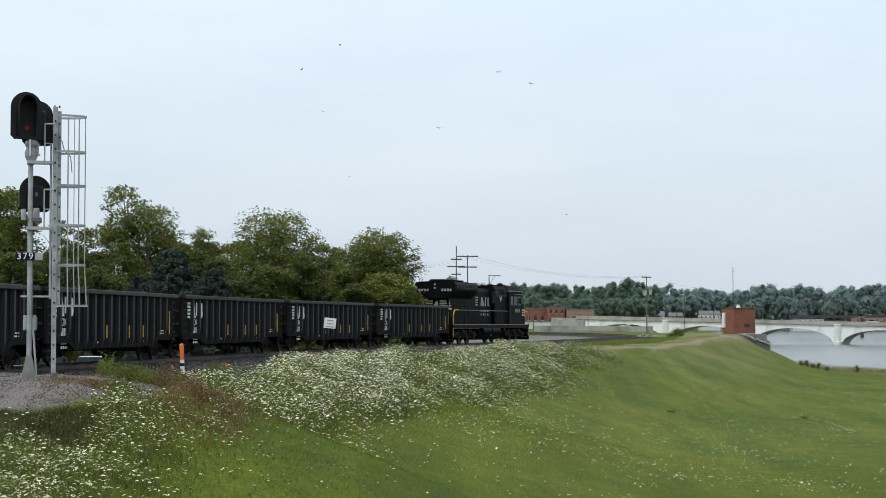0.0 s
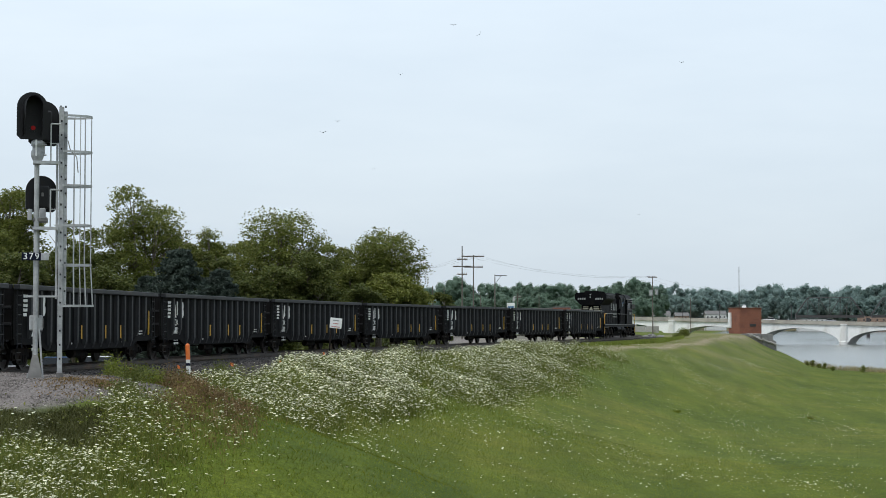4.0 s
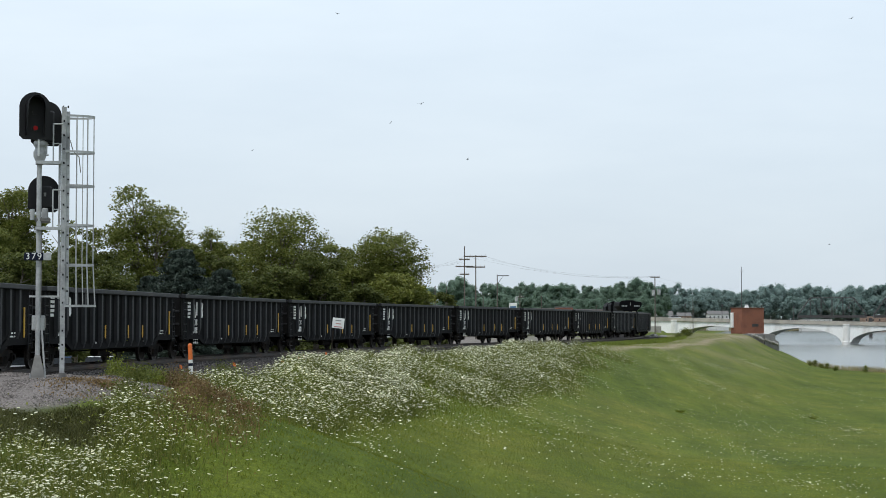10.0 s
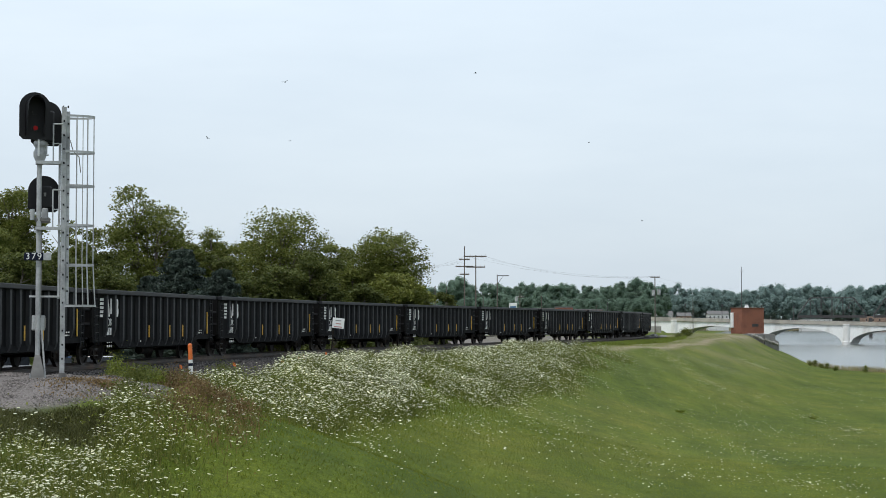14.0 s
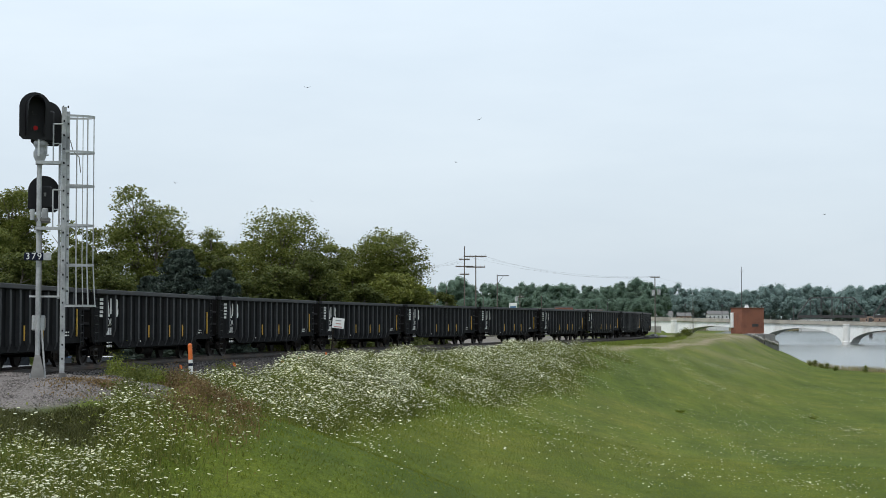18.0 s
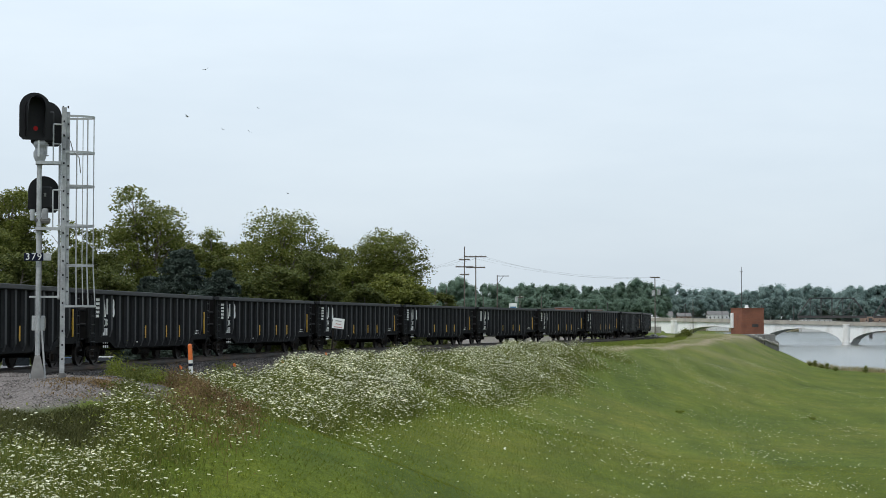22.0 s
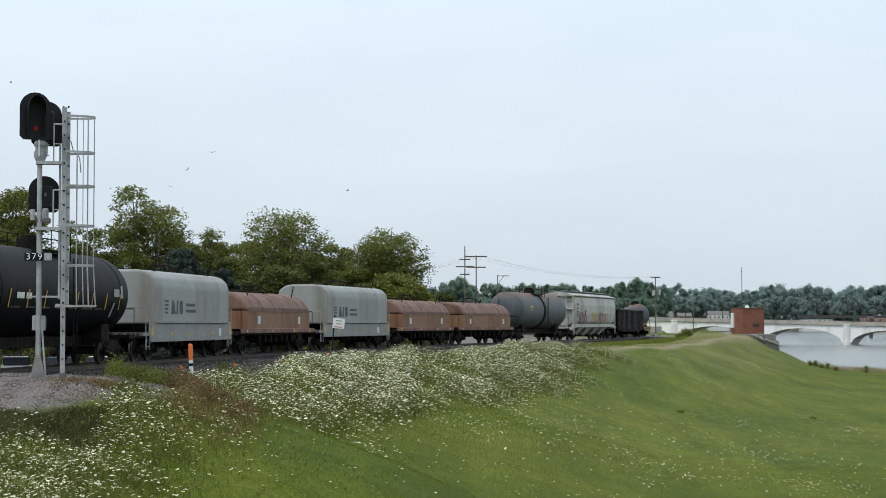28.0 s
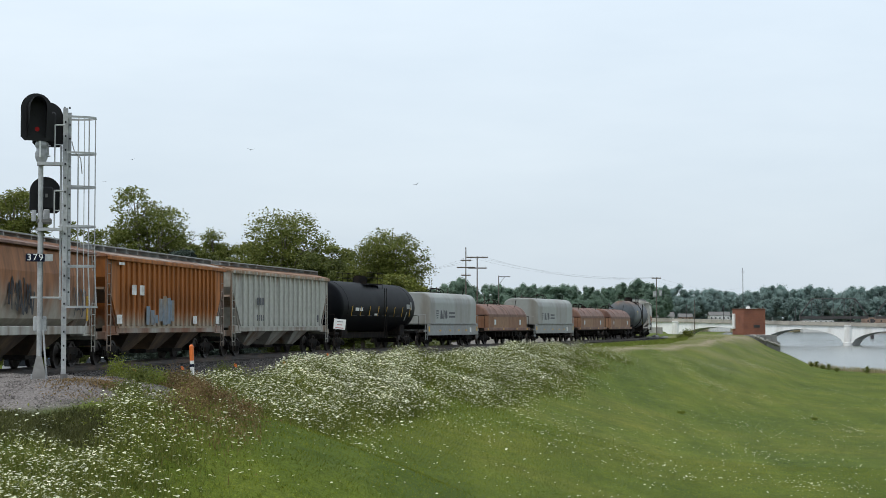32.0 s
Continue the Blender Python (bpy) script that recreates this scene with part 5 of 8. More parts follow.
def graffiti_hopper():
    car = hopper_car("pale grey covered hopper car with colourful graffiti", 21.6, 4.6, PALE_HOPPER, 0, 4, True, PALE_HOPPER, PALE_HOPPER, PALE_HOPPER)
    y = -1.515
    for x, w, z in ((-8.8, 0.9, 3.3), (-8.8, 0.7, 2.9), (-8.8, 0.8, 2.6), (-8.8, 0.5, 2.3)):
        part("data_bar", bx(x, x + w, -1.54, -1.52, z, z + 0.16), PAINT_DARK, car)
    for words, x, size, mat in (("KS", -5.4, 1.7, PAINT_RED), ("TNT", -0.6, 1.35, PAINT_YELLOW), ("CULT", 4.4, 1.1, PAINT_RED)):
        lettering("graffiti", words, size, mat, pose(x, y - 0.035, 2.15, 86, 0, 0), car)
    lettering("graffiti", "S", 1.7, PAINT_BLUE, pose(-4.75, y - 0.045, 2.25, 86, 0, 0), car)
    scrawl(car, "sprayed_stroke", -8.2, y - 0.03, 1.7, 1.6, 1.0, PAINT_DARK, 21, 4, 0.05)
    scrawl(car, "sprayed_stroke", 1.6, y - 0.03, 1.8, 1.2, 0.9, PAINT_DARK, 22, 4, 0.06)
    return car


def grey_rib_hopper():
    car = hopper_car("light grey ribbed covered hopper car with rust streaks", 18.5, 4.62, GREY_SIDE, 17, 3, False, STREAKED_GREY, COIL_TAN, STREAKED_GREY)
    painted(car, "number_bar", bars_of(3, 0.3, 0.38, 0.12), PAINT_DARK, -4.9, -1.56, 2.55)
    painted(car, "data_bar", bars_of(4, 0.12, 0.3, 0.2), PAINT_DARK, -4.9, -1.56, 1.75)
    part("data_panel", bx(6.0, 6.25, -1.57, -1.56, 1.7, 2.1), PAINT_DARK, car)
    return car


def rust_hopper():
    car = hopper_car("rusty orange ribbed covered hopper car with blue graffiti", 18.1, 4.62, RUST_SIDE, 21, 3, False, LOWER_GRIME, MIXED_HOPPER, MIXED_HOPPER)
    for x in (-5.6, -4.6):
        part("data_panel", bx(x, x + 0.55, -1.57, -1.56, 2.75, 3.15), WHITE_PAINT, car, "white stencil panel")
    part("marking", bx(-7.2, -6.5, -1.57, -1.56, 3.9, 4.0), WHITE_PAINT, car)
    for i, (w, z, h) in enumerate(((0.5, 1.56, 0.75), (0.5, 1.56, 0.6), (0.4, 1.62, 0.35), (0.5, 1.7, 0.95), (0.52, 1.56, 1.2), (0.52, 1.6, 1.1), (0.45, 1.7, 0.9))):
        x = -3.7 + i * 0.56
        part("sprayed_patch", bx(x, x + w, -1.552, -1.545, z, z + h, 0.0), SPRAY_FADED, car, "faded blue sprayed patch")
    for x in (-7.4, 2.9, 6.6):
        part("marking", bx(x, x + 0.6, -1.57, -1.56, 1.6, 1.95), WHITE_PAINT, car)
    return car


def mixed_hopper():
    car = hopper_car("grey covered hopper car heavily rusting along its top", 18.4, 4.62, MIXED_SIDE, 0, 3, True, LOWER_GRIME, COIL_BROWN, STREAKED_GREY)
    scrawl(car, "sprayed_stroke", -1.5, -1.545, 1.9, 2.6, 1.1, PAINT_DARK, 31, 8, 0.08)
    scrawl(car, "sprayed_stroke", 5.4, -1.545, 1.9, 1.6, 0.9, PAINT_DARK, 33, 4, 0.05)
    part("grab_post", bx(7.0, 7.1, -1.6, -1.55, 1.7, 2.6), YELLOW, car)
    return car
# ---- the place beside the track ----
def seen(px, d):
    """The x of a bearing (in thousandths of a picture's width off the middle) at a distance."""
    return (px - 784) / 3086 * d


CONCRETE = material("weathered_concrete", (0.36, 0.35, 0.32), 0.85, grain=0.15, scale=3, stain=(0.2, 0.19, 0.17), stain_amount=0.5, stain_scale=0.4, streak=3)
CONCRETE_DARK = material("weathered_cast_base", (0.2, 0.195, 0.185), 0.75, grain=0.2, scale=8, stain=(0.12, 0.115, 0.11), stain_amount=0.5, stain_scale=2)
BRIDGE_WHITE = material("whitewashed_bridge_concrete", (0.85, 0.85, 0.83), 0.8, grain=0.06, scale=2, stain=(0.62, 0.6, 0.56), stain_amount=0.35, stain_scale=0.25, streak=3)
PARAPET = material("tan_parapet_concrete", (0.4, 0.37, 0.32), 0.85, grain=0.12, scale=2, stain=(0.27, 0.25, 0.22), stain_amount=0.5, stain_scale=0.3, streak=2)
DARK_STEEL = material("dark_bridge_steel", (0.05, 0.045, 0.045), 0.6, grain=0.2, scale=2)
POLE_WOOD = material("weathered_pole_wood", (0.12, 0.102, 0.088), 0.85, grain=0.25, scale=5, stain=(0.1, 0.08, 0.065), streak=6)
WHITE_BOARD = material("white_painted_sheet", (0.75, 0.75, 0.74), 0.5, grain=0.05, scale=6, stain=(0.6, 0.59, 0.57), stain_amount=0.3)
ORANGE = material("orange_plastic", (0.75, 0.17, 0.03), 0.5, grain=0.08, scale=9)
RED_LENS = material("red_signal_lens", (0.14, 0.004, 0.004), 0.3, spec=0.1, grain=0.02, bump=0, emit=0.5)
DARK_BLUE = material("dark_blue_plate", (0.01, 0.013, 0.028), 0.6, spec=0.12, grain=0.1)
ROOF_GREY = material("grey_shingles", (0.16, 0.155, 0.15), 0.85, grain=0.2, scale=3)
RED_BRICK = material("red_brick_wall", (0.26, 0.105, 0.07), 0.85, grain=0.2, scale=5, stain=(0.18, 0.075, 0.055), stain_amount=0.5, stain_scale=0.5, vary=0.12)
TAN_BRICK = material("tan_brick_wall", (0.28, 0.19, 0.14), 0.85, grain=0.15, scale=4, stain=(0.2, 0.13, 0.1), stain_amount=0.4)
SIDING = material("pale_siding", (0.6, 0.6, 0.58), 0.6, grain=0.06, scale=3)
WINDOW = material("window_glass", (0.03, 0.035, 0.04), 0.1, grain=0.05, bump=0)


FADED_RED = material("faded_red_print", (0.5, 0.25, 0.24), 0.6, grain=0.1)


def signal():
    """Signal mast with two heads, beside it a ladder post with cage; they share platforms, so they are one thing."""
    base = Vector((-10.675, 46.0, 0.0))
    g = float(ground_z(base.x, base.y)) - 0.03
    s = thing("railway_signal", pose(base.x, base.y, g, 0, 0, 13), "tall galvanised railway signal with two black heads, red lamp lit", "railway signal")
    part("mast", tb((0, 0, 0.5), (0, 0, 5.72), 0.066, 20), GALVANISED, s, smooth=False)
    bm = bmesh.new()
    revolve(bm, [(0.31, 0), (0.31, 0.03), (0.28, 0.04), (0.16, 0.42), (0.12, 0.56), (0.085, 0.64)], 4, Matrix.Rotation(radians(45), 4, "Z"))
    part("mast_base", bm, CONCRETE_DARK, s, "weathered grey pyramid base")
    for x in (-0.21, 0.21):
        for y in (-0.21, 0.21):
            part("anchor_bolt", tb((x * 0.9, y * 0.9, 0.04), (x * 0.9, y * 0.9, 0.14), 0.025, 6), GALVANISED, s)
    jb = part("junction_box", bx(-0.16, 0.19, 0.05, 0.25, 1.27, 1.67, 0.02), GALVANISED, s, "grey junction box on the mast")
    part("box_lid", bx(-0.14, 0.17, 0.025, 0.05, 1.29, 1.65, 0.008), GALVANISED, jb)
    part("box_hinge", tb((0.195, 0.04, 1.34), (0.195, 0.04, 1.6), 0.014, 6), CONCRETE_DARK, jb)
    part("conduit", tb((0.2, -0.08, 0.02), (0.1, -0.04, 1.3), 0.028, 8), GALVANISED, s)
    part("cable", tb((0.075, -0.02, 1.6), (0.075, -0.02, 3.9), 0.012, 6), CONCRETE_DARK, s)

    def dome(half, foot, tall, n=18):
        """An upright outline with a round top and clipped lower corners."""
        arch = [(half * math.cos(a), tall - half + half * math.sin(a)) for a in [i * math.pi / n for i in range(n + 1)]]
        return arch + [(-half, foot + 0.1), (-half + 0.1, foot), (half - 0.1, foot), (half, foot + 0.1)]

    def head(name, z, yaw, hood, off, x, half, tall):
        h = thing(name)
        h.parent = s
        h.matrix_basis = pose(x, off, z, 0, 0, yaw)
        bm = pr(dome(half, 0.0, tall), -0.02, 0.02)
        part("backplate", bm, SIGNAL_BLACK, h, "black rounded backplate")
        case = part("lamp_case", bx(-0.19, 0.19, 0.02, 0.3, 0.08, tall - 0.28, 0.05), SIGNAL_BLACK, h)
        part("case_latch", bx(-0.03, 0.03, 0.3, 0.325, 0.4, 0.5, 0.006), CONCRETE_DARK, case)
        part("case_hinge", tb((-0.2, 0.2, 0.3), (-0.2, 0.2, 0.7), 0.02, 6), SIGNAL_BLACK, case)
        if hood:
            bm = bmesh.new()
            ring = [(0.25, 0.08)] + [(0.25 * math.cos(a), tall - 0.42 + 0.3 * math.sin(a)) for a in [i * math.pi / 14 for i in range(15)]] + [(-0.25, 0.08)]
            near = [bm.verts.new((p[0], -0.02, p[1])) for p in ring]
            away = [bm.verts.new((v.co.x * 0.86, -0.6 + 0.52 * max(0, 0.85 - v.co.z), v.co.z * 0.98)) for v in near]
            for i in range(len(near) - 1):
                bm.faces.new((near[i], near[i + 1], away[i + 1], away[i]))
            bmesh.ops.solidify(bm, geom=bm.faces[:], thickness=0.015)
            part("hood", bm, SIGNAL_BLACK, h, "deep black hood round the lamps")
            part("lamp_bezel", tb((0.02, -0.02, 0.3), (0.02, -0.04, 0.3), 0.1, 20), SIGNAL_BLACK, h)
            part("red_lamp", tb((0.02, -0.04, 0.3), (0.02, -0.055, 0.3), 0.06, 20), RED_LENS, h, "glowing red lamp")
            part("dark_lamp", tb((0.02, -0.03, 0.72), (0.02, -0.05, 0.72), 0.08, 20), SIGNAL_BLACK, h, "unlit dark lamp")
        return h
    head("signal_head", 6.3, 6, True, -0.16, -0.13, 0.4, 1.25)
    head("signal_head", 6.18, 186, False, 0.3, 0.17, 0.4, 1.2)
    head("signal_head", 4.42, 186, False, 0.4, 0.12, 0.41, 0.97)
    # cast elbow that carries the upper heads
    bm = bmesh.new()
    revolve(bm, [(0.075, 5.7), (0.12, 5.76), (0.165, 5.86), (0.17, 5.98), (0.13, 6.06), (0.13, 6.12), (0.165, 6.15), (0.165, 6.24), (0.12, 6.3)], 18, Matrix.Translation((0.01, 0, 0)))
    elbow = part("elbow_casting", bm, GALVANISED, s, "grey cast elbow under the heads", True)
    part("clamp_strap", bx(-0.05, 0.0, -0.19, -0.15, 5.86, 6.3, 0.01), WHITE_BOARD, elbow)
    part("side_fitting", tb((0.12, 0.1, 5.95), (0.12, 0.1, 6.28), 0.085, 12), GALVANISED, elbow)
    for z in (5.9, 6.18):
        part("clamp_bolt", tb((0.15, -0.06, z), (0.24, -0.08, z), 0.02, 6), GALVANISED, elbow)
    # bracket of the lower head
    part("head_bracket", bx(-0.1, 0.3, -0.06, 0.4, 4.12, 4.26, 0.04), CONCRETE_DARK, s)
    part("bracket_bell", tb((-0.17, -0.02, 4.18), (-0.17, -0.02, 4.47), 0.062, 14), GALVANISED, s)
    part("bracket_clamp", bx(0.07, 0.24, -0.07, 0.12, 4.2, 4.5, 0.03), GALVANISED, s)
    # plate
    part("number_plate", bx(-0.37, 0.125, -0.12, -0.1, 3.11, 3.32, 0.004), DARK_BLUE, s, "dark plate with white figures")
    for x, word in ((-0.275, "3"), (-0.125, "7"), (0.025, "9")):
        lettering("plate_figure", word, 0.25, WHITE_BOARD, pose(x, -0.124, 3.215, 90, 0, 0), s)
    part("plate_back", bx(0.125, 0.33, -0.1, -0.08, 3.12, 3.31, 0.004), GALVANISED, s)
    part("plate_clip", bx(-0.03, 0.03, -0.14, -0.12, 3.3, 3.34, 0.004), GALVANISED, s)
    # ladder post: two channels back to back
    lx = 0.665
    part("ladder_post", bx(lx - 0.1, lx + 0.03, -0.08, 0.08, 0, 7.2, 0.01), GALVANISED, s)
    part("post_flange", bx(lx + 0.03, lx + 0.12, -0.03, 0.1, 1.9, 7.08, 0.005), GALVANISED, s)
    part("side_channel", bx(lx - 0.17, lx - 0.11, 0.0, 0.08, 2.1, 6.2, 0.005), GALVANISED, s)
    part("post_foot", bx(lx - 0.12, lx + 0.06, -0.11, 0.11, -0.02, 0.16, 0.01), CONCRETE_DARK, s)
    for x in (lx - 0.06, lx + 0.07):
        part("post_cap", bx(x - 0.02, x + 0.02, -0.05, 0.03, 7.18, 7.23), SIGNAL_BLACK, s)
    for i in range(18):
        z = 0.5 + i * 0.37
        part("rung_bolt", bx(lx - 0.055, lx - 0.015, -0.1, -0.08, z, z + 0.05), SIGNAL_BLACK, s)
        if z > 1.9:
            part("rung_bolt", bx(lx + 0.06, lx + 0.1, -0.05, -0.03, z - 0.06, z - 0.02), SIGNAL_BLACK, s)
        part("rung", tb((lx + 0.02, -0.06, z), (lx + 0.02, 0.42, z), 0.014, 6), GALVANISED, s)
    # cage
    cx, cy = lx + 0.14, 0.1
    arc = [(cx + 0.63 * math.sin(a), cy + 0.36 * math.cos(a)) for a in [i * math.pi / 12 for i in range(13)]]
    for z in (1.92, 3.0, 4.05, 5.1, 6.0, 6.95):
        bm = bmesh.new()
        k = 1.1 if z < 2 else 1.0
        pts = [(lx, cy + 0.36)] + [(cx + (x - cx) * k, y) for x, y in arc] + [(lx, cy - 0.36)]
        for a, b in zip(pts, pts[1:]):
            (x0, y0), (x1, y1) = a, b
            d = Vector((x1 - x0, y1 - y0, 0)).normalized() * 0.004
            n = Vector((-d.y, d.x, 0)) * 1.5
            up = Vector((0, 0, 0.028))
            c0, c1 = Vector((x0, y0, z)) - d, Vector((x1, y1, z)) + d
            vs = [bm.verts.new(p) for p in (c0 - n - up, c1 - n - up, c1 + n - up, c0 + n - up, c0 - n + up, c1 - n + up, c1 + n + up, c0 + n + up)]
            for f in ((3, 2, 1, 0), (4, 5, 6, 7), (0, 1, 5, 4), (1, 2, 6, 5), (2, 3, 7, 6), (3, 0, 4, 7)):
                bm.faces.new([vs[q] for q in f])
        part("cage_hoop", bm, GALVANISED, s, "flat steel hoop of the ladder cage")
    for i in (1, 3, 5, 7, 9, 10, 11):
        x, y = arc[i]
        bm = bmesh.new()
        tube(bm, (cx + (x - cx) * 1.1, y, 1.92), (x, y, 3.0), 0.013, 6)
        tube(bm, (x, y, 3.0), (x, y, 6.95), 0.013, 6)
        part("cage_bar", bm, GALVANISED, s)
    rail_run(s, "loose_cable", [(lx + 0.13, -0.1, 6.3), (lx + 0.2, -0.12, 6.02), (lx + 0.36, -0.14, 5.86), (lx + 0.4, -0.14, 5.45)], 0.012, CONCRETE_DARK)
    # platforms and their rails
    for z in (5.68, 3.94):
        deck = part("platform", bx(-0.1, lx - 0.1, -0.2, 0.3, z, z + 0.04, 0.005), GALVANISED, s)
        part("platform_edge", bx(-0.1, lx - 0.1, -0.215, -0.2, z - 0.02, z + 0.06), GALVANISED, deck)
        part("mast_collar", tb((0, 0, z - 0.03), (0, 0, z + 0.07), 0.1, 14), CONCRETE_DARK, deck)
        rail_run(s, "platform_rail", [(lx - 0.31, -0.2, z), (lx - 0.31, -0.2, z + 1.04), (lx - 0.06, -0.2, z + 1.04)], 0.022, GALVANISED)
        part("platform_midrail", tb((lx - 0.31, -0.2, z + 0.52), (lx - 0.06, -0.2, z + 0.52), 0.014, 6), GALVANISED, s)
    part("stay", bx(-0.23, lx, -0.03, 0.03, 2.14, 2.19, 0.004), GALVANISED, s)
    return s


signal()


def trackside():
    # cable marker
    x, y = seen(341, 50), 50.0
    g = float(ground_z(x, y))
    m = thing("cable_marker_post", pose(x, y, g, 0, -2.5, 0), "white plastic cable marker post with an orange top", "marker post")
    part("post", tb((0, 0, -0.1), (0, 0, 1.1), 0.06, 14), WHITE_BOARD, m)
    part("band", tb((0, 0, 0.92), (0, 0, 1.0), 0.063, 14), DARK_BLUE, m, "dark blue band")
    bm = tb((0, 0, 1.1), (0, 0, 1.5), 0.063, 14)
    bmesh.ops.create_uvsphere(bm, u_segments=14, v_segments=8, radius=0.063, matrix=Matrix.Translation((0, 0, 1.5)))
    part("top", bm, ORANGE, m, "rounded orange top")
    # notice
    d = 85.0
    x = seen(585, d)
    g = float(ground_z(x, d))
    n = thing("notice_sign", pose(x, d, g, 0, 1.5, 8), "small white notice on a thin steel post", "sign")
    part("post", tb((0, 0, -0.1), (0.14, 0, 2.3), 0.035, 8), RUNNING, n)
    b = part("board", bx(-0.29, 0.29, -0.045, -0.03, 1.68, 2.18, 0.004), WHITE_BOARD, n, "white board with lines too small to read")
    b.matrix_basis = pose(0.16, 0, 0.03, 0, 5, 0)
    for i, (w, mat) in enumerate(((0.3, COIL_SILL), (0.26, FADED_RED), (0.4, FADED_RED))):
        part("line_of_writing", bx(-w / 2, w / 2, -0.05, -0.046, 2.03 - i * 0.15, 2.075 - i * 0.15), mat, b)
    # utility flags
    for px, d in ((235, 58), (320, 62), (415, 66), (500, 74), (528, 80), (536, 82), (546, 78), (575, 92), (541, 76)):
        x = seen(px, d)
        g = float(ground_z(x, d))
        f = thing("marker_flag", pose(x, d, g, 0, random.uniform(-8, 8), random.uniform(-40, 40)), "small orange marker flag on a wire", "flag", "orange marker flags")
        part("wire", tb((0, 0, -0.1), (0, 0, 0.5), 0.005, 5), RUNNING, f)
        part("cloth", pr([(0, 0.38), (0.09, 0.33), (0.11, 0.42), (0.08, 0.47), (0, 0.5)], -0.004, 0.004), ORANGE, f)


trackside()


# ---- brick pump house on the levee ----
def brick_material():
    m = material("brown_brick", (0.235, 0.09, 0.055), 0.85, grain=0.2, scale=6, stain=(0.17, 0.065, 0.045), stain_amount=0.4, stain_scale=0.6)
    return m


def pump_house():
    d = 250.0
    x = seen(1322, d)
    h = thing("pump_house", pose(x, d, 0.12, 0, 0, 17.7), "small square brown brick pump house with a flat roof", "building")
    brick = brick_material()
    mortar = material("grey_brown_mortar", (0.2, 0.11, 0.08), 0.9, grain=0.2, scale=9)
    part("core", bx(-1.69, 1.69, -1.69, 1.69, 0, 3.6), mortar, h)
    for k in range(17):
        z = 0.02 + k * 0.211
        step = 0.006 if k % 3 == 0 else 0.0
        part("brick_course", bx(-1.72 + step, 1.72 - step, -1.72 + step, 1.72 - step, z, z + 0.19), brick, h)
    part("coping", bx(-1.8, 1.8, -1.8, 1.8, 3.6, 3.7, 0.02), brick, h)
    part("cabinet", bx(-1.95, -1.72, 0.75, 1.5, 0.85, 3.0, 0.03), WHITE_BOARD, h, "pale cabinet on the wall")
    vent = part("panel", bx(-0.15, 0.85, -1.75, -1.72, 1.0, 1.4), DARK_STEEL, h, "dark louvre panel")
    for k in range(4):
        part("louvre_slat", bx(-0.12, 0.82, -1.775, -1.75, 1.03 + k * 0.095, 1.08 + k * 0.095), DARK_STEEL, vent)
    part("roof_vent", tb((-0.1, 0, 3.7), (-0.1, 0, 4.05), 0.34, 12, 0.2), WHITE_BOARD, h, "white roof vent")
    part("vent_cap", tb((-0.1, 0, 4.05), (-0.1, 0, 4.12), 0.26, 12, 0.1), WHITE_BOARD, h)
    f = thing("foundation_wall", pose(x, d, -2.6, 0, 0, 17.7), "stained concrete foundation block under the pump house", "wall")
    bm = bx(-2.2, 3.3, -2.2, 2.2, 0, 2.66, 0.05)
    part("block", bm, CONCRETE_DARK, f)
    part("wing_wall", pr([(1.4, 0), (3.6, 0), (3.6, 1.6), (1.4, 2.5)], -2.6, -2.2), CONCRETE_DARK, f)
    rnd = random.Random(18)
    for i in range(26):
        bm = bmesh.new()
        bmesh.ops.create_icosphere(bm, subdivisions=1, radius=rnd.uniform(0.12, 0.26))
        for v in bm.verts:
            v.co *= rnd.uniform(0.75, 1.2)
        u = i / 25
        o = part("edge_stone", bm, CONCRETE, f, "pale stone along the foundation's foot")
        o.matrix_basis = pose(-0.6 + 4.0 * u, -2.75 + rnd.uniform(-0.15, 0.15), 2.5 - 1.35 * u + rnd.uniform(-0.06, 0.06))
    p = thing("radio_mast", pose(seen(1312, 254), 254, -0.4), "thin dark radio mast", "mast")
    part("pole", tb((0, 0, 0), (0, 0, 10.2), 0.07, 8, 0.04), DARK_STEEL, p)
    part("aerial", tb((0.25, 0, 9.6), (-0.25, 0, 9.6), 0.03, 6), DARK_STEEL, p)
    rnd = random.Random(8)
    heap = thing("rubble_heap", pose(seen(1150, 232), 232, -0.35), "heap of grey broken stone beside the track", "rubble")
    for i in range(26):
        bm = bmesh.new()
        bmesh.ops.create_icosphere(bm, subdivisions=1, radius=rnd.uniform(0.18, 0.42))
        for v in bm.verts:
            v.co *= rnd.uniform(0.75, 1.2)
            v.co.z *= 0.5
        o = part("stone", bm, CONCRETE_DARK, heap)
        o.matrix_basis = pose(rnd.gauss(0, 0.9), rnd.gauss(0, 0.5), abs(rnd.gauss(0, 0.16)) + 0.03, rnd.uniform(-25, 25), rnd.uniform(-25, 25), rnd.uniform(0, 180))


pump_house()


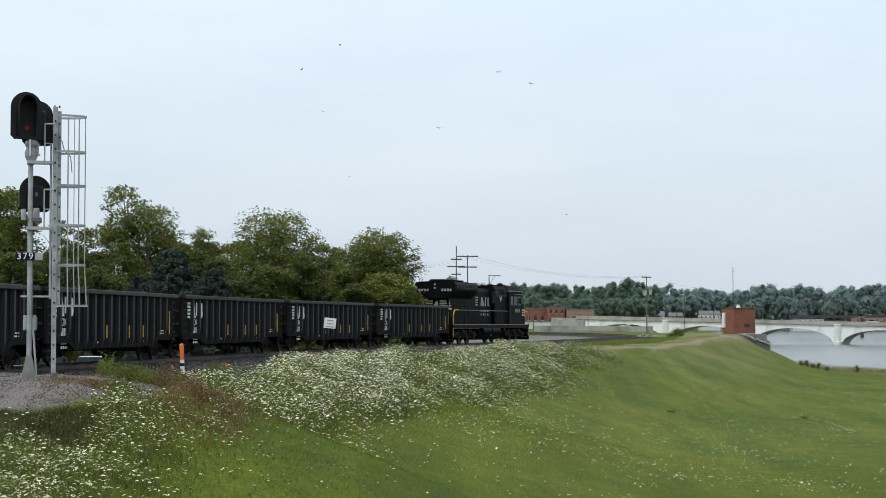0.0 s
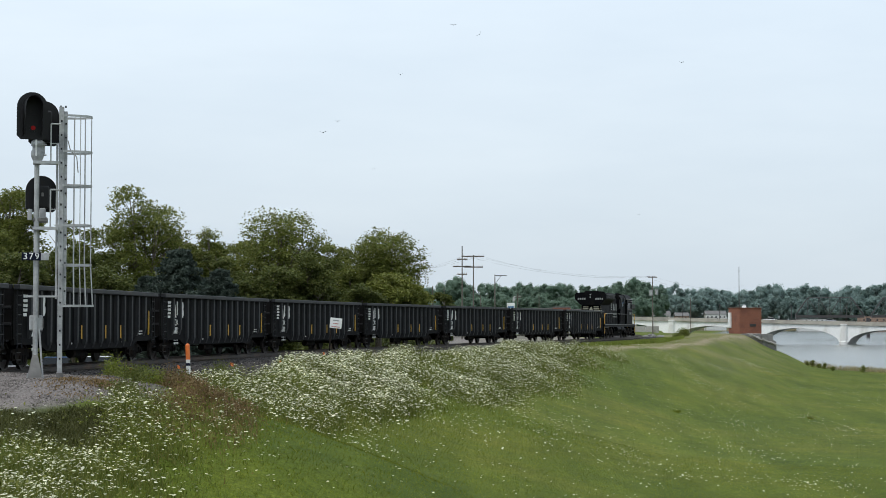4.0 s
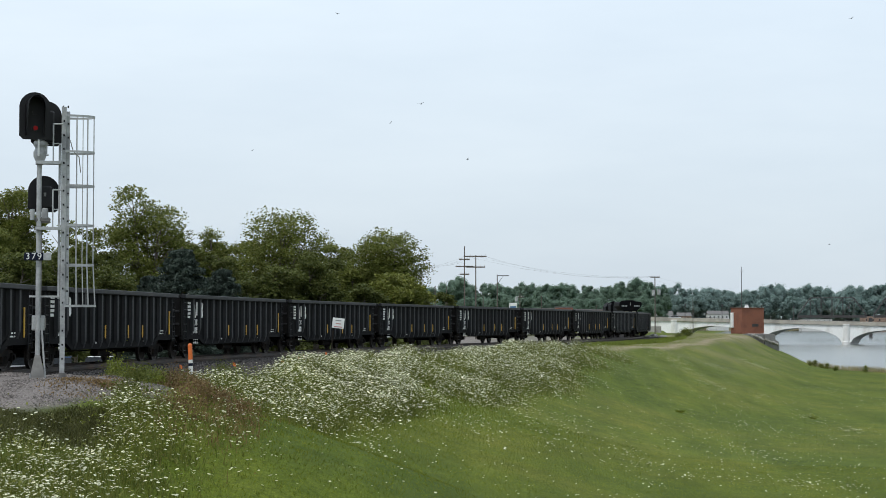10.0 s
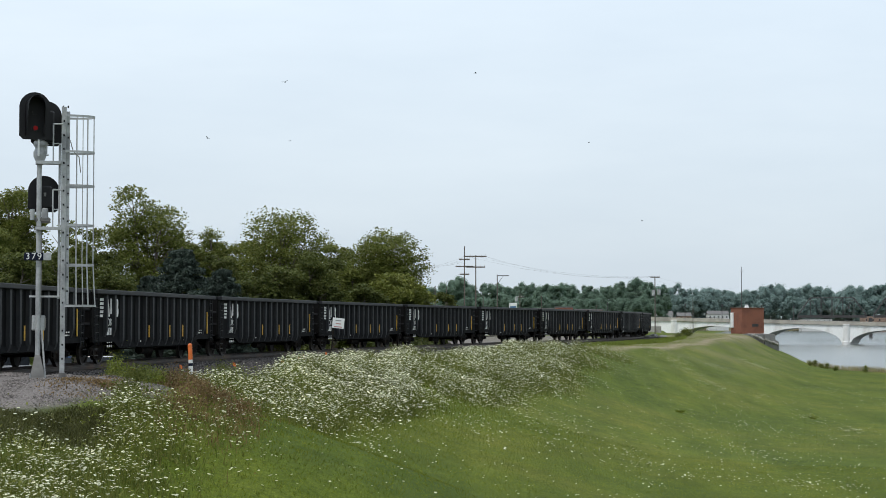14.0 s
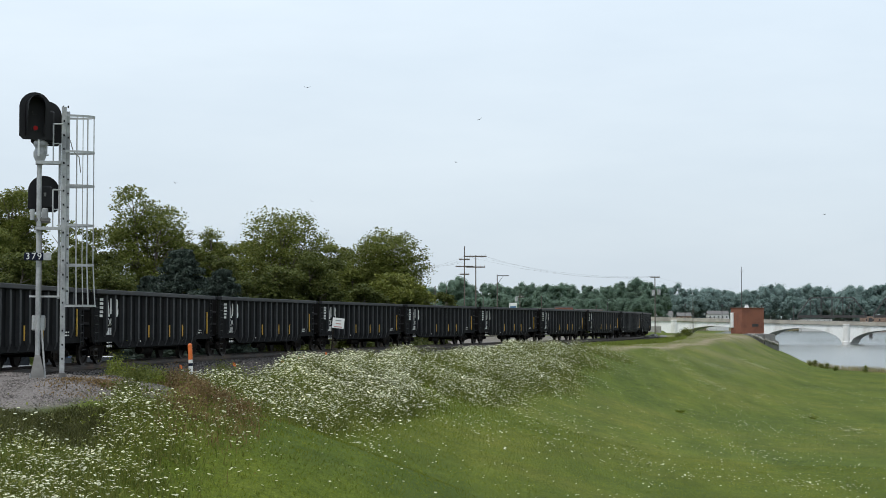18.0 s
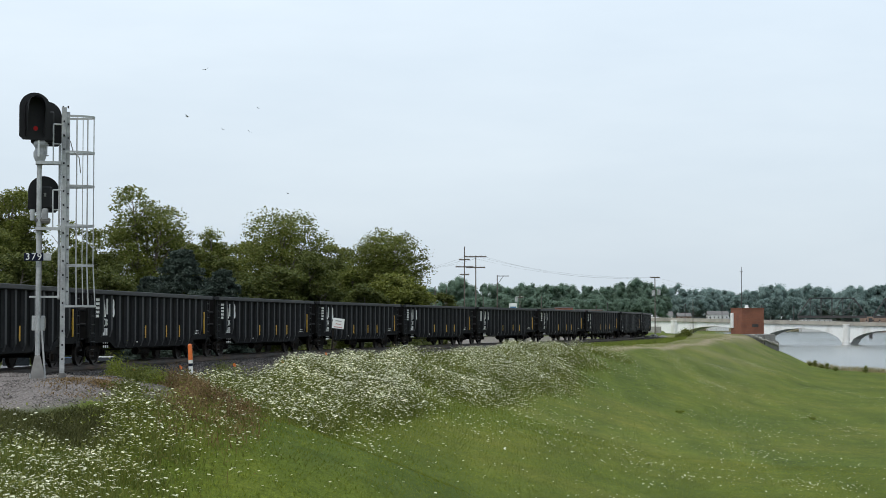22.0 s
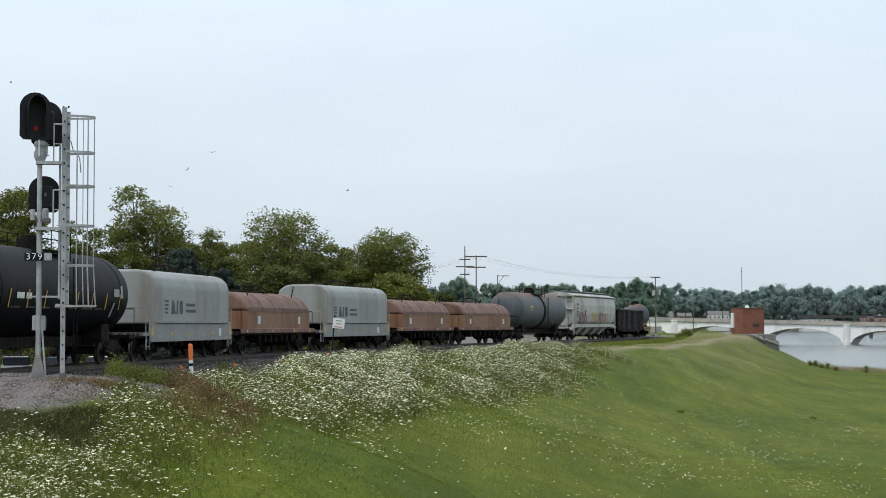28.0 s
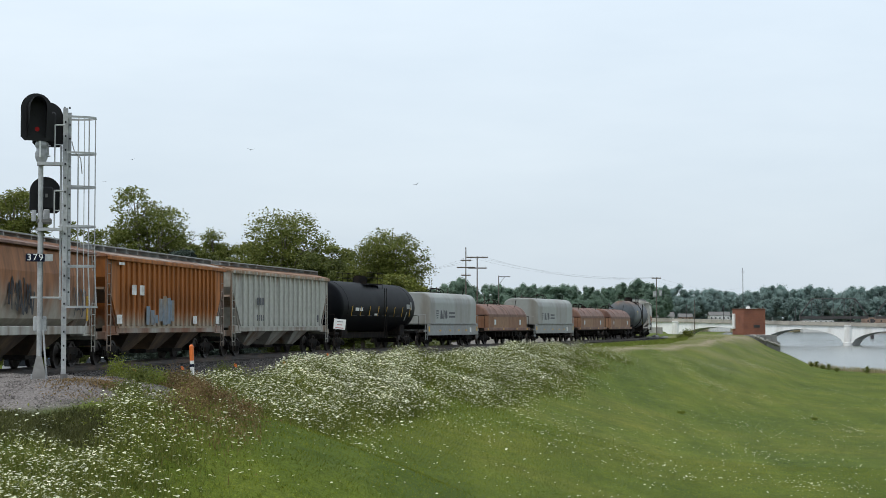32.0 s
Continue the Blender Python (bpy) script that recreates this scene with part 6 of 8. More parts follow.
# ---- arch bridge ----
def arch_bridge():
    d = 565.0
    px = seen(1341.5, d)
    b = thing("arch_bridge", pose(px, d, 0.45, 0, 1.3, -25), "white concrete road bridge of wide arches over the river", "bridge")
    pitch, deck, wide = 28.36, 1.25, 13.0

    def span_outline():
        pts = [(1.2, -7.5)]
        for i in range(0, 25):
            t = i / 24
            x = 1.2 + (pitch - 2.4) * t
            pts.append((x, -4.6 + 4.55 * (1 - (2 * t - 1) ** 2) ** 0.55))
        pts += [(pitch - 1.2, -7.5), (pitch, -7.5), (pitch, deck), (0, deck), (0, -7.5)]
        return pts
    first = None
    for k in range(-2, 5):
        if first is None:
            first = part("arch_span", pr(span_outline(), 0, wide), BRIDGE_WHITE, b)
            first.matrix_basis = pose(k * pitch, 0, 0)
        else:
            sharing("arch_span", first, pose(k * pitch, 0, 0), b)
    for k in range(-1, 6):
        bm = bmesh.new()
        tube(bm, (0, 0.2, -7.5), (0, 0.2, -4.1), 1.42, 20)
        tube(bm, (0, 0.2, -4.1), (0, 0.2, -3.95), 1.5, 20, 1.25)
        tube(bm, (0, 0.2, -3.95), (0, 0.2, 1.5), 1.18, 20)
        tube(bm, (0, 0.2, 1.2), (0, 0.2, 1.62), 1.3, 20)
        part("pier", bm, BRIDGE_WHITE, b, "round white pier").matrix_basis = pose(k * pitch, 0, 0)
    part("cornice", bx(-2 * pitch - 3, 5 * pitch, -0.5, wide + 0.5, deck, deck + 0.3), PARAPET, b)
    for y in (-0.35, wide - 0.05):
        part("parapet", bx(-2 * pitch - 3, 5 * pitch, y, y + 0.4, deck + 0.3, deck + 1.15), PARAPET, b, "tan concrete parapet")
    part("roadway", bx(-2 * pitch - 3, 5 * pitch, 0.05, wide - 0.05, deck + 0.3, deck + 0.36), CONCRETE, b)
    part("railing", bx(-2 * pitch - 3, 5 * pitch, -0.2, -0.14, deck + 1.42, deck + 1.5), DARK_STEEL, b)
    for k in range(-18, 45):
        part("railing_post", bx(k * 3.2 - 0.06, k * 3.2 + 0.06, -0.22, -0.12, deck + 1.15, deck + 1.5), DARK_STEEL, b)
    part("abutment", bx(-2 * pitch - 12, -2 * pitch, -0.4, wide, -7.5, deck - 0.5), CONCRETE, b, "stained concrete abutment")
    part("approach_rail", bx(-2 * pitch - 12, -2 * pitch - 3.02, -0.35, 0.05, deck - 0.5, deck + 0.35), PARAPET, b)
    for k, y in ((-1.86, 3), (-1.0, 12), (0.02, 1), (1.02, 1), (-0.55, 12), (0.3, 12.2), (2.0, 1)):
        lamp = thing("bridge_lamp", b.matrix_basis @ pose(k * pitch, y, deck + 0.36), "dark cast lamp post on the bridge", "street lamp", "lamps on the bridge")
        part("post", tb((0, 0, 0), (0, 0, 4.8), 0.14, 8, 0.08), DARK_STEEL, lamp)
        part("globe", tb((0, 0, 4.8), (0, 0, 5.5), 0.24, 10, 0.18), DARK_STEEL, lamp)
    return b, deck


_bridge, _deck = arch_bridge()


def flood_wall():
    """Concrete wall in panels from the pump house's bank towards the town."""
    w = thing("flood_wall", pose(seen(957, 430), 430, -2.0), "long pale concrete flood wall in panels", "wall")
    for i in range(9):
        part("wall_panel", bx(i * 3.3, i * 3.3 + 3.22, 0, 0.35, 0, 3.0 - 0.12 * (i > 5), 0.03), CONCRETE, w)


flood_wall()


def truss_bridge():
    d = 860.0
    t = thing("truss_bridge", pose(seen(1412, d), d, 0, 0, 0, -8), "dark steel railway truss bridge far up the river", "bridge")
    length, z0, z1 = 33.0, 5.6, 14.2
    for k in range(4):
        x0 = k * (length + 3.5)
        part("deck_girder", bx(x0, x0 + length, 0, 5, z0 - 1.2, z0), DARK_STEEL, t)
        for y in (0, 5):
            part("top_chord", tb((x0 + 6, y, z1), (x0 + length - 6, y, z1), 0.17, 4), DARK_STEEL, t)
            for a, c in (((0, z0), (6, z1)), ((length, z0), (length - 6, z1))):
                part("end_post", tb((x0 + a[0], y, a[1]), (x0 + c[0], y, c[1]), 0.17, 4), DARK_STEEL, t)
            for i in range(5):
                xa = x0 + 6 + (length - 12) * i / 4
                part("upright", tb((xa, y, z0), (xa, y, z1), 0.1, 4), DARK_STEEL, t)
                if i < 4:
                    xb = x0 + 6 + (length - 12) * (i + 1) / 4
                    part("diagonal", tb((xa, y, z1 if i < 2 else z0), (xb, y, z0 if i < 2 else z1), 0.08, 4), DARK_STEEL, t)
        if k:
            part("pier", bx(x0 - 2.2, x0 - 0.8, 0.5, 4.5, -7.5, z0 - 1.2), DARK_STEEL, t)


truss_bridge()


# ---- buildings ----
def building(name, px, d, w, deep, z, h, wall, label, windows=(0, 0), gable=0.0, roof=ROOF_GREY, yaw=0):
    o = thing(name, pose(seen(px, d), d, z, 0, 0, yaw), label, "building" if name != "house" else "house")
    part("wall", bx(-w / 2, w / 2, 0, deep, -9, h), wall, o)
    if gable:
        part("roof", pr([(-0.4, h), (deep / 2, h + gable), (deep + 0.4, h)], -w / 2 - 0.4, w / 2 + 0.4, "x"), roof, o)
    else:
        part("roof", bx(-w / 2 - 0.15, w / 2 + 0.15, -0.15, deep + 0.15, h, h + 0.35), roof, o)
    cols, rows = windows
    for i in range(cols):
        for j in range(rows):
            x = -w / 2 + w * (i + 0.5) / cols
            zz = h * (j + 0.35) / rows
            ww, hh = min(1.1, w / cols * 0.45), min(1.5, h / rows * 0.5)
            win = part("window", bx(x - ww / 2, x + ww / 2, -0.04, 0.04, zz, zz + hh), WINDOW, o)
            part("window_sill", bx(x - ww / 2 - 0.1, x + ww / 2 + 0.1, -0.1, 0.0, zz - 0.14, zz - 0.02), WHITE_BOARD, win)
    return o


building("brick_building", 968, 660, 10.4, 12, 0.5, 6.5, RED_BRICK, "low red brick commercial building with dark windows", (4, 1))
building("brick_building", 999, 652, 6.2, 12, 0.5, 7.0, RED_BRICK, "two-storey red brick commercial building with a white door", (3, 2))
building("brick_building", 1042, 648, 10.1, 12, 0.5, 6.1, TAN_BRICK, "plain tan brick building with a flat roof", (2, 1))
building("shed", 1090, 640, 12, 8, 0.5, 2.6, SIDING, "long pale storage shed", (3, 1))
building("shed", 1005, 640, 30, 8, 0.5, 1.6, SIDING, "long pale storage shed", (0, 0))
building("house", 1271, 1478, 17.5, 11, 4.6, 4.6, SIDING, "white clapboard house with a grey roof on the far bank", (5, 1), 3.2)
building("house", 1211, 1475, 11.5, 10, 4.4, 3.4, TAN_BRICK, "small tan house on the far bank", (2, 1), 3.0)
building("house", 1180, 1475, 10, 10, 4.2, 4.0, SIDING, "small white house on the far bank", (2, 1), 3.8)
building("house", 1156, 1475, 9, 10, 4.2, 3.4, SIDING, "small white house on the far bank", (2, 1), 3.4)
building("brick_building", 1556, 1480, 28, 12, 1.6, 6.0, TAN_BRICK, "low brown brick building on the far bank", (5, 1))
building("shed", 1445, 1480, 26, 12, 1.8, 3.4, SIDING, "long low pale building on the far bank", (6, 1))
building("shed", 785, 420, 8, 8, 0.5, 4.0, SIDING, "pale shed beyond the trees", (1, 1))


# ---- poles, wires, boards ----
def pole(px, d, top, z=-1.1, arms=((0.5, 2.2),), label="weathered wooden utility pole with cross-arm", r=0.135, extras=()):
    x = seen(px, d)
    p = thing("utility_pole", pose(x, d, z), label, "utility pole", "poles along the railway")
    part("shaft", tb((0, 0, 0), (0, 0, top - z), r, 10, r * 0.65), POLE_WOOD, p)
    for down, half in arms:
        part("cross_arm", bx(-half, half, -0.08, 0.08, top - z - down - 0.1, top - z - down + 0.1), POLE_WOOD, p)
        for k in (-0.9, -0.5, 0.5, 0.9):
            part("insulator", tb((k * half, 0, top - z - down + 0.1), (k * half, 0, top - z - down + 0.3), 0.06, 6), WHITE_BOARD, p)
    for kind, zz, off in extras:
        part(kind, tb((off, 0, zz - z), (off, 0, zz - z + 1.1), 0.32, 12), GALVANISED, p)
    return Vector((x, d, top))


_pa = pole(822, 292, 14.5, arms=((2.2, 0.9), (3.4, 1.5), (4.7, 0.8)))
_pb = pole(842, 292, 13.0, arms=((0.2, 1.8), (2.0, 1.6)))
_pc = pole(880, 330, 10.8, arms=())
_pd = pole(1159, 335, 10.6, arms=((0.15, 0.9),), extras=(("transformer", 6.9, -0.3), ("transformer", 7.1, 0.75)))
_pe = pole(920, 400, 8.4, arms=((0.8, 0.8),), extras=(("transformer", 6.6, -0.8),))
for _px, _d, _t in ((770, 300, 8.0), (958, 420, 8.2), (1055, 520, 7.0), (1226, 520, 9.0), (790, 380, 9.5), (855, 400, 8.0)):
    pole(_px, _d, _t, arms=())
_arm = thing("mast_arm", pose(seen(880, 330), 330, 10.6), "horizontal steel arm on a tall pole", "pole arm")
part("arm", tb((0, 0, 0), (2.2, 0, 0.0), 0.07, 6), DARK_STEEL, _arm)
part("strut", tb((0, 0, -1.6), (1.2, 0, 0.0), 0.04, 6), DARK_STEEL, _arm)


def wire(a, b, sag, r=0.008):
    """One hanging cable, four-sided."""
    v, f = [], []
    for i in range(15):
        p = a.lerp(b, i / 14) - Vector((0, 0, sag * (1 - (2 * i / 14 - 1) ** 2)))
        v += [tuple(p + Vector(o)) for o in ((r, 0, 0), (0, 0, r), (-r, 0, 0), (0, 0, -r))]
        if i:
            k = 4 * i
            f += [(k + j - 4, k + (j + 1) % 4 - 4, k + (j + 1) % 4, k + j) for j in range(4)]
    tagged(mesh_from("overhead_wire", v, f, DARK_STEEL), "thin dark overhead wire between poles", "wire", "overhead wires")


for _o, _sag in ((-1.6, 1.4), (-0.2, 1.2), (1.2, 1.6)):
    wire(_pb + Vector((_o, 0, -0.1)), _pd + Vector((_o * 0.5, 0, 0)), _sag)
    wire(_pb + Vector((_o, 0, -0.1)), Vector((seen(700, 292), 300, 10.5)), 0.6)
wire(_pd, Vector((seen(1320, 700), 700, 17)), 2.0)
wire(_pd + Vector((0, 0, -0.6)), Vector((seen(1320, 700), 700, 14)), 2.0)

_bill = thing("billboard", pose(seen(908, 470), 470, -1.1), "small white billboard on a post beyond the railway", "sign")
part("post", bx(-0.2, 0.2, 0, 0.3, 0, 6), DARK_STEEL, _bill)
part("board", bx(-1.05, 1.05, -0.15, 0.0, 5.4, 8.2, 0.03), WHITE_BOARD, _bill)
part("printed_bar", bx(-0.8, 0.8, -0.17, -0.15, 6.9, 7.3), PAINT_BLUE, _bill)
part("printed_bar", bx(-0.8, 0.8, -0.17, -0.15, 6.0, 6.3), PAINT_BLUE, _bill)


# ---- parked cars beyond the track ----
def parked_car(x, y, yaw, paint, label):
    z = float(ground_z(x, y))
    c = thing("parked_car", pose(x, y, z, 0, 0, yaw), label, "car", "parked cars beyond the track")
    bm = pr([(-2.2, 0.35), (-2.25, 0.75), (-2.05, 0.95), (-1.2, 1.0), (1.1, 0.98), (2.0, 0.82), (2.22, 0.6), (2.2, 0.35)], -0.86, 0.86)
    bmesh.ops.bevel(bm, geom=bm.edges[:], offset=0.06, segments=2, affect="EDGES")
    part("body", bm, paint, c)
    bm = pr([(-1.75, 0.96), (-1.1, 1.42), (0.35, 1.44), (1.15, 0.96)], -0.76, 0.76)
    bmesh.ops.bevel(bm, geom=bm.edges[:], offset=0.06, segments=2, affect="EDGES")
    part("cabin", bm, GLASS_DARK, c, "dark car windows")
    part("roof", bx(-1.05, 0.3, -0.68, 0.68, 1.42, 1.47, 0.02), paint, c)
    for wx in (-1.35, 1.35):
        for wy in (-0.82, 0.82):
            w = part("wheel", tb((wx, wy - 0.1, 0.32), (wx, wy + 0.1, 0.32), 0.32, 16), SIGNAL_BLACK, c)
            part("rim", tb((wx, wy - 0.115, 0.32), (wx, wy + 0.115, 0.32), 0.19, 12), GALVANISED, w)
    part("grille", bx(2.2, 2.26, -0.42, 0.42, 0.5, 0.74), SIGNAL_BLACK, c)
    part("bumper_strip", bx(2.18, 2.27, -0.8, 0.8, 0.36, 0.46, 0.02), SIGNAL_BLACK, c)
    for wy in (-0.6, 0.6):
        part("headlight", bx(2.16, 2.24, wy - 0.16, wy + 0.16, 0.6, 0.75), WHITE_BOARD, c)
    return c


SILVER = material("silver_car_paint", (0.5, 0.51, 0.53), 0.3, 0.5, grain=0.05, bump=0)
WHITE_CAR = material("white_car_paint", (0.75, 0.75, 0.75), 0.3, grain=0.03, bump=0)
BLUE_CAR_PAINT = material("blue_car_paint", (0.07, 0.12, 0.22), 0.3, 0.3, grain=0.05, bump=0)
for _i, (_px, _d, _p, _lab) in enumerate(((30, 101, SILVER, "silver sedan parked in the yard"), (106, 100, BLUE_CAR_PAINT, "blue sedan parked in the yard"), (178, 101, WHITE_CAR, "white sedan parked in the yard"))):
    parked_car(seen(_px, _d), _d, -76 - 6 * (_i % 3), _p, _lab)


def pickup(paint, label):
    c = thing("pickup_truck", label=label, category="truck", group="cars on the bridge")
    bm = pr([(-2.7, 0.45), (-2.75, 1.05), (0.2, 1.08), (1.5, 1.1), (2.6, 0.98), (2.75, 0.7), (2.7, 0.45)], -0.95, 0.95)
    bmesh.ops.bevel(bm, geom=bm.edges[:], offset=0.06, segments=2, affect="EDGES")
    part("body", bm, paint, c)
    bm = pr([(-0.75, 1.06), (-0.6, 1.72), (0.75, 1.74), (1.45, 1.08)], -0.84, 0.84)
    bmesh.ops.bevel(bm, geom=bm.edges[:], offset=0.07, segments=2, affect="EDGES")
    part("cabin", bm, paint, c)
    for y in (-0.86, 0.86):
        part("side_window", pr([(-0.5, 1.14), (-0.42, 1.58), (0.62, 1.6), (1.1, 1.14)], y - 0.015, y + 0.015), GLASS_DARK, c)
        for x in (-1.75, 1.8):
            w = part("wheel", tb((x, y - 0.1, 0.38), (x, y + 0.1, 0.38), 0.38, 16), SIGNAL_BLACK, c)
            part("rim", tb((x, y - 0.115, 0.38), (x, y + 0.115, 0.38), 0.22, 12), GALVANISED, w)
    part("bed_lining", bx(-2.6, -0.85, -0.8, 0.8, 1.0, 1.09), SIGNAL_BLACK, c)
    return c


# seconds and bearing (as in seen()) of what crosses the bridge
ROADWAY = _bridge.matrix_basis
CROSSING = [(pickup(WHITE_CAR, "white pickup truck driving over the road bridge"), 7.0, ((0, 2050), (15, 2050), (19.4, 1590), (20, 1478), (20.5, 1383), (21, 1310), (21.5, 1238), (22, 1150), (24, 860), (25, 760), (32, 740)))]
for _paint, _lab, _rows in ((WHITE_CAR, "white car driving over the road bridge", ((0, 1558), (2, 1462), (4, 1366), (6, 1272), (6.5, 1252), (7, 1228), (7.5, 1204), (8, 1183), (8.5, 1163), (12, 1000), (18, 770), (32, 745))),
                            (SILVER, "silver car driving over the road bridge", ((0, 1660), (2, 1565), (5.5, 1400), (6, 1375), (8, 1285), (9, 1240), (11, 1145), (15, 960), (20, 780), (32, 750)))):
    CROSSING.append((parked_car(0, 100, 0, _paint, _lab), 9.5, _rows))
    CROSSING[-1][0]["group"] = "cars on the bridge"


def drive_over(car, lane, rows):
    """Keys a car along the bridge's deck by the bearings it passes."""
    u = np.linspace(-2.4 * 28.36, 5 * 28.36, 200)
    pts = [ROADWAY @ Vector((a, lane, _deck + 0.37)) for a in u]
    bearing = np.array([784 + 3086 * p.x / p.y for p in pts])
    keys = []
    for t in sorted({p[0] for p in rows} | {float(k) for k in range(33)}):
        b = float(np.interp(t, [p[0] for p in rows], [p[1] for p in rows]))
        keys.append((t, ROADWAY @ pose(float(np.interp(b, bearing, u)), lane, _deck + 0.37, 0, 0, 180)))
    walk(car, keys)
# ---- trees and plants ----
LEAF_MID = leaf_material("sycamore_leaves", (0.088, 0.112, 0.022), (0.225, 0.242, 0.065), 0.42)
LEAF_DARK = leaf_material("dark_leaves", (0.055, 0.074, 0.018), (0.142, 0.157, 0.042), 0.36)
LEAF_LIGHT = leaf_material("yellow_green_leaves", (0.075, 0.1, 0.016), (0.16, 0.175, 0.04))
LEAF_SPRUCE = leaf_material("blue_spruce_needles", (0.036, 0.054, 0.042), (0.08, 0.105, 0.083), 0.12)
# Pale bluish leaves for the far woods: distance haze mixed into their colour.
LEAF_HAZE = leaf_material("far_foliage", (0.19, 0.275, 0.205), (0.225, 0.315, 0.235), 0.5, 0.06)
LEAF_HAZE2 = leaf_material("farther_foliage", (0.26, 0.35, 0.325), (0.3, 0.395, 0.365), 0.5, 0.06)
HERB_TREE = leaf_material("yellowish_leaves", (0.1, 0.125, 0.022), (0.23, 0.24, 0.055), 0.32)
BARK = material("grey_brown_bark", (0.13, 0.105, 0.085), 0.9, grain=0.3, scale=8, stain=(0.3, 0.28, 0.24), stain_amount=0.4, stain_scale=2)
rng = np.random.default_rng(4)


def leaf_quads(pts, size, up=0.8, stretch=1.0):
    """Small four-sided leaves at points, each turned its own way."""
    n = len(pts)
    nrm = rng.normal(size=(n, 3))
    nrm[:, 2] = np.abs(nrm[:, 2]) + up
    nrm /= np.linalg.norm(nrm, axis=1)[:, None]
    a = np.cross(nrm, rng.normal(size=(n, 3)))
    a /= np.linalg.norm(a, axis=1)[:, None] + 1e-9
    b = np.cross(nrm, a)
    s = (size * rng.uniform(0.6, 1.25, n))[:, None]
    a, b = a * s * stretch, b * s * 0.75
    v = np.stack([pts - a, pts - 0.15 * a + b, pts + a, pts - 0.1 * a - b], 1).reshape(-1, 3)
    f = np.arange(4 * n).reshape(n, 4)
    return v, f


def crown_points(height, low, rx, lobes, seed, per=60):
    """Leafy lobes heaped into an uneven crown, each lobe of clumps round its outside, with gaps between them."""
    r = np.random.default_rng(seed)
    mid, rz = (height + low) / 2, (height - low) / 2
    pts, centres = [], []
    lean = r.uniform(-0.12, 0.12, 2)
    for i in range(lobes):
        u = (i + 0.5) / lobes
        zc = 1 - 2 * u
        a = i * 2.39996 + r.uniform(-0.5, 0.5)
        flat = math.sqrt(max(0.0, 1 - zc * zc))
        d = np.array([flat * math.cos(a), flat * math.sin(a), zc])
        rl = rx * r.uniform(0.2, 0.36)
        k = r.uniform(0.72, 1.0) if i % 4 else r.uniform(0.2, 0.6)
        wide = 1.0 - 0.3 * max(0, -zc)
        c = np.array([d[0] * (rx * wide - rl) * k, d[1] * (rx * wide - rl) * k, mid + d[2] * (rz - rl * 0.8) * k])
        c[:2] += lean * rx * d[2]
        centres.append(c)
        n = int(30 * (rl / (0.28 * rx)) ** 1.5)
        q = r.normal(size=(n, 3))
        q[:, 2] = np.abs(q[:, 2]) * 1.1 - 0.35 * np.abs(r.normal(size=n))
        q /= np.linalg.norm(q, axis=1)[:, None]
        heads = c + q * rl * r.uniform(0.55, 1.12, (n, 1)) * np.array([1, 1, 0.85])
        for h in heads:
            m = int(per * r.uniform(0.4, 1.5))
            g = np.clip(r.normal(size=(m, 3)), -1.8, 1.8) * (0.04 * rx + 0.1) * r.uniform(0.6, 1.3)
            g[:, 2] *= 0.6
            pts.append(h + g)
    return np.concatenate(pts), centres


def tree(px, d, top_px, half_px, mat, seed, low=0.2, lobes=44, per=26, leaf=0.092, label="broad leafy green tree with gaps showing sky"):
    scale = d / 3086
    x = (px - 784) * scale
    z = float(ground_z(x, d))
    h = 1.57 + (572.7 - top_px) * scale - z
    rx = half_px * scale * 1.17
    t = thing("tree", pose(x, d, z), label, "tree", "trees behind the railway")
    pts, centres = crown_points(h * 1.025, h * low, rx, lobes, seed, per)
    v, f = leaf_quads(pts, leaf)
    c = mesh_from("crown", v, f, mat)
    c.parent = t
    bm = bmesh.new()
    r0 = 0.02 * h + 0.08
    fork = Vector((0, 0, h * 0.3))
    tube(bm, (0, 0, -0.2), fork, r0, 10, r0 * 0.75)
    rnd = random.Random(seed)
    part("trunk", bm, BARK, t)
    bm = bmesh.new()
    for e in centres[::2]:
        e = Vector(e)
        m1 = fork.lerp(e, 0.45) + Vector((rnd.uniform(-0.3, 0.3), rnd.uniform(-0.3, 0.3), h * 0.05))
        tube(bm, fork, m1, r0 * 0.5, 6, r0 * 0.3)
        tube(bm, m1, e, r0 * 0.3, 6, r0 * 0.08)
        for j in range(3):
            e2 = e + Vector((rnd.gauss(0, 1), rnd.gauss(0, 1), rnd.gauss(0, 0.7))) * rx * 0.18
            tube(bm, m1.lerp(e, 0.5), e2, r0 * 0.15, 5, r0 * 0.05)
    tagged(part("limb_system", bm, BARK, t), kind="stuff")
    return t


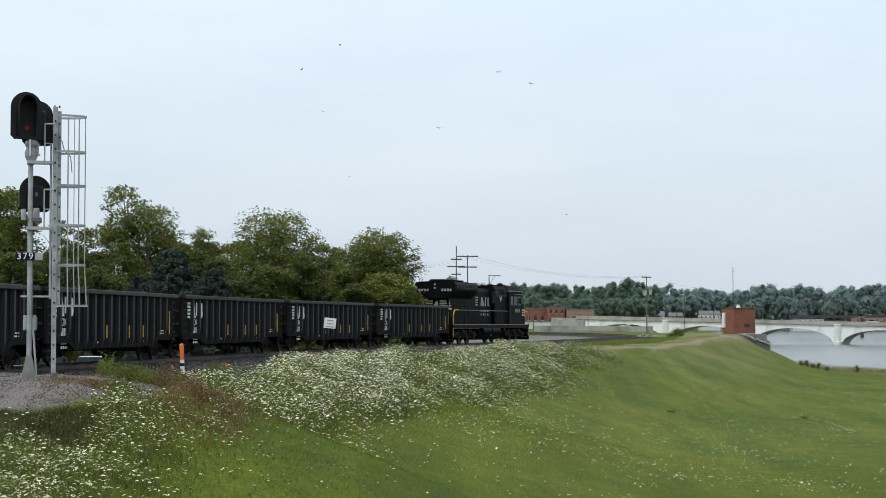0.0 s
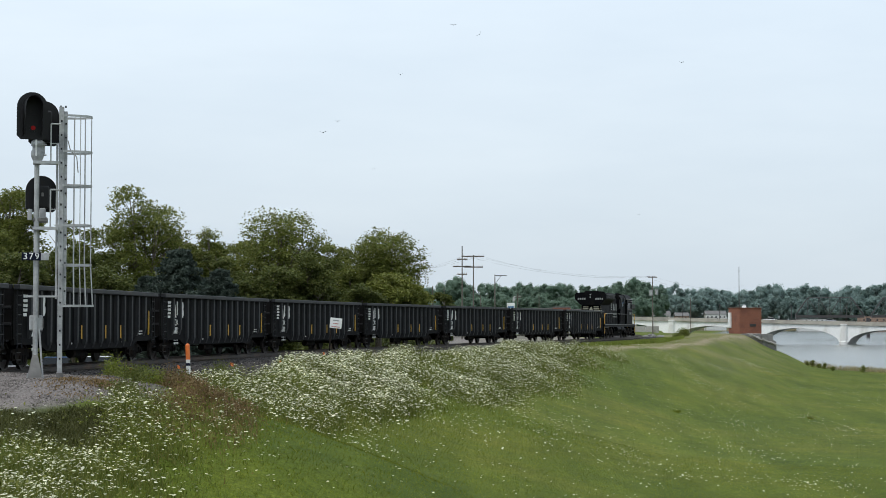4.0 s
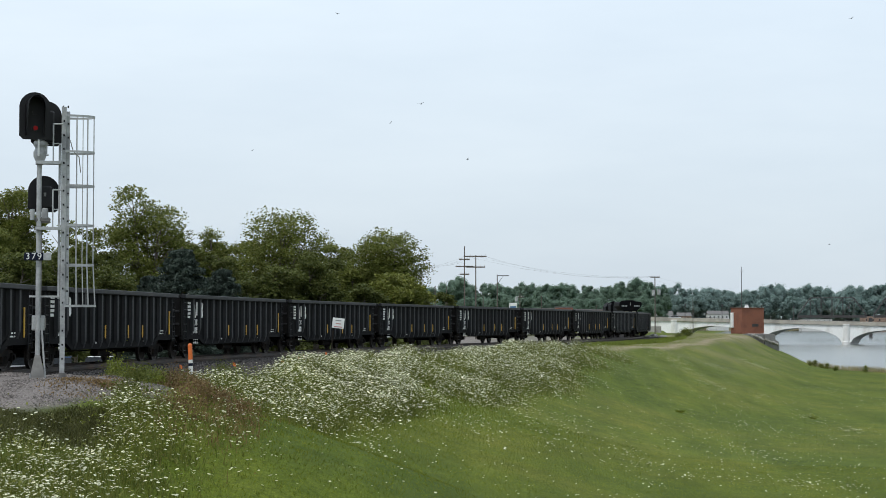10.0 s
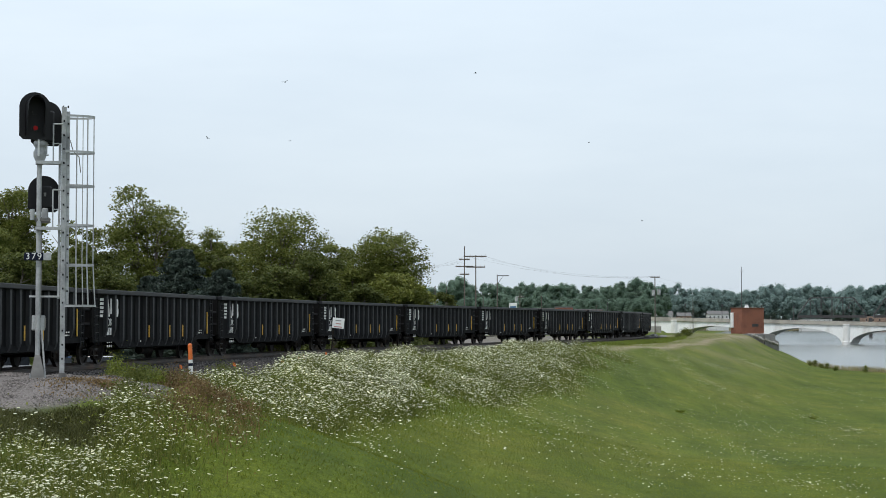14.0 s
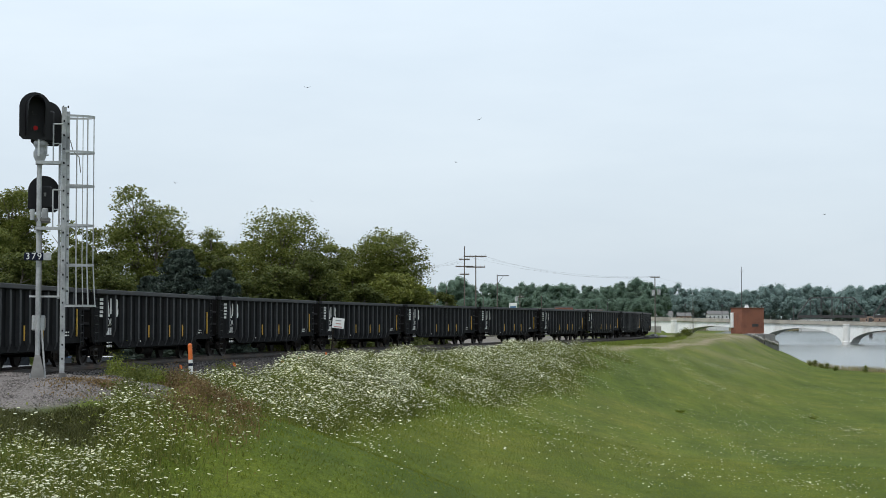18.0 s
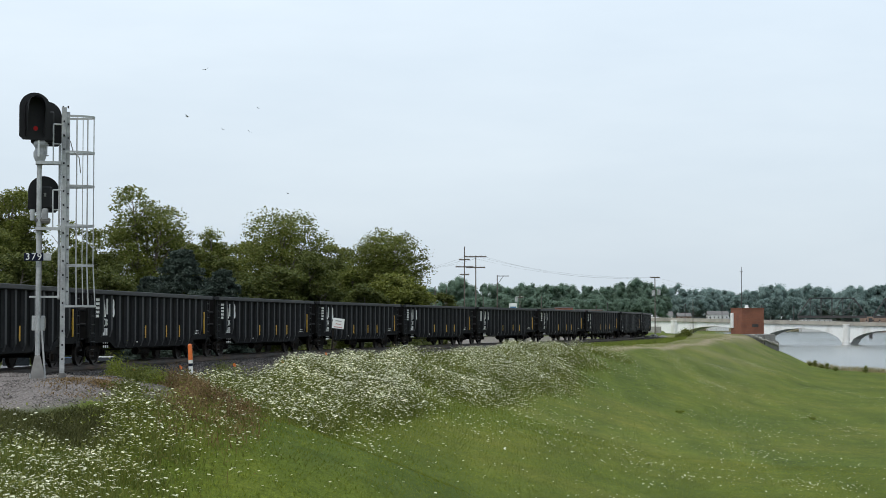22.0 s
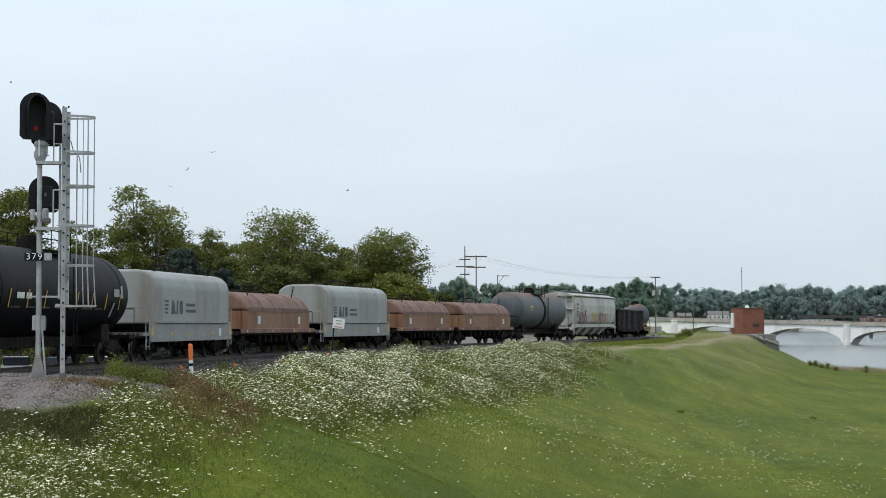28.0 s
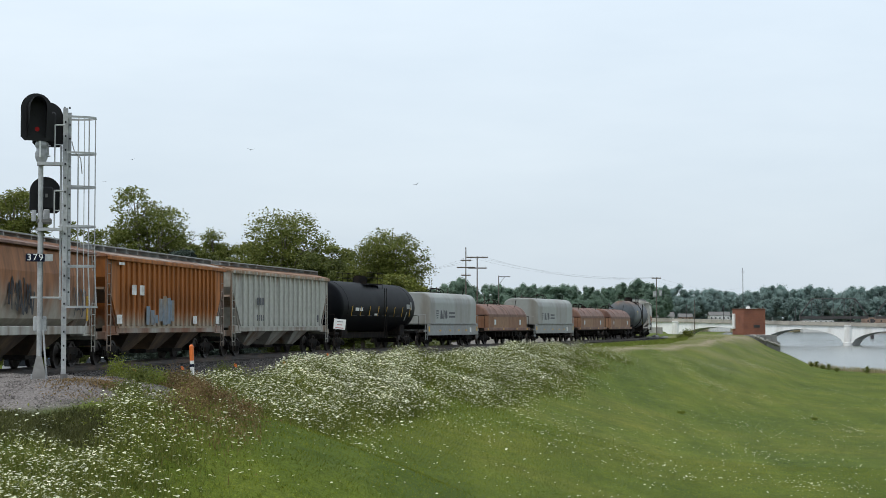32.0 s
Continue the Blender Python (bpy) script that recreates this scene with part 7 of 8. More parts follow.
def spruce(px, d, top_px, half_px, seed):
    scale = d / 3086
    x = (px - 784) * scale
    z = float(ground_z(x, d))
    h = 1.57 + (572.7 - top_px) * scale - z
    rx = half_px * scale
    t = thing("spruce_tree", pose(x, d, z), "dark blue-green spruce with drooping branches", "tree", "spruces behind the railway")
    r = np.random.default_rng(seed)
    pts = []
    for k in range(380):
        u = (int(r.uniform(0, 1) ** 0.8 * 17) + r.uniform(-0.25, 0.25)) / 17
        u = min(max(u, 0.0), 0.985)
        zz = h * (0.05 + 0.95 * u)
        reach = rx * (1 - u) ** 0.68 * r.uniform(0.5, 1.12) + 0.25
        a = r.uniform(0, 2 * math.pi)
        s = np.sort(r.uniform(0.1, 1, 190)) ** 0.8
        off = r.normal(size=190) * (0.05 * reach + 0.05) * (1.2 - 0.6 * s)
        x_, y_ = s * reach * math.cos(a) - off * math.sin(a), s * reach * math.sin(a) + off * math.cos(a)
        z_ = zz - reach * (0.32 * s - 0.14 * s ** 3) - np.abs(r.normal(size=190)) * 0.16
        pts.append(np.column_stack([x_, y_, z_]))
    v, f = leaf_quads(np.concatenate(pts), 0.05, 0.35, 2.3)
    c = mesh_from("needles", v, f, LEAF_SPRUCE)
    c.parent = t
    part("trunk", tb((0, 0, -0.2), (0, 0, h * 0.97), 0.2, 8, 0.03), BARK, t)


for _a in ((14, 118, 314, 78, LEAF_MID, 1), (256, 128, 330, 92, LEAF_MID, 2), (378, 142, 404, 50, LEAF_MID, 3), (592, 142, 430, 44, LEAF_MID, 27), (492, 132, 364, 98, LEAF_MID, 4), (674, 138, 397, 88, LEAF_MID, 5), (-66, 112, 350, 80, LEAF_MID, 14)):
    tree(*_a)
for _a in ((132, 130, 376, 62, LEAF_MID, 17), (430, 140, 402, 44, LEAF_MID, 28), (326, 134, 400, 46, LEAF_MID, 29), (698, 128, 468, 62, HERB_TREE, 7), (560, 126, 440, 62, LEAF_DARK, 8), (622, 136, 470, 40, LEAF_MID, 9), (440, 122, 470, 56, LEAF_DARK, 10), (110, 110, 436, 70, LEAF_DARK, 11),
           (200, 114, 462, 60, LEAF_DARK, 12), (30, 104, 430, 66, LEAF_DARK, 13), (742, 150, 500, 34, LEAF_MID, 15), (788, 165, 514, 24, LEAF_DARK, 16), (500, 124, 450, 60, LEAF_DARK, 20),
           (395, 128, 446, 56, LEAF_DARK, 24), (172, 122, 420, 56, LEAF_DARK, 25), (640, 124, 500, 40, LEAF_DARK, 26)):
    tree(*_a, low=0.04, lobes=26, per=36, label="dense dark green leafy tree")
spruce(322, 108, 430, 112, 21)
spruce(392, 112, 468, 84, 22)
spruce(266, 112, 480, 66, 23)


def thicket():
    """The undergrowth that closes the view under the trees."""
    r = np.random.default_rng(9)
    pts = []
    for k in range(560):
        px, d = r.uniform(-150, 760), r.uniform(138, 175)
        x = seen(px, d)
        z = -1.8
        h = r.uniform(3.0, 8.5) * (1.0 if px < 640 else 0.75)
        m = 90
        q = r.normal(size=(m, 3)) * np.array([0.9, 0.9, 0.25 * h])
        q[:, 2] = np.abs(q[:, 2]) * 1.2
        pts.append(np.array([x, d, z]) + q)
    v, f = leaf_quads(np.concatenate(pts), 0.2)
    o = mesh_from("undergrowth", v, f, LEAF_DARK)
    tagged(o, "dense dark undergrowth beneath the trees", "bushes", kind="stuff")


thicket()


_bm = bmesh.new()
bmesh.ops.create_icosphere(_bm, subdivisions=2, radius=1.0)
BALL_V, BALL_F = np.array([v.co for v in _bm.verts]), np.array([[v.index for v in f.verts] for f in _bm.faces])
_bm.free()


def far_crown(h, rx, r):
    """A broad crown of many small lobes, leafed on the outside; gives leaf points and the lobes' cores."""
    pts, cores = [], []
    tall = r.uniform(0.85, 1.25)
    for i in range(26):
        d = r.normal(size=3)
        d /= np.linalg.norm(d)
        d[2] = abs(d[2]) if i % 3 else d[2]
        k = r.uniform(0.45, 1.0) ** 0.5
        rad = rx * r.uniform(0.16, 0.36)
        c = np.array([d[0] * (rx - rad * 0.5) * k, d[1] * (rx - rad * 0.5) * k, h * 0.5 + d[2] * (h * 0.5 - rad * 0.7 * tall) * k])
        q = r.normal(size=(190, 3))
        q /= np.linalg.norm(q, axis=1)[:, None]
        q *= (r.uniform(0.85, 1.4, 190)[:, None]) * rad
        q[:, 2] *= tall
        pts.append(c + q)
        cores.append(c + BALL_V * rad * np.array([0.9, 0.9, 0.9 * tall]) * r.uniform(0.75, 1.15, (len(BALL_V), 1)))
    return np.concatenate(pts), cores


def far_woods(name, spans, mat, leaf, seed, label):
    """A far wood: uneven crowns side by side, in rows one behind another."""
    r = np.random.default_rng(seed)
    pts, cores = [], []
    for px0, px1, step, d, z, tops in spans:
        px = px0
        while px < px1:
            dd = d * r.uniform(0.98, 1.05)
            top = np.interp(px, [a for a, _ in tops], [b for _, b in tops]) + r.uniform(-5, 3)
            h = 1.57 + (572.7 - top) * dd / 3086 - z
            rx = step * dd / 3086 * r.uniform(0.65, 1.2)
            leaves, inner = far_crown(h, rx, r)
            foot = np.array([seen(px, dd), dd, z])
            pts.append(leaves + foot)
            cores += [c + foot for c in inner]
            px += step * r.uniform(0.35, 0.6)
    v, f = leaf_quads(np.concatenate(pts), leaf, 2.2)
    tagged(mesh_from("core_foliage", np.concatenate(cores), np.concatenate([BALL_F + len(BALL_V) * i for i in range(len(cores))]), mat, True), label, "woods", kind="stuff")
    tagged(mesh_from(name, v, f, mat), label, "woods", kind="stuff")


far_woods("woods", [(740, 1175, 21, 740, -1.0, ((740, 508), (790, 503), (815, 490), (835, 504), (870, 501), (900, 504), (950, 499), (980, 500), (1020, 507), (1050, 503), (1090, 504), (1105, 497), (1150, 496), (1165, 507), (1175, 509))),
                    (740, 1175, 17, 690, -1.0, ((740, 534), (900, 524), (1000, 530), (1175, 526)))], LEAF_HAZE, 0.3, 31, "hazy green wood beyond the town")
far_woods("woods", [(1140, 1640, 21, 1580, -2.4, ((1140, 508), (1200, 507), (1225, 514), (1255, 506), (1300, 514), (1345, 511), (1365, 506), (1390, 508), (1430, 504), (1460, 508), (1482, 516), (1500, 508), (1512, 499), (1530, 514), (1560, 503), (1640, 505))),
                    (1140, 1640, 16, 1530, -2.4, ((1140, 530), (1300, 522), (1400, 530), (1640, 528)))], LEAF_HAZE2, 0.62, 32, "hazy blue-green wood on the far bank")


# ---- grass, flowers, weeds ----
GRASS_TALL = leaf_material("tall_grass_blades", (0.085, 0.12, 0.02), (0.22, 0.225, 0.06), 0.35)
GRASS_SHORT = leaf_material("mown_grass_blades", (0.088, 0.128, 0.01), (0.23, 0.25, 0.036), 0.4)
GRASS_DRY = leaf_material("dry_brown_weeds", (0.1, 0.066, 0.028), (0.3, 0.2, 0.09), 0.3)
GRASS_HERB = leaf_material("feathery_foliage", (0.072, 0.094, 0.015), (0.21, 0.22, 0.05), 0.32)
PETAL = leaf_material("white_umbels", (0.66, 0.67, 0.42), (0.88, 0.88, 0.7), 0.3)
HERB = leaf_material("yellow_green_herb", (0.12, 0.16, 0.02), (0.28, 0.31, 0.055), 0.35)


def blades(x, y, height, width, lean=0.35):
    """Tapering blades of grass."""
    n = len(x)
    z = ground_z(x, y) - 0.02
    a = rng.uniform(0, 2 * math.pi, n)
    h = height * rng.uniform(0.55, 1.25, n)
    w = width * rng.uniform(0.6, 1.4, n)
    l = rng.normal(size=(n, 2)) * lean
    p = np.column_stack([x, y, z])
    side = np.column_stack([np.cos(a), np.sin(a), np.zeros(n)]) * w[:, None]
    tip = p + np.column_stack([l[:, 0] * h, l[:, 1] * h, h])
    v = np.stack([p - side, p + side, tip], 1).reshape(-1, 3)
    return v, np.arange(3 * n).reshape(n, 3)


def crest_e(x, y):
    return (x - crest_x(y)) * 0.96


def patchiness(x, y):
    return np.clip(0.5 + 0.55 * noise_field(x, y, 4.1) + 0.5 * noise_field(x + 40, y - 13, 1.4) + 0.3 * noise_field(x - 7, y + 5, 0.5), 0, 1)


def hollow(x, y):
    """The scrubby hollow before the signal's mound."""
    u, v = (x + 9.9) * 0.93 + (y - 38.9) * 0.37, -(x + 9.9) * 0.37 + (y - 38.9) * 0.93
    return smooth01((1.2 - np.hypot(u / 2.7, v / 2.1) + 0.2 * noise_field(x, y, 0.9)) / 0.4)


def bloom(x, y, apart=False):
    """How thickly the white umbels stand: in a band below the crest, in drifts, thinly on the mown bank."""
    e = crest_e(x, y)
    p = patchiness(x, y)
    reach = np.interp(y, (58, 66, 74, 95, 125), (4.2, 4.8, 6.6, 7.4, 4.6))
    band = smooth01((e + 2.4) / 1.2) * smooth01((reach - e) / 4.2) * smooth01((y - 62) / 8) * smooth01((134 - y) / 16) * (0.06 + 1.08 * p)
    drift = smooth01((e + 0.8) / 1.2) * smooth01((5.4 - e) / 2.0) * smooth01((y - 46) / 4) * smooth01((73 - y) / 5) * (0.3 + 0.8 * p)
    low = smooth01((x + 16) / 2) * smooth01((-5.0 - x) / 1.4) * smooth01((y - 25) / 3) * smooth01((43.5 - y) / 2.0) * (0.25 + 0.8 * p) * (1 - 0.93 * hollow(x, y))
    mid = 0.45 * smooth01((x + 9.5) / 1.5) * smooth01((-4.2 - x) / 1.6) * smooth01((y - 40) / 2) * smooth01((53 - y) / 3) * (0.15 + p)
    skirt = 0.5 * smooth01((e + 2) / 2) * smooth01((9.0 - e) / 4) * smooth01((y - 33) / 6) * smooth01((130 - y) / 30) * p
    thin = 0.09 * p ** 2 * smooth01((e + 2) / 2) * smooth01((190 - y) / 60)
    spots = np.zeros_like(x)
    for cx, cy, rr, k in ((7.7, 69.5, 1.9, 0.16), (9.5, 66.5, 1.3, 0.2), (13.3, 65, 0.9, 0.3), (11.6, 66, 1.2, 0.16), (10.8, 83.5, 2.2, 0.12), (16.5, 94, 1.5, 0.14), (23.5, 112.5, 0.9, 0.2), (23.3, 100, 0.9, 0.22), (3.2, 74.5, 1.3, 0.2), (5.2, 75, 1.0, 0.22),
                          (19.0, 142, 2.2, 0.3), (20.2, 129.3, 1.0, 0.4), (24, 150, 1.2, 0.15), (12.5, 74, 2.0, 0.1), (14.5, 80, 2.0, 0.1), (7, 62, 1.0, 0.14), (1.8, 66, 1.0, 0.15), (4.0, 68, 1.0, 0.15), (14.9, 63.5, 0.7, 0.3), (31, 173, 1.5, 0.25)):
        spots = np.maximum(spots, k * np.exp(-((x - cx) ** 2 + (y - cy) ** 2 * 0.1) / rr ** 2))
    ragged = 0.7 + 0.6 * noise_field(x + 11, y, 0.8)
    dense = np.clip(np.maximum.reduce([band * 0.78, drift * 0.95, mid * 0.75 * (1 - 0.93 * hollow(x, y)), low * 0.62]) * np.clip(ragged, 0.25, 1.1), 0, 1)
    sparse = np.maximum.reduce([skirt, thin, 1.6 * spots * (0.3 + 0.9 * p)])
    return (dense, sparse) if apart else np.maximum(dense, sparse)


def scatter(n, x0, x1, y0, y1, density):
    """Points strewn by a density."""
    x, y = rng.uniform(x0, x1, n), rng.uniform(y0, y1, n)
    k = rng.uniform(0, 1, n) < density(x, y)
    return x[k], y[k]


def mound_free(x, y):
    r = np.hypot((x + 11.6) / 4.5, (y - 45.2) / 5.5)
    return r > 1.1


def clear_of_track(q, y):
    return q > np.interp(y, (28, 40, 46, 60, 80, 110, 150), (4.0, 5.0, 8.4, 8.6, 8.0, 7.0, 6.0)) + 0.5 * noise_field(q * 3, y, 2.0)


def flowers():
    for name in ("thick", "thin"):
        if name == "thick":
            y = np.concatenate([rng.uniform(25, 80, 135000), rng.uniform(27, 43, 24000), rng.uniform(60, 138, 170000)])
            x = crest_x(y) + rng.uniform(-3.5, 8.5, len(y))
        else:
            x, y = rng.uniform(-6, 45, 150000), rng.uniform(33, 190, 150000)
        b = bloom(x, y, True)[name == "thin"]
        k = (rng.uniform(0, 1, len(x)) < b) & mound_free(x, y)
        x, y = x[k], y[k]
        q, _ = track_offset(x, y)
        k = clear_of_track(q, y)
        x, y = x[k], y[k]
        m = len(x)
        tall = np.full(m, name == "thick")
        grown = 0.45 + 0.55 * smooth01(bloom(x, y, True)[0] / 0.3)
        z = ground_z(x, y)
        h = np.where(tall, rng.uniform(0.25, 0.68, m) * np.interp(y, (45, 65), (0.85, 1.1)) * (0.75 + 0.5 * patchiness(x + 9, y)) * grown, rng.uniform(0.08, 0.2, m))
        r = np.where(tall, 0.014 + 0.046 * rng.uniform(0, 1, m) ** 1.5, rng.uniform(0.025, 0.052, m)) * np.interp(y, (30, 45, 60, 80, 110), (0.85, 0.85, 0.95, 0.9, 0.9))
        top = np.column_stack([x + rng.normal(size=m) * 0.06, y + rng.normal(size=m) * 0.06, z + h])
        tilt = rng.normal(size=(m, 2)) * 0.22
        v = [top + np.array([0, 0, 1.0]) * (r * 0.25)[:, None]]
        for i in range(7):
            a = 2 * math.pi * i / 7
            dx, dy = math.cos(a) * r * rng.uniform(0.75, 1.15, m), math.sin(a) * r * rng.uniform(0.75, 1.15, m)
            v.append(top + np.column_stack([dx, dy, dx * tilt[:, 0] + dy * tilt[:, 1]]))
        V = np.stack(v, 1).reshape(-1, 3)
        o = np.arange(m)[:, None] * 8
        F = np.concatenate([o + np.array([[0, 1 + i, 1 + (i + 1) % 7]]) for i in range(7)])
        tagged(mesh_from("wildflowers", V, F, PETAL), "white flat-topped wildflower heads on the grassy bank", "flowers", kind="stuff")
        root = np.column_stack([x, y, z])
        s = np.column_stack([np.full(m, 0.004), np.zeros(m), np.zeros(m)])
        V = np.stack([root - s, root + s, top + s * 0.7, top - s * 0.7], 1).reshape(-1, 3)
        tagged(mesh_from("flower_stems", V, np.arange(4 * m).reshape(m, 4), GRASS_HERB), "thin green flower stems", "flowers", kind="stuff")


flowers()


def grass():
    def unmown(x, y):
        e = crest_e(x, y)
        q, _ = track_offset(x, y)
        b = bloom(x, y, True)[0]
        return np.clip(b * 3.0 + 0.25 * smooth01((3 - np.abs(e)) / 2) + 0.7 * smooth01((50 - y) / 4) * smooth01((-4.0 - x) / 1.5), 0, 1) * (1 - 0.8 * hollow(x, y)) * clear_of_track(q, y) * mound_free(x, y)
    x, y = scatter(420000, -15, 24, 26, 134, unmown)
    v, f = blades(x, y, 0.16 + 0.3 * smooth01(bloom(x, y, True)[0] * 3.5), 0.013)
    tagged(mesh_from("tall_grass", v, f, GRASS_TALL), "tall unmown grass along the top of the bank", "grass", kind="stuff")

    def herbs(x, y):
        q, _ = track_offset(x, y)
        return np.clip(bloom(x, y, True)[0] * 2.4, 0, 1) * clear_of_track(q, y) * mound_free(x, y)
    x, y = scatter(420000, -15, 20, 26, 134, herbs)
    z = ground_z(x, y) + rng.uniform(0.02, 0.62, len(x)) * (0.6 + 0.8 * patchiness(x + 9, y))
    v, f = leaf_quads(np.column_stack([x, y, z]), 0.03, 0.2, 1.6)
    tagged(mesh_from("feathery_herbs", v, f, GRASS_HERB), "feathery green foliage beneath the white flowers", "foliage", kind="stuff")

    def mown(x, y):
        q, _ = track_offset(x, y)
        return 0.85 * clear_of_track(q, y) * mound_free(x, y) * smooth01((y - 30) / 6)
    x, y = scatter(300000, -8, 22, 34, 75, mown)
    v, f = blades(x, y, np.interp(crest_e(x, y), (0, 6, 12), (0.13, 0.08, 0.055)), 0.01, 0.6)
    tagged(mesh_from("mown_grass", v, f, GRASS_SHORT), "short mown grass on the bank", "grass", kind="stuff")
    x, y = scatter(130000, -4, 60, 75, 220, mown)
    v, f = blades(x, y, 0.07, 0.02, 0.6)
    tagged(mesh_from("mown_grass", v, f, GRASS_SHORT), "short mown grass on the bank", "grass", kind="stuff")


grass()


def line_side_weeds():
    """Rank green growth close to the rails where the line bends away."""
    n = 60000
    s, q = rng.uniform(105, 185, n), rng.uniform(2.8, 6.0, n)
    h = np.interp(s, _s, _th)
    x, y = np.interp(s, _s, _tx) + q * np.cos(h), np.interp(s, _s, _ty) - q * np.sin(h)
    k = rng.uniform(0, 1, n) < (0.25 + 0.75 * patchiness(x, y)) * smooth01((s - 100) / 20) * smooth01((q - 2.4) / 1.5) * smooth01((185 - s) / 40)
    v, f = blades(x[k], y[k], 0.3, 0.025, 0.3)
    tagged(mesh_from("line_side_weeds", v, f, GRASS_RANK), "rank yellow-green weeds beside the rails", "weeds", kind="stuff")


GRASS_RANK = leaf_material("rank_weeds", (0.12, 0.17, 0.02), (0.24, 0.27, 0.06), 0.35)
line_side_weeds()


def weed(x, y, h, r, mat, n, name, label, seed, d_far=None):
    q = np.random.default_rng(seed)
    z = float(ground_z(x, y))
    t = thing(name, pose(x, y, z), label, "weed", "weeds by the signal")
    v, f = [], []
    n = int(n * 1.8)
    pts = q.normal(size=(n, 3)) * np.array([r * 0.38, r * 0.38, h * 0.26]) + np.array([0, 0, h * 0.45])
    pts[:, 2] = np.abs(pts[:, 2])
    v, f = leaf_quads(pts, 0.02 if d_far is None else d_far, 0.2, 1.7)
    o = mesh_from("leaves", v, f, mat)
    o.parent = t
    bm = bmesh.new()
    rnd = random.Random(seed)
    for i in range(22):
        e = Vector((rnd.gauss(0, r * 0.4), rnd.gauss(0, r * 0.4), h * rnd.uniform(0.6, 1.1)))
        tube(bm, (rnd.gauss(0, 0.08), rnd.gauss(0, 0.08), -0.05), e, 0.008, 4, 0.004)
    tagged(part("stalk", bm, mat, t), kind="stuff")


for _i, (_px, _d, _h, _r, _m, _n, _l) in enumerate((
        (207, 51, 0.95, 0.42, HERB, 1500, "bushy yellow-green weed beside the ballast"), (198, 50.0, 0.4, 0.3, LEAF_LIGHT, 350, "dark green leafy weed beside the ballast"), (232, 52, 0.8, 0.35, LEAF_LIGHT, 260, "airy pale green weed with white buds"),
        (262, 51, 0.55, 0.5, GRASS_DRY, 420, "dry brown weed beside the ballast"), (312, 49, 0.62, 0.65, GRASS_DRY, 1300, "rust-brown dry weed beside the ballast"), (328, 48, 0.55, 0.6, GRASS_DRY, 900, "rust-brown dry weed beside the ballast"),
        (345, 46, 0.5, 0.7, GRASS_DRY, 800, "dry brown weed beside the ballast"), (396, 56, 0.75, 0.5, LEAF_LIGHT, 700, "pale green leafy weed beside the ballast"), (270, 48.0, 0.5, 0.6, HERB, 500, "green leafy weed beside the ballast"),
        (245, 46.5, 0.45, 0.6, LEAF_LIGHT, 600, "green leafy weed beside the ballast"), (385, 46.5, 0.4, 0.7, GRASS_DRY, 700, "dry brown weed beside the ballast"), (425, 46, 0.35, 0.6, GRASS_DRY, 450, "dry brown weed beside the ballast"),
        (228, 43.5, 0.4, 0.7, LEAF_LIGHT, 600, "pale green leafy weed beside the ballast"), (1213, 226, 1.0, 0.9, GRASS_TALL, 1500, "green shrub on the levee"), (1203, 224, 0.6, 1.0, LEAF_LIGHT, 400, "green shrub on the levee"),
        (1201, 100.9, 0.16, 0.4, GRASS_SHORT, 110, "small green tuft in the mown grass"), (1437, 112, 0.22, 0.4, GRASS_SHORT, 110, "small green tuft in the mown grass"))):
    weed(seen(_px, _d), _d, _h, _r, _m, _n, "weed", _l, 60 + _i, 0.05 if _d > 150 else None)


def scrub():
    """Low olive scrub in the hollow before the signal's mound."""
    n = 120000
    x, y = rng.uniform(-14, -5.5, n), rng.uniform(34.5, 43, n)
    k = mound_free(x, y) & (rng.uniform(0, 1, n) < hollow(x, y))
    x, y = x[k], y[k]
    v, f = blades(x, y, 0.22, 0.012, 0.5)
    tagged(mesh_from("scrub", v, f, SCRUB), "low dark olive scrub in the hollow", "scrub", kind="stuff")
    x, y = x[::3], y[::3]
    z = ground_z(x, y) + np.abs(rng.normal(size=len(x))) * 0.1 * (1 + noise_field(x, y, 0.5))
    v, f = leaf_quads(np.column_stack([x, y, z]), 0.025, 0.4, 1.3)
    tagged(mesh_from("scrub", v, f, SCRUB), "low dark olive scrub in the hollow", "scrub", kind="stuff")


SCRUB = leaf_material("olive_scrub", (0.05, 0.06, 0.016), (0.15, 0.15, 0.05), 0.2)
scrub()


REED = leaf_material("tan_reeds", (0.22, 0.19, 0.1), (0.4, 0.35, 0.2), 0.35)


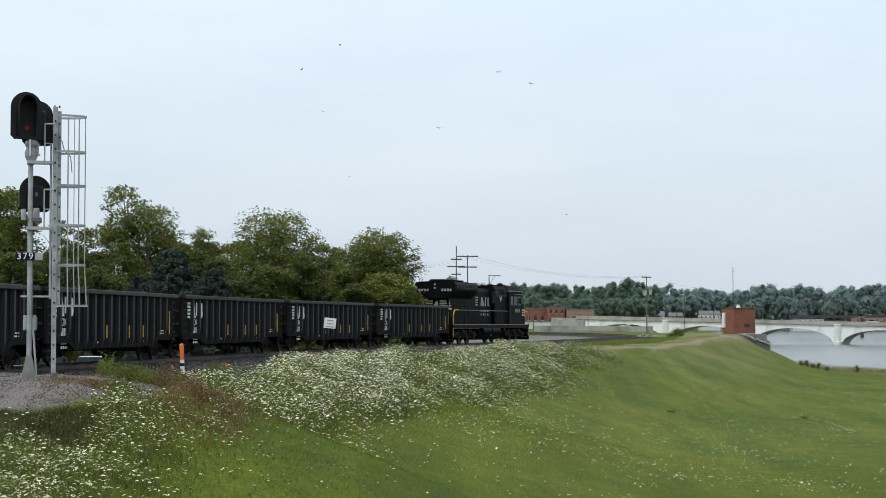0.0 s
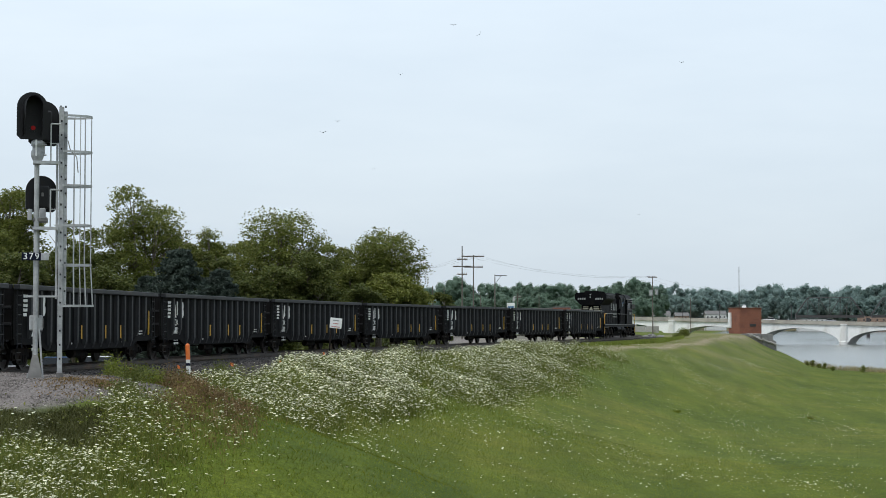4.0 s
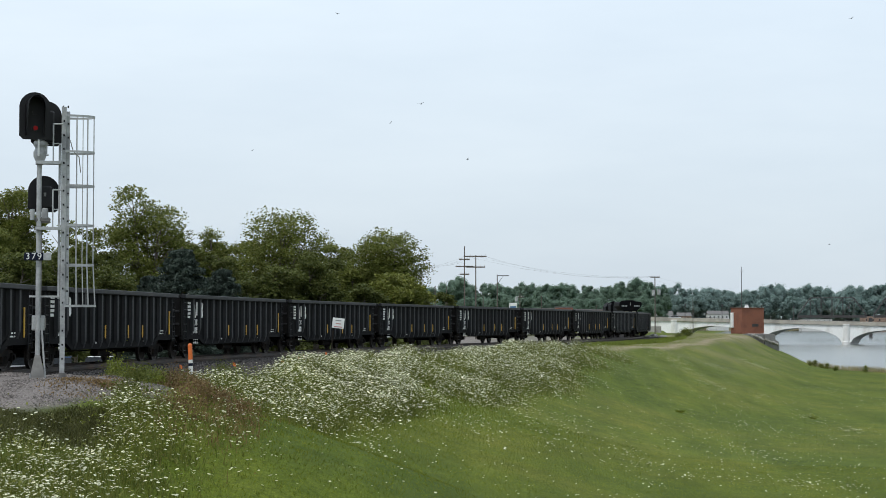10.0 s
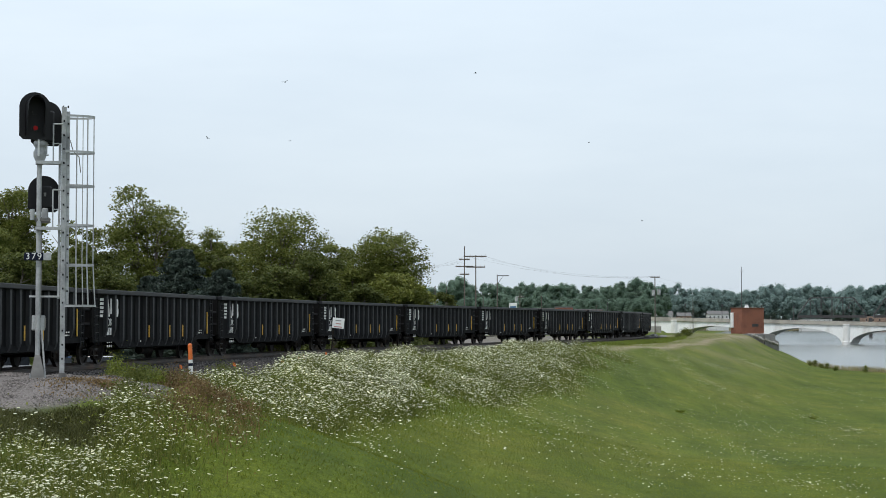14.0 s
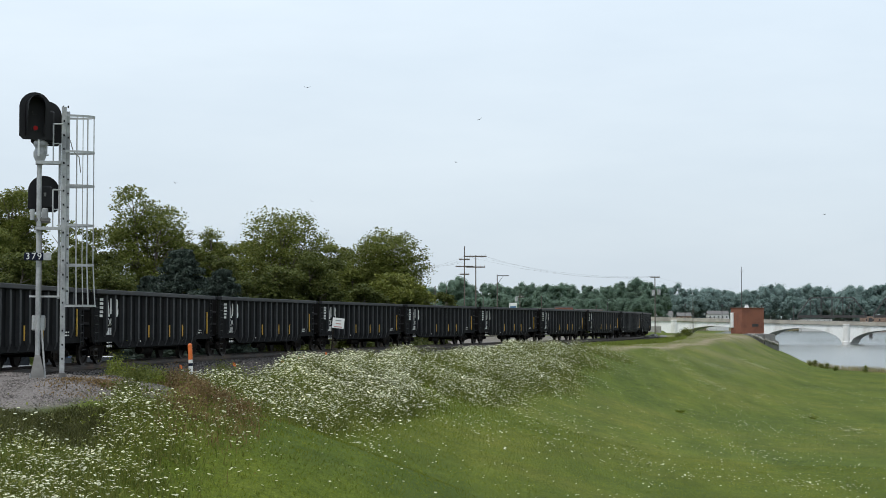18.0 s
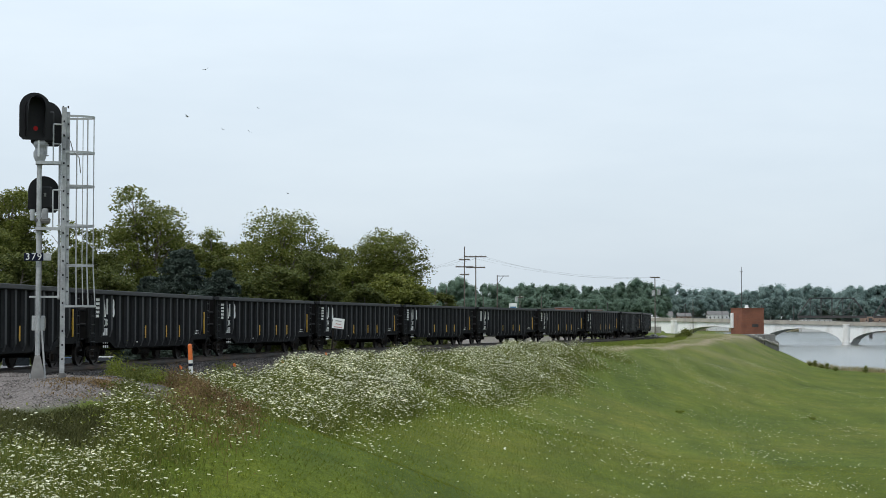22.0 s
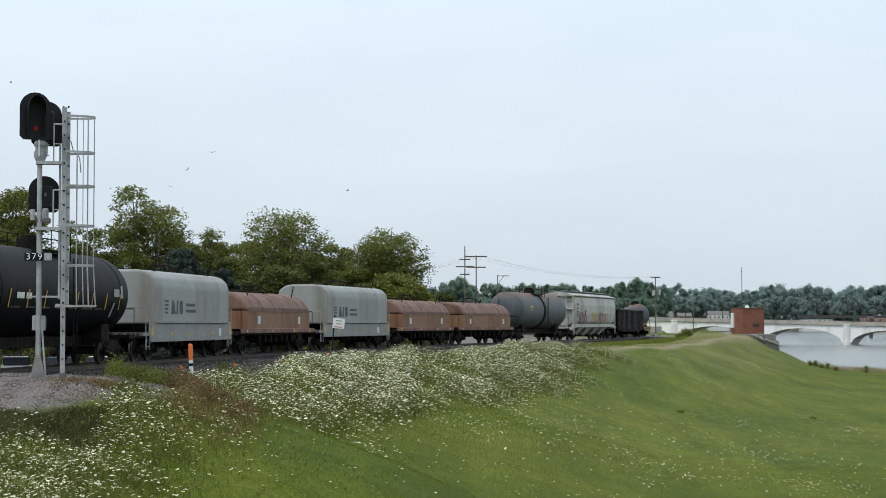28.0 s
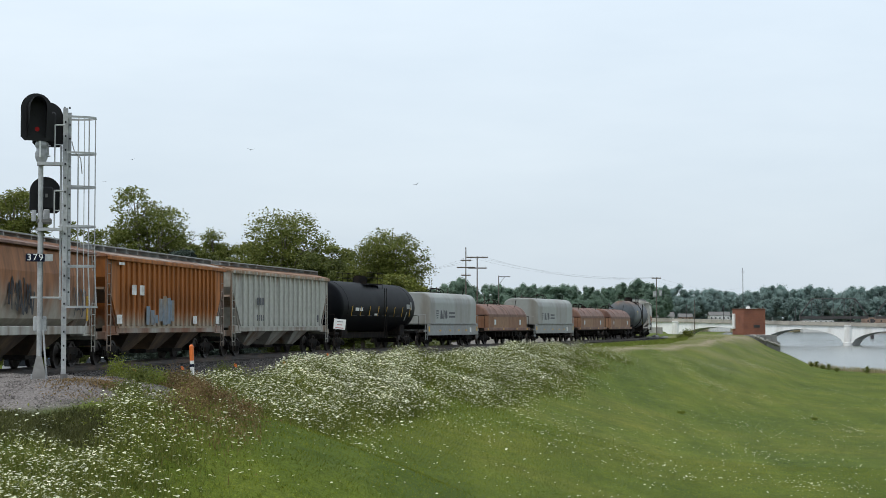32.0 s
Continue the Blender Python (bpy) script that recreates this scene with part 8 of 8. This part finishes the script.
def dry_weeds():
    """Rust-brown seeding weeds below the ballast."""
    for name, cx, cy, sx, sy, tall, n in (("near", -6.6, 46.4, 0.6, 2.2, 0.52, 17000), ("edge", -8.1, 49.8, 0.4, 0.8, 0.55, 6000), ("foot", -5.9, 43.2, 0.6, 1.6, 0.4, 4500), ("mound", -8.7, 44.0, 0.5, 0.9, 0.1, 5000)):
        y = rng.normal(cy, sy, n)
        x = rng.normal(cx, sx, n) + (-0.1 * (y - cy) if name == "near" else 0)
        edge = noise_field(x, y, 0.7)
        k = (rng.uniform(0, 1, n) < np.clip(0.4 + 1.2 * edge, 0.05, 1)) & (y > 38) & (y < 53.5) & (mound_free(x, y) | (name == "mound"))
        x, y = x[k], y[k]
        up = rng.uniform(0.02, 1, len(x)) ** 0.7
        z = ground_z(x, y) + up * tall * np.clip(0.75 + 0.5 * noise_field(x + 5, y, 0.9), 0.2, 1.4)
        v, f = leaf_quads(np.column_stack([x, y, z]), 0.019, 0.1, 1.8)
        tagged(mesh_from("dry_weeds", v, f, GRASS_DRY), "rust-brown seeding weeds below the ballast", "weeds", kind="stuff")
        x, y = x[::3], y[::3]
        v, f = blades(x, y, tall * 0.95, 0.008, 0.25)
        tagged(mesh_from("dry_weeds", v, f, GRASS_DRY), "rust-brown seeding weeds below the ballast", "weeds", kind="stuff")
    # fresh yellow-green herbs between the brown ones and the mound
    n = 17000
    x, y = rng.normal(-7.4, 0.55, n), rng.normal(42.8, 2.2, n)
    x += 0.1 * (43 - y)
    k = (rng.uniform(0, 1, n) < np.clip(0.45 + 0.9 * noise_field(x, y, 0.6), 0.05, 1)) & mound_free(x, y)
    x, y = x[k], y[k]
    z = ground_z(x, y) + rng.uniform(0.02, 0.42, len(x))
    v, f = leaf_quads(np.column_stack([x, y, z]), 0.022, 0.3, 1.6)
    tagged(mesh_from("herbs", v, f, HERB), "fresh yellow-green herbs on the bank", "weeds", kind="stuff")


dry_weeds()


def shore_plants():
    r = np.random.default_rng(12)
    x = r.uniform(46, 130, 20000)
    y = np.interp(x, (46, 52, 60, 90, 400), (258, 230, 214, 210, 210)) + r.normal(size=20000) * 2.6
    z = ground_z(x, y)
    k = (z > -5.3) & (z < -3.9)
    v, f = blades(x[k], y[k], 0.65, 0.03, 0.2)
    tagged(mesh_from("shore_reeds", v, f, REED), "dry reeds along the river's edge", "reeds", kind="stuff")
    for i, px in enumerate((1432, 1441, 1452, 1462, 1477, 1530)):
        d = 232.0 - 14 * smooth01(np.array((px - 1432) / 60.0))
        d = float(d)
        weed(seen(px, d), d, 0.55 + 0.3 * (i % 2), 0.4, LEAF_MID, 80, "shrub", "small green shrub at the river's edge", 90 + i, 0.08)


shore_plants()
# ---- birds ----
FEATHER = material("dark_feathers", (0.045, 0.043, 0.042), 0.8, grain=0.2, scale=9)


def bird():
    """A gliding bird: body, head, fanned tail and two long fingered wings held in a shallow V. x is forward."""
    b = thing("bird", label="grey bird gliding high with spread wings", category="bird", group="birds circling over the river")
    bm = bmesh.new()
    bmesh.ops.create_uvsphere(bm, u_segments=10, v_segments=6, radius=0.5, matrix=Matrix.Diagonal((0.62, 0.24, 0.22, 1)))
    part("body", bm, FEATHER, b)
    bm = bmesh.new()
    bmesh.ops.create_uvsphere(bm, u_segments=8, v_segments=5, radius=0.055, matrix=Matrix.Translation((0.34, 0, 0.02)) @ Matrix.Diagonal((1.5, 1, 1, 1)))
    part("head", bm, FEATHER, b)
    part("tail", pr([(-0.22, -0.05), (-0.22, 0.05), (-0.56, 0.13), (-0.6, 0), (-0.56, -0.13)], -0.008, 0.008, "z"), FEATHER, b)
    for sgn in (-1, 1):
        out = [(0.14, 0.05), (0.17, 0.42), (0.1, 0.8), (0.0, 0.93), (-0.06, 0.84), (-0.1, 0.92), (-0.14, 0.78), (-0.19, 0.4), (-0.16, 0.05)]
        w = part("wing", pr([(x, y * sgn) for x, y in out], -0.012, 0.012, "z"), FEATHER, b)
        w.matrix_basis = pose(0, 0, 0.025, 16 * sgn, 0, 0)
    for piece in b.children:
        piece.data.transform(Matrix.Scale(0.55, 4))
    return b


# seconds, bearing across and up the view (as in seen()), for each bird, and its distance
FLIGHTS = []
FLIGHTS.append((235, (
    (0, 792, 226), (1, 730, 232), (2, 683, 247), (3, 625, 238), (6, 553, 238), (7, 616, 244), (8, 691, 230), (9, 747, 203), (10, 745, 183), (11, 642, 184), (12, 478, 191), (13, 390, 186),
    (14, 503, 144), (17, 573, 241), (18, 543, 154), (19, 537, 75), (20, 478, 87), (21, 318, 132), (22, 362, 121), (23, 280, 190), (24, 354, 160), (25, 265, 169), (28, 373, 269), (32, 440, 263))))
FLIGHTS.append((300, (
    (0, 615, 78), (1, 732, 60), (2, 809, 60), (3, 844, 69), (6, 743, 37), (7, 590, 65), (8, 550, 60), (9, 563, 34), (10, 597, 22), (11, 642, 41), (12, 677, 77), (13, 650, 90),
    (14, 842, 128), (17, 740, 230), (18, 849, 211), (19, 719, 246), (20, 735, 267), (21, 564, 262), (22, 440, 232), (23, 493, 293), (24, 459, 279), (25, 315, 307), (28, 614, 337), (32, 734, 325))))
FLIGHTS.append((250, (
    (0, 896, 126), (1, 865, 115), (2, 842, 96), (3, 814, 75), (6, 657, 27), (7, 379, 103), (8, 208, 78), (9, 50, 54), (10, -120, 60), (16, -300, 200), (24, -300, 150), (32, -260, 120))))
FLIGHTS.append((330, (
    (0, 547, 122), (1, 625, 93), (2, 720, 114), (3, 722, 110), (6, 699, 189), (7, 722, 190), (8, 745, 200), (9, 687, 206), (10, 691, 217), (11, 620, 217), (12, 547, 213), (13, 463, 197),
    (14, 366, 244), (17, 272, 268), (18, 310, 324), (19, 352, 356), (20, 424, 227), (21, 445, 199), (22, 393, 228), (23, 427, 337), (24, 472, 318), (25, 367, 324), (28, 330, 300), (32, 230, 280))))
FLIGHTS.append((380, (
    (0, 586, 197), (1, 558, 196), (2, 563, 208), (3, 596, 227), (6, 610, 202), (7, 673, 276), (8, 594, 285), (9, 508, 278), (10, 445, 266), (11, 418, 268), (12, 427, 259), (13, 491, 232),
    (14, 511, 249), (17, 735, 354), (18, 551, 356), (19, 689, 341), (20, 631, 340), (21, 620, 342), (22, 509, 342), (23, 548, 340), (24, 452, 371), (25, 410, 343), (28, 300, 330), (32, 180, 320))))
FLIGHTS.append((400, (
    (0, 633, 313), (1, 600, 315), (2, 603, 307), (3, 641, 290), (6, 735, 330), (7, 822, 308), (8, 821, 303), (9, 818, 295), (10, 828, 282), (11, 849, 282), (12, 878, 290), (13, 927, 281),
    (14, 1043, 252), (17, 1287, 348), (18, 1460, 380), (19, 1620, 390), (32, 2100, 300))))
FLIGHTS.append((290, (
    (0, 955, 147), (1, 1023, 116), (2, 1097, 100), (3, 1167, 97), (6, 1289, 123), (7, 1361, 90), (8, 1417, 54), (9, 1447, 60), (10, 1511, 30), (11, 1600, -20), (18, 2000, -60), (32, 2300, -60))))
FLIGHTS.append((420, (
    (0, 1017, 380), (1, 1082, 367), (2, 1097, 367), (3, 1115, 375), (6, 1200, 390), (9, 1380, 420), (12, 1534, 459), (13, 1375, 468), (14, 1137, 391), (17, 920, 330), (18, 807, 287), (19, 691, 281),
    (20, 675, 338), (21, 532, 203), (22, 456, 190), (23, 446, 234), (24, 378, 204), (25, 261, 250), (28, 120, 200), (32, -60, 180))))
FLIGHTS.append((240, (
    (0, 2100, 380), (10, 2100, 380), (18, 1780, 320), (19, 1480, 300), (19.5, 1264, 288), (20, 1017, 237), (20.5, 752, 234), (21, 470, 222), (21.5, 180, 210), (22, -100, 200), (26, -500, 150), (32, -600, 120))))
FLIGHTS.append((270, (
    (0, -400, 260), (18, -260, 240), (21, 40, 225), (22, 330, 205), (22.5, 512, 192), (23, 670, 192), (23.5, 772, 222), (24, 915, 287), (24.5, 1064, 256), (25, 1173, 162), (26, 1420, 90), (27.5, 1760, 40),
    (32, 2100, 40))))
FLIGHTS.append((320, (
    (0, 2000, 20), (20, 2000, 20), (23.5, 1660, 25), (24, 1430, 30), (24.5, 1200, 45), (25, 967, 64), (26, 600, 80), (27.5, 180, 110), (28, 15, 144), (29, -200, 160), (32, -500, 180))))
_bird = bird()
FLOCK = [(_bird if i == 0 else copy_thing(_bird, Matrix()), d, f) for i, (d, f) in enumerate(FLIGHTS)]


def fly(b, d, flight, k):
    """Keys a bird along its flight: smooth between the points, wheeling a little nearer and farther, banked in its turns."""
    ts = np.array([p[0] for p in flight], float)
    v = [np.array([p[i] for p in flight], float) for i in (1, 2)]
    slopes = [np.gradient(q, ts) for q in v]

    def at(t):
        i = int(np.clip(np.searchsorted(ts, t) - 1, 0, len(ts) - 2))
        h = ts[i + 1] - ts[i]
        u = (t - ts[i]) / h
        out = []
        for q, m in zip(v, slopes):
            out.append((2 * u ** 3 - 3 * u ** 2 + 1) * q[i] + (u ** 3 - 2 * u ** 2 + u) * h * m[i] + (-2 * u ** 3 + 3 * u ** 2) * q[i + 1] + (u ** 3 - u ** 2) * h * m[i + 1])
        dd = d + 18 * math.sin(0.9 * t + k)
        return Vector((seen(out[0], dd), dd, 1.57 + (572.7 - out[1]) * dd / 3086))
    rows, yaw = [], None
    for j in range(129):
        t = j * 0.25
        a, c = at(max(0, t - 0.1)), at(min(32, t + 0.1))
        want = math.degrees(math.atan2(c.y - a.y, c.x - a.x))
        turn = 0 if yaw is None else (want - yaw + 180) % 360 - 180
        turn = max(-45, min(45, turn))
        yaw = want if yaw is None else yaw + turn
        rows.append((t, pose(*at(t), max(-35, min(35, -turn * 0.8)) + 12 * math.sin(t * 0.7 + k), 0, yaw)))
    walk(b, rows)
# ---- the train, from its engine back ----
TRAIN = []
_engine = locomotive()
TRAIN.append((_engine, 22.3 / 2, 22.3))
_at = 0.0
_first = coal_gondola()
for _i in range(41):
    _car = _first if _i == 0 else copy_thing(_first, Matrix())
    TRAIN.append((_car, _at - 17.7 / 2, 17.7))
    _at -= 17.7
_tank_bars = [(-4.6, 3.0, 0.9, 0.14, PAINT_YELLOW), (-4.6, 2.75, 0.6, 0.1, PAINT_YELLOW), (3.2, 1.75, 0.5, 0.12, PAINT_YELLOW)]
_white_bars = [(-4.9, 2.5, 0.7, 0.2, WHITE_PAINT), (-4.1, 2.5, 0.5, 0.2, WHITE_PAINT), (-1.0, 2.2, 0.5, 0.12, WHITE_PAINT), (5.9, 2.75, 0.7, 0.3, COIL_SILL), (6.6, 2.8, 0.25, 0.5, COIL_SILL), (5.6, 2.1, 0.2, 0.6, COIL_SILL)] + [(-5.9 + 1.75 * k, 2.4, 0.07, 0.62, YELLOW) for k in range(8)] + [(-5.2 + 1.5 * k, 2.12, 0.9, 0.05, PAINT_DARK) for k in range(7)]
for _car, _len in (
        (old_gondola(BLUE_CAR, "faded blue gondola car with graffiti and yellow stencils", 3, [(-6.6, 2.2, 0.6, 0.25, WHITE_PAINT), (-6.6, 1.6, 0.7, 0.25, WHITE_PAINT), (-2.6, 2.0, 0.7, 0.55, PAINT_YELLOW), (-1.2, 2.0, 0.35, 0.6, PAINT_YELLOW), (0.6, 2.1, 0.4, 0.35, PAINT_YELLOW)]), 17.4),
        (old_gondola(BROWN_CAR, "dull brown gondola car with faded yellow stencils", 7, [(-6.6, 1.9, 0.6, 0.3, WHITE_PAINT), (-6.6, 1.45, 0.5, 0.25, WHITE_PAINT), (-2.8, 1.95, 0.8, 0.55, PAINT_YELLOW), (-1.4, 1.95, 0.8, 0.55, PAINT_YELLOW), (0.2, 1.95, 0.5, 0.5, PAINT_YELLOW)]), 17.2),
        (tank_car("grey tank car with rusty stains and yellow stencils", 17.2, 1.53, 14.4, GREY_TANK, False, _tank_bars), 17.2),
        (flat_car(), 28.0), (scrap_gondola(), 22.3), (graffiti_hopper(), 21.6),
        (tank_car("blue-grey tank car with a dark middle band", 18.6, 1.56, 15.6, GREY_TANK, True, _tank_bars), 18.6),
        (coil_car("red-brown coil car with rounded hood", 16.0, False), 16.0), (coil_car("red-brown coil car with rounded hood", 14.4, False), 14.4),
        (coil_car("off-white coil car with tall hood and dark emblem", 15.6, True), 15.6), (coil_car("red-brown coil car with rounded hood", 14.3, False), 14.3),
        (coil_car("off-white coil car with tall hood and dark emblem", 14.5, True), 14.5),
        (tank_car("glossy black tank car with yellow reflector strips", 19.2, 1.56, 16.4, BLACK_TANK, False, _white_bars, 0.3), 19.2),
        (grey_rib_hopper(), 18.5), (rust_hopper(), 18.1), (mixed_hopper(), 18.4)):
    TRAIN.append((_car, _at - _len / 2, _len))
    _at -= _len


# ---- what moves ----
SPEED = ((0, 77.5), (6, 151.4), (12.4, 229.4), (12.5, 230.5), (12.6, 231.8), (12.7, 233.5), (12.8, 236.0), (12.9, 240.5), (13.0, 245.7), (19, 537.7),
         (23, 731.8), (25.5, 853.7), (27.42, 951.2), (27.5, 954.3), (32, 1011.2))
ROW_TIMES = sorted({round(i * 0.4, 2) for i in range(81)} | {12.3, 12.5, 12.6, 12.7, 12.8, 12.9, 13.0, 13.1, 27.3, 27.4, 27.5, 27.7})


def rear_of_engine(t):
    return float(np.interp(t, [a for a, _ in SPEED], [b for _, b in SPEED]))


def run_on_track(car, offset, length):
    """Keys a car whose middle lies offset metres ahead of the engine's rear coupling."""
    rows = []
    for t in ROW_TIMES:
        s = rear_of_engine(t) + offset
        a, b = on_track(s + length * 0.34), on_track(s - length * 0.34)
        yaw = math.degrees(math.atan2(a[1] - b[1], a[0] - b[0]))
        rows.append((t, pose((a[0] + b[0]) / 2, (a[1] + b[1]) / 2, 0, 0, 0, yaw)))
    walk(car, rows)


def motions():
    for car, offset, length in TRAIN:
        run_on_track(car, offset, length)
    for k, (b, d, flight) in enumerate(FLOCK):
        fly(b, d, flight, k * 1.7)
    for car, lane, rows in CROSSING:
        drive_over(car, lane, rows)


motions()
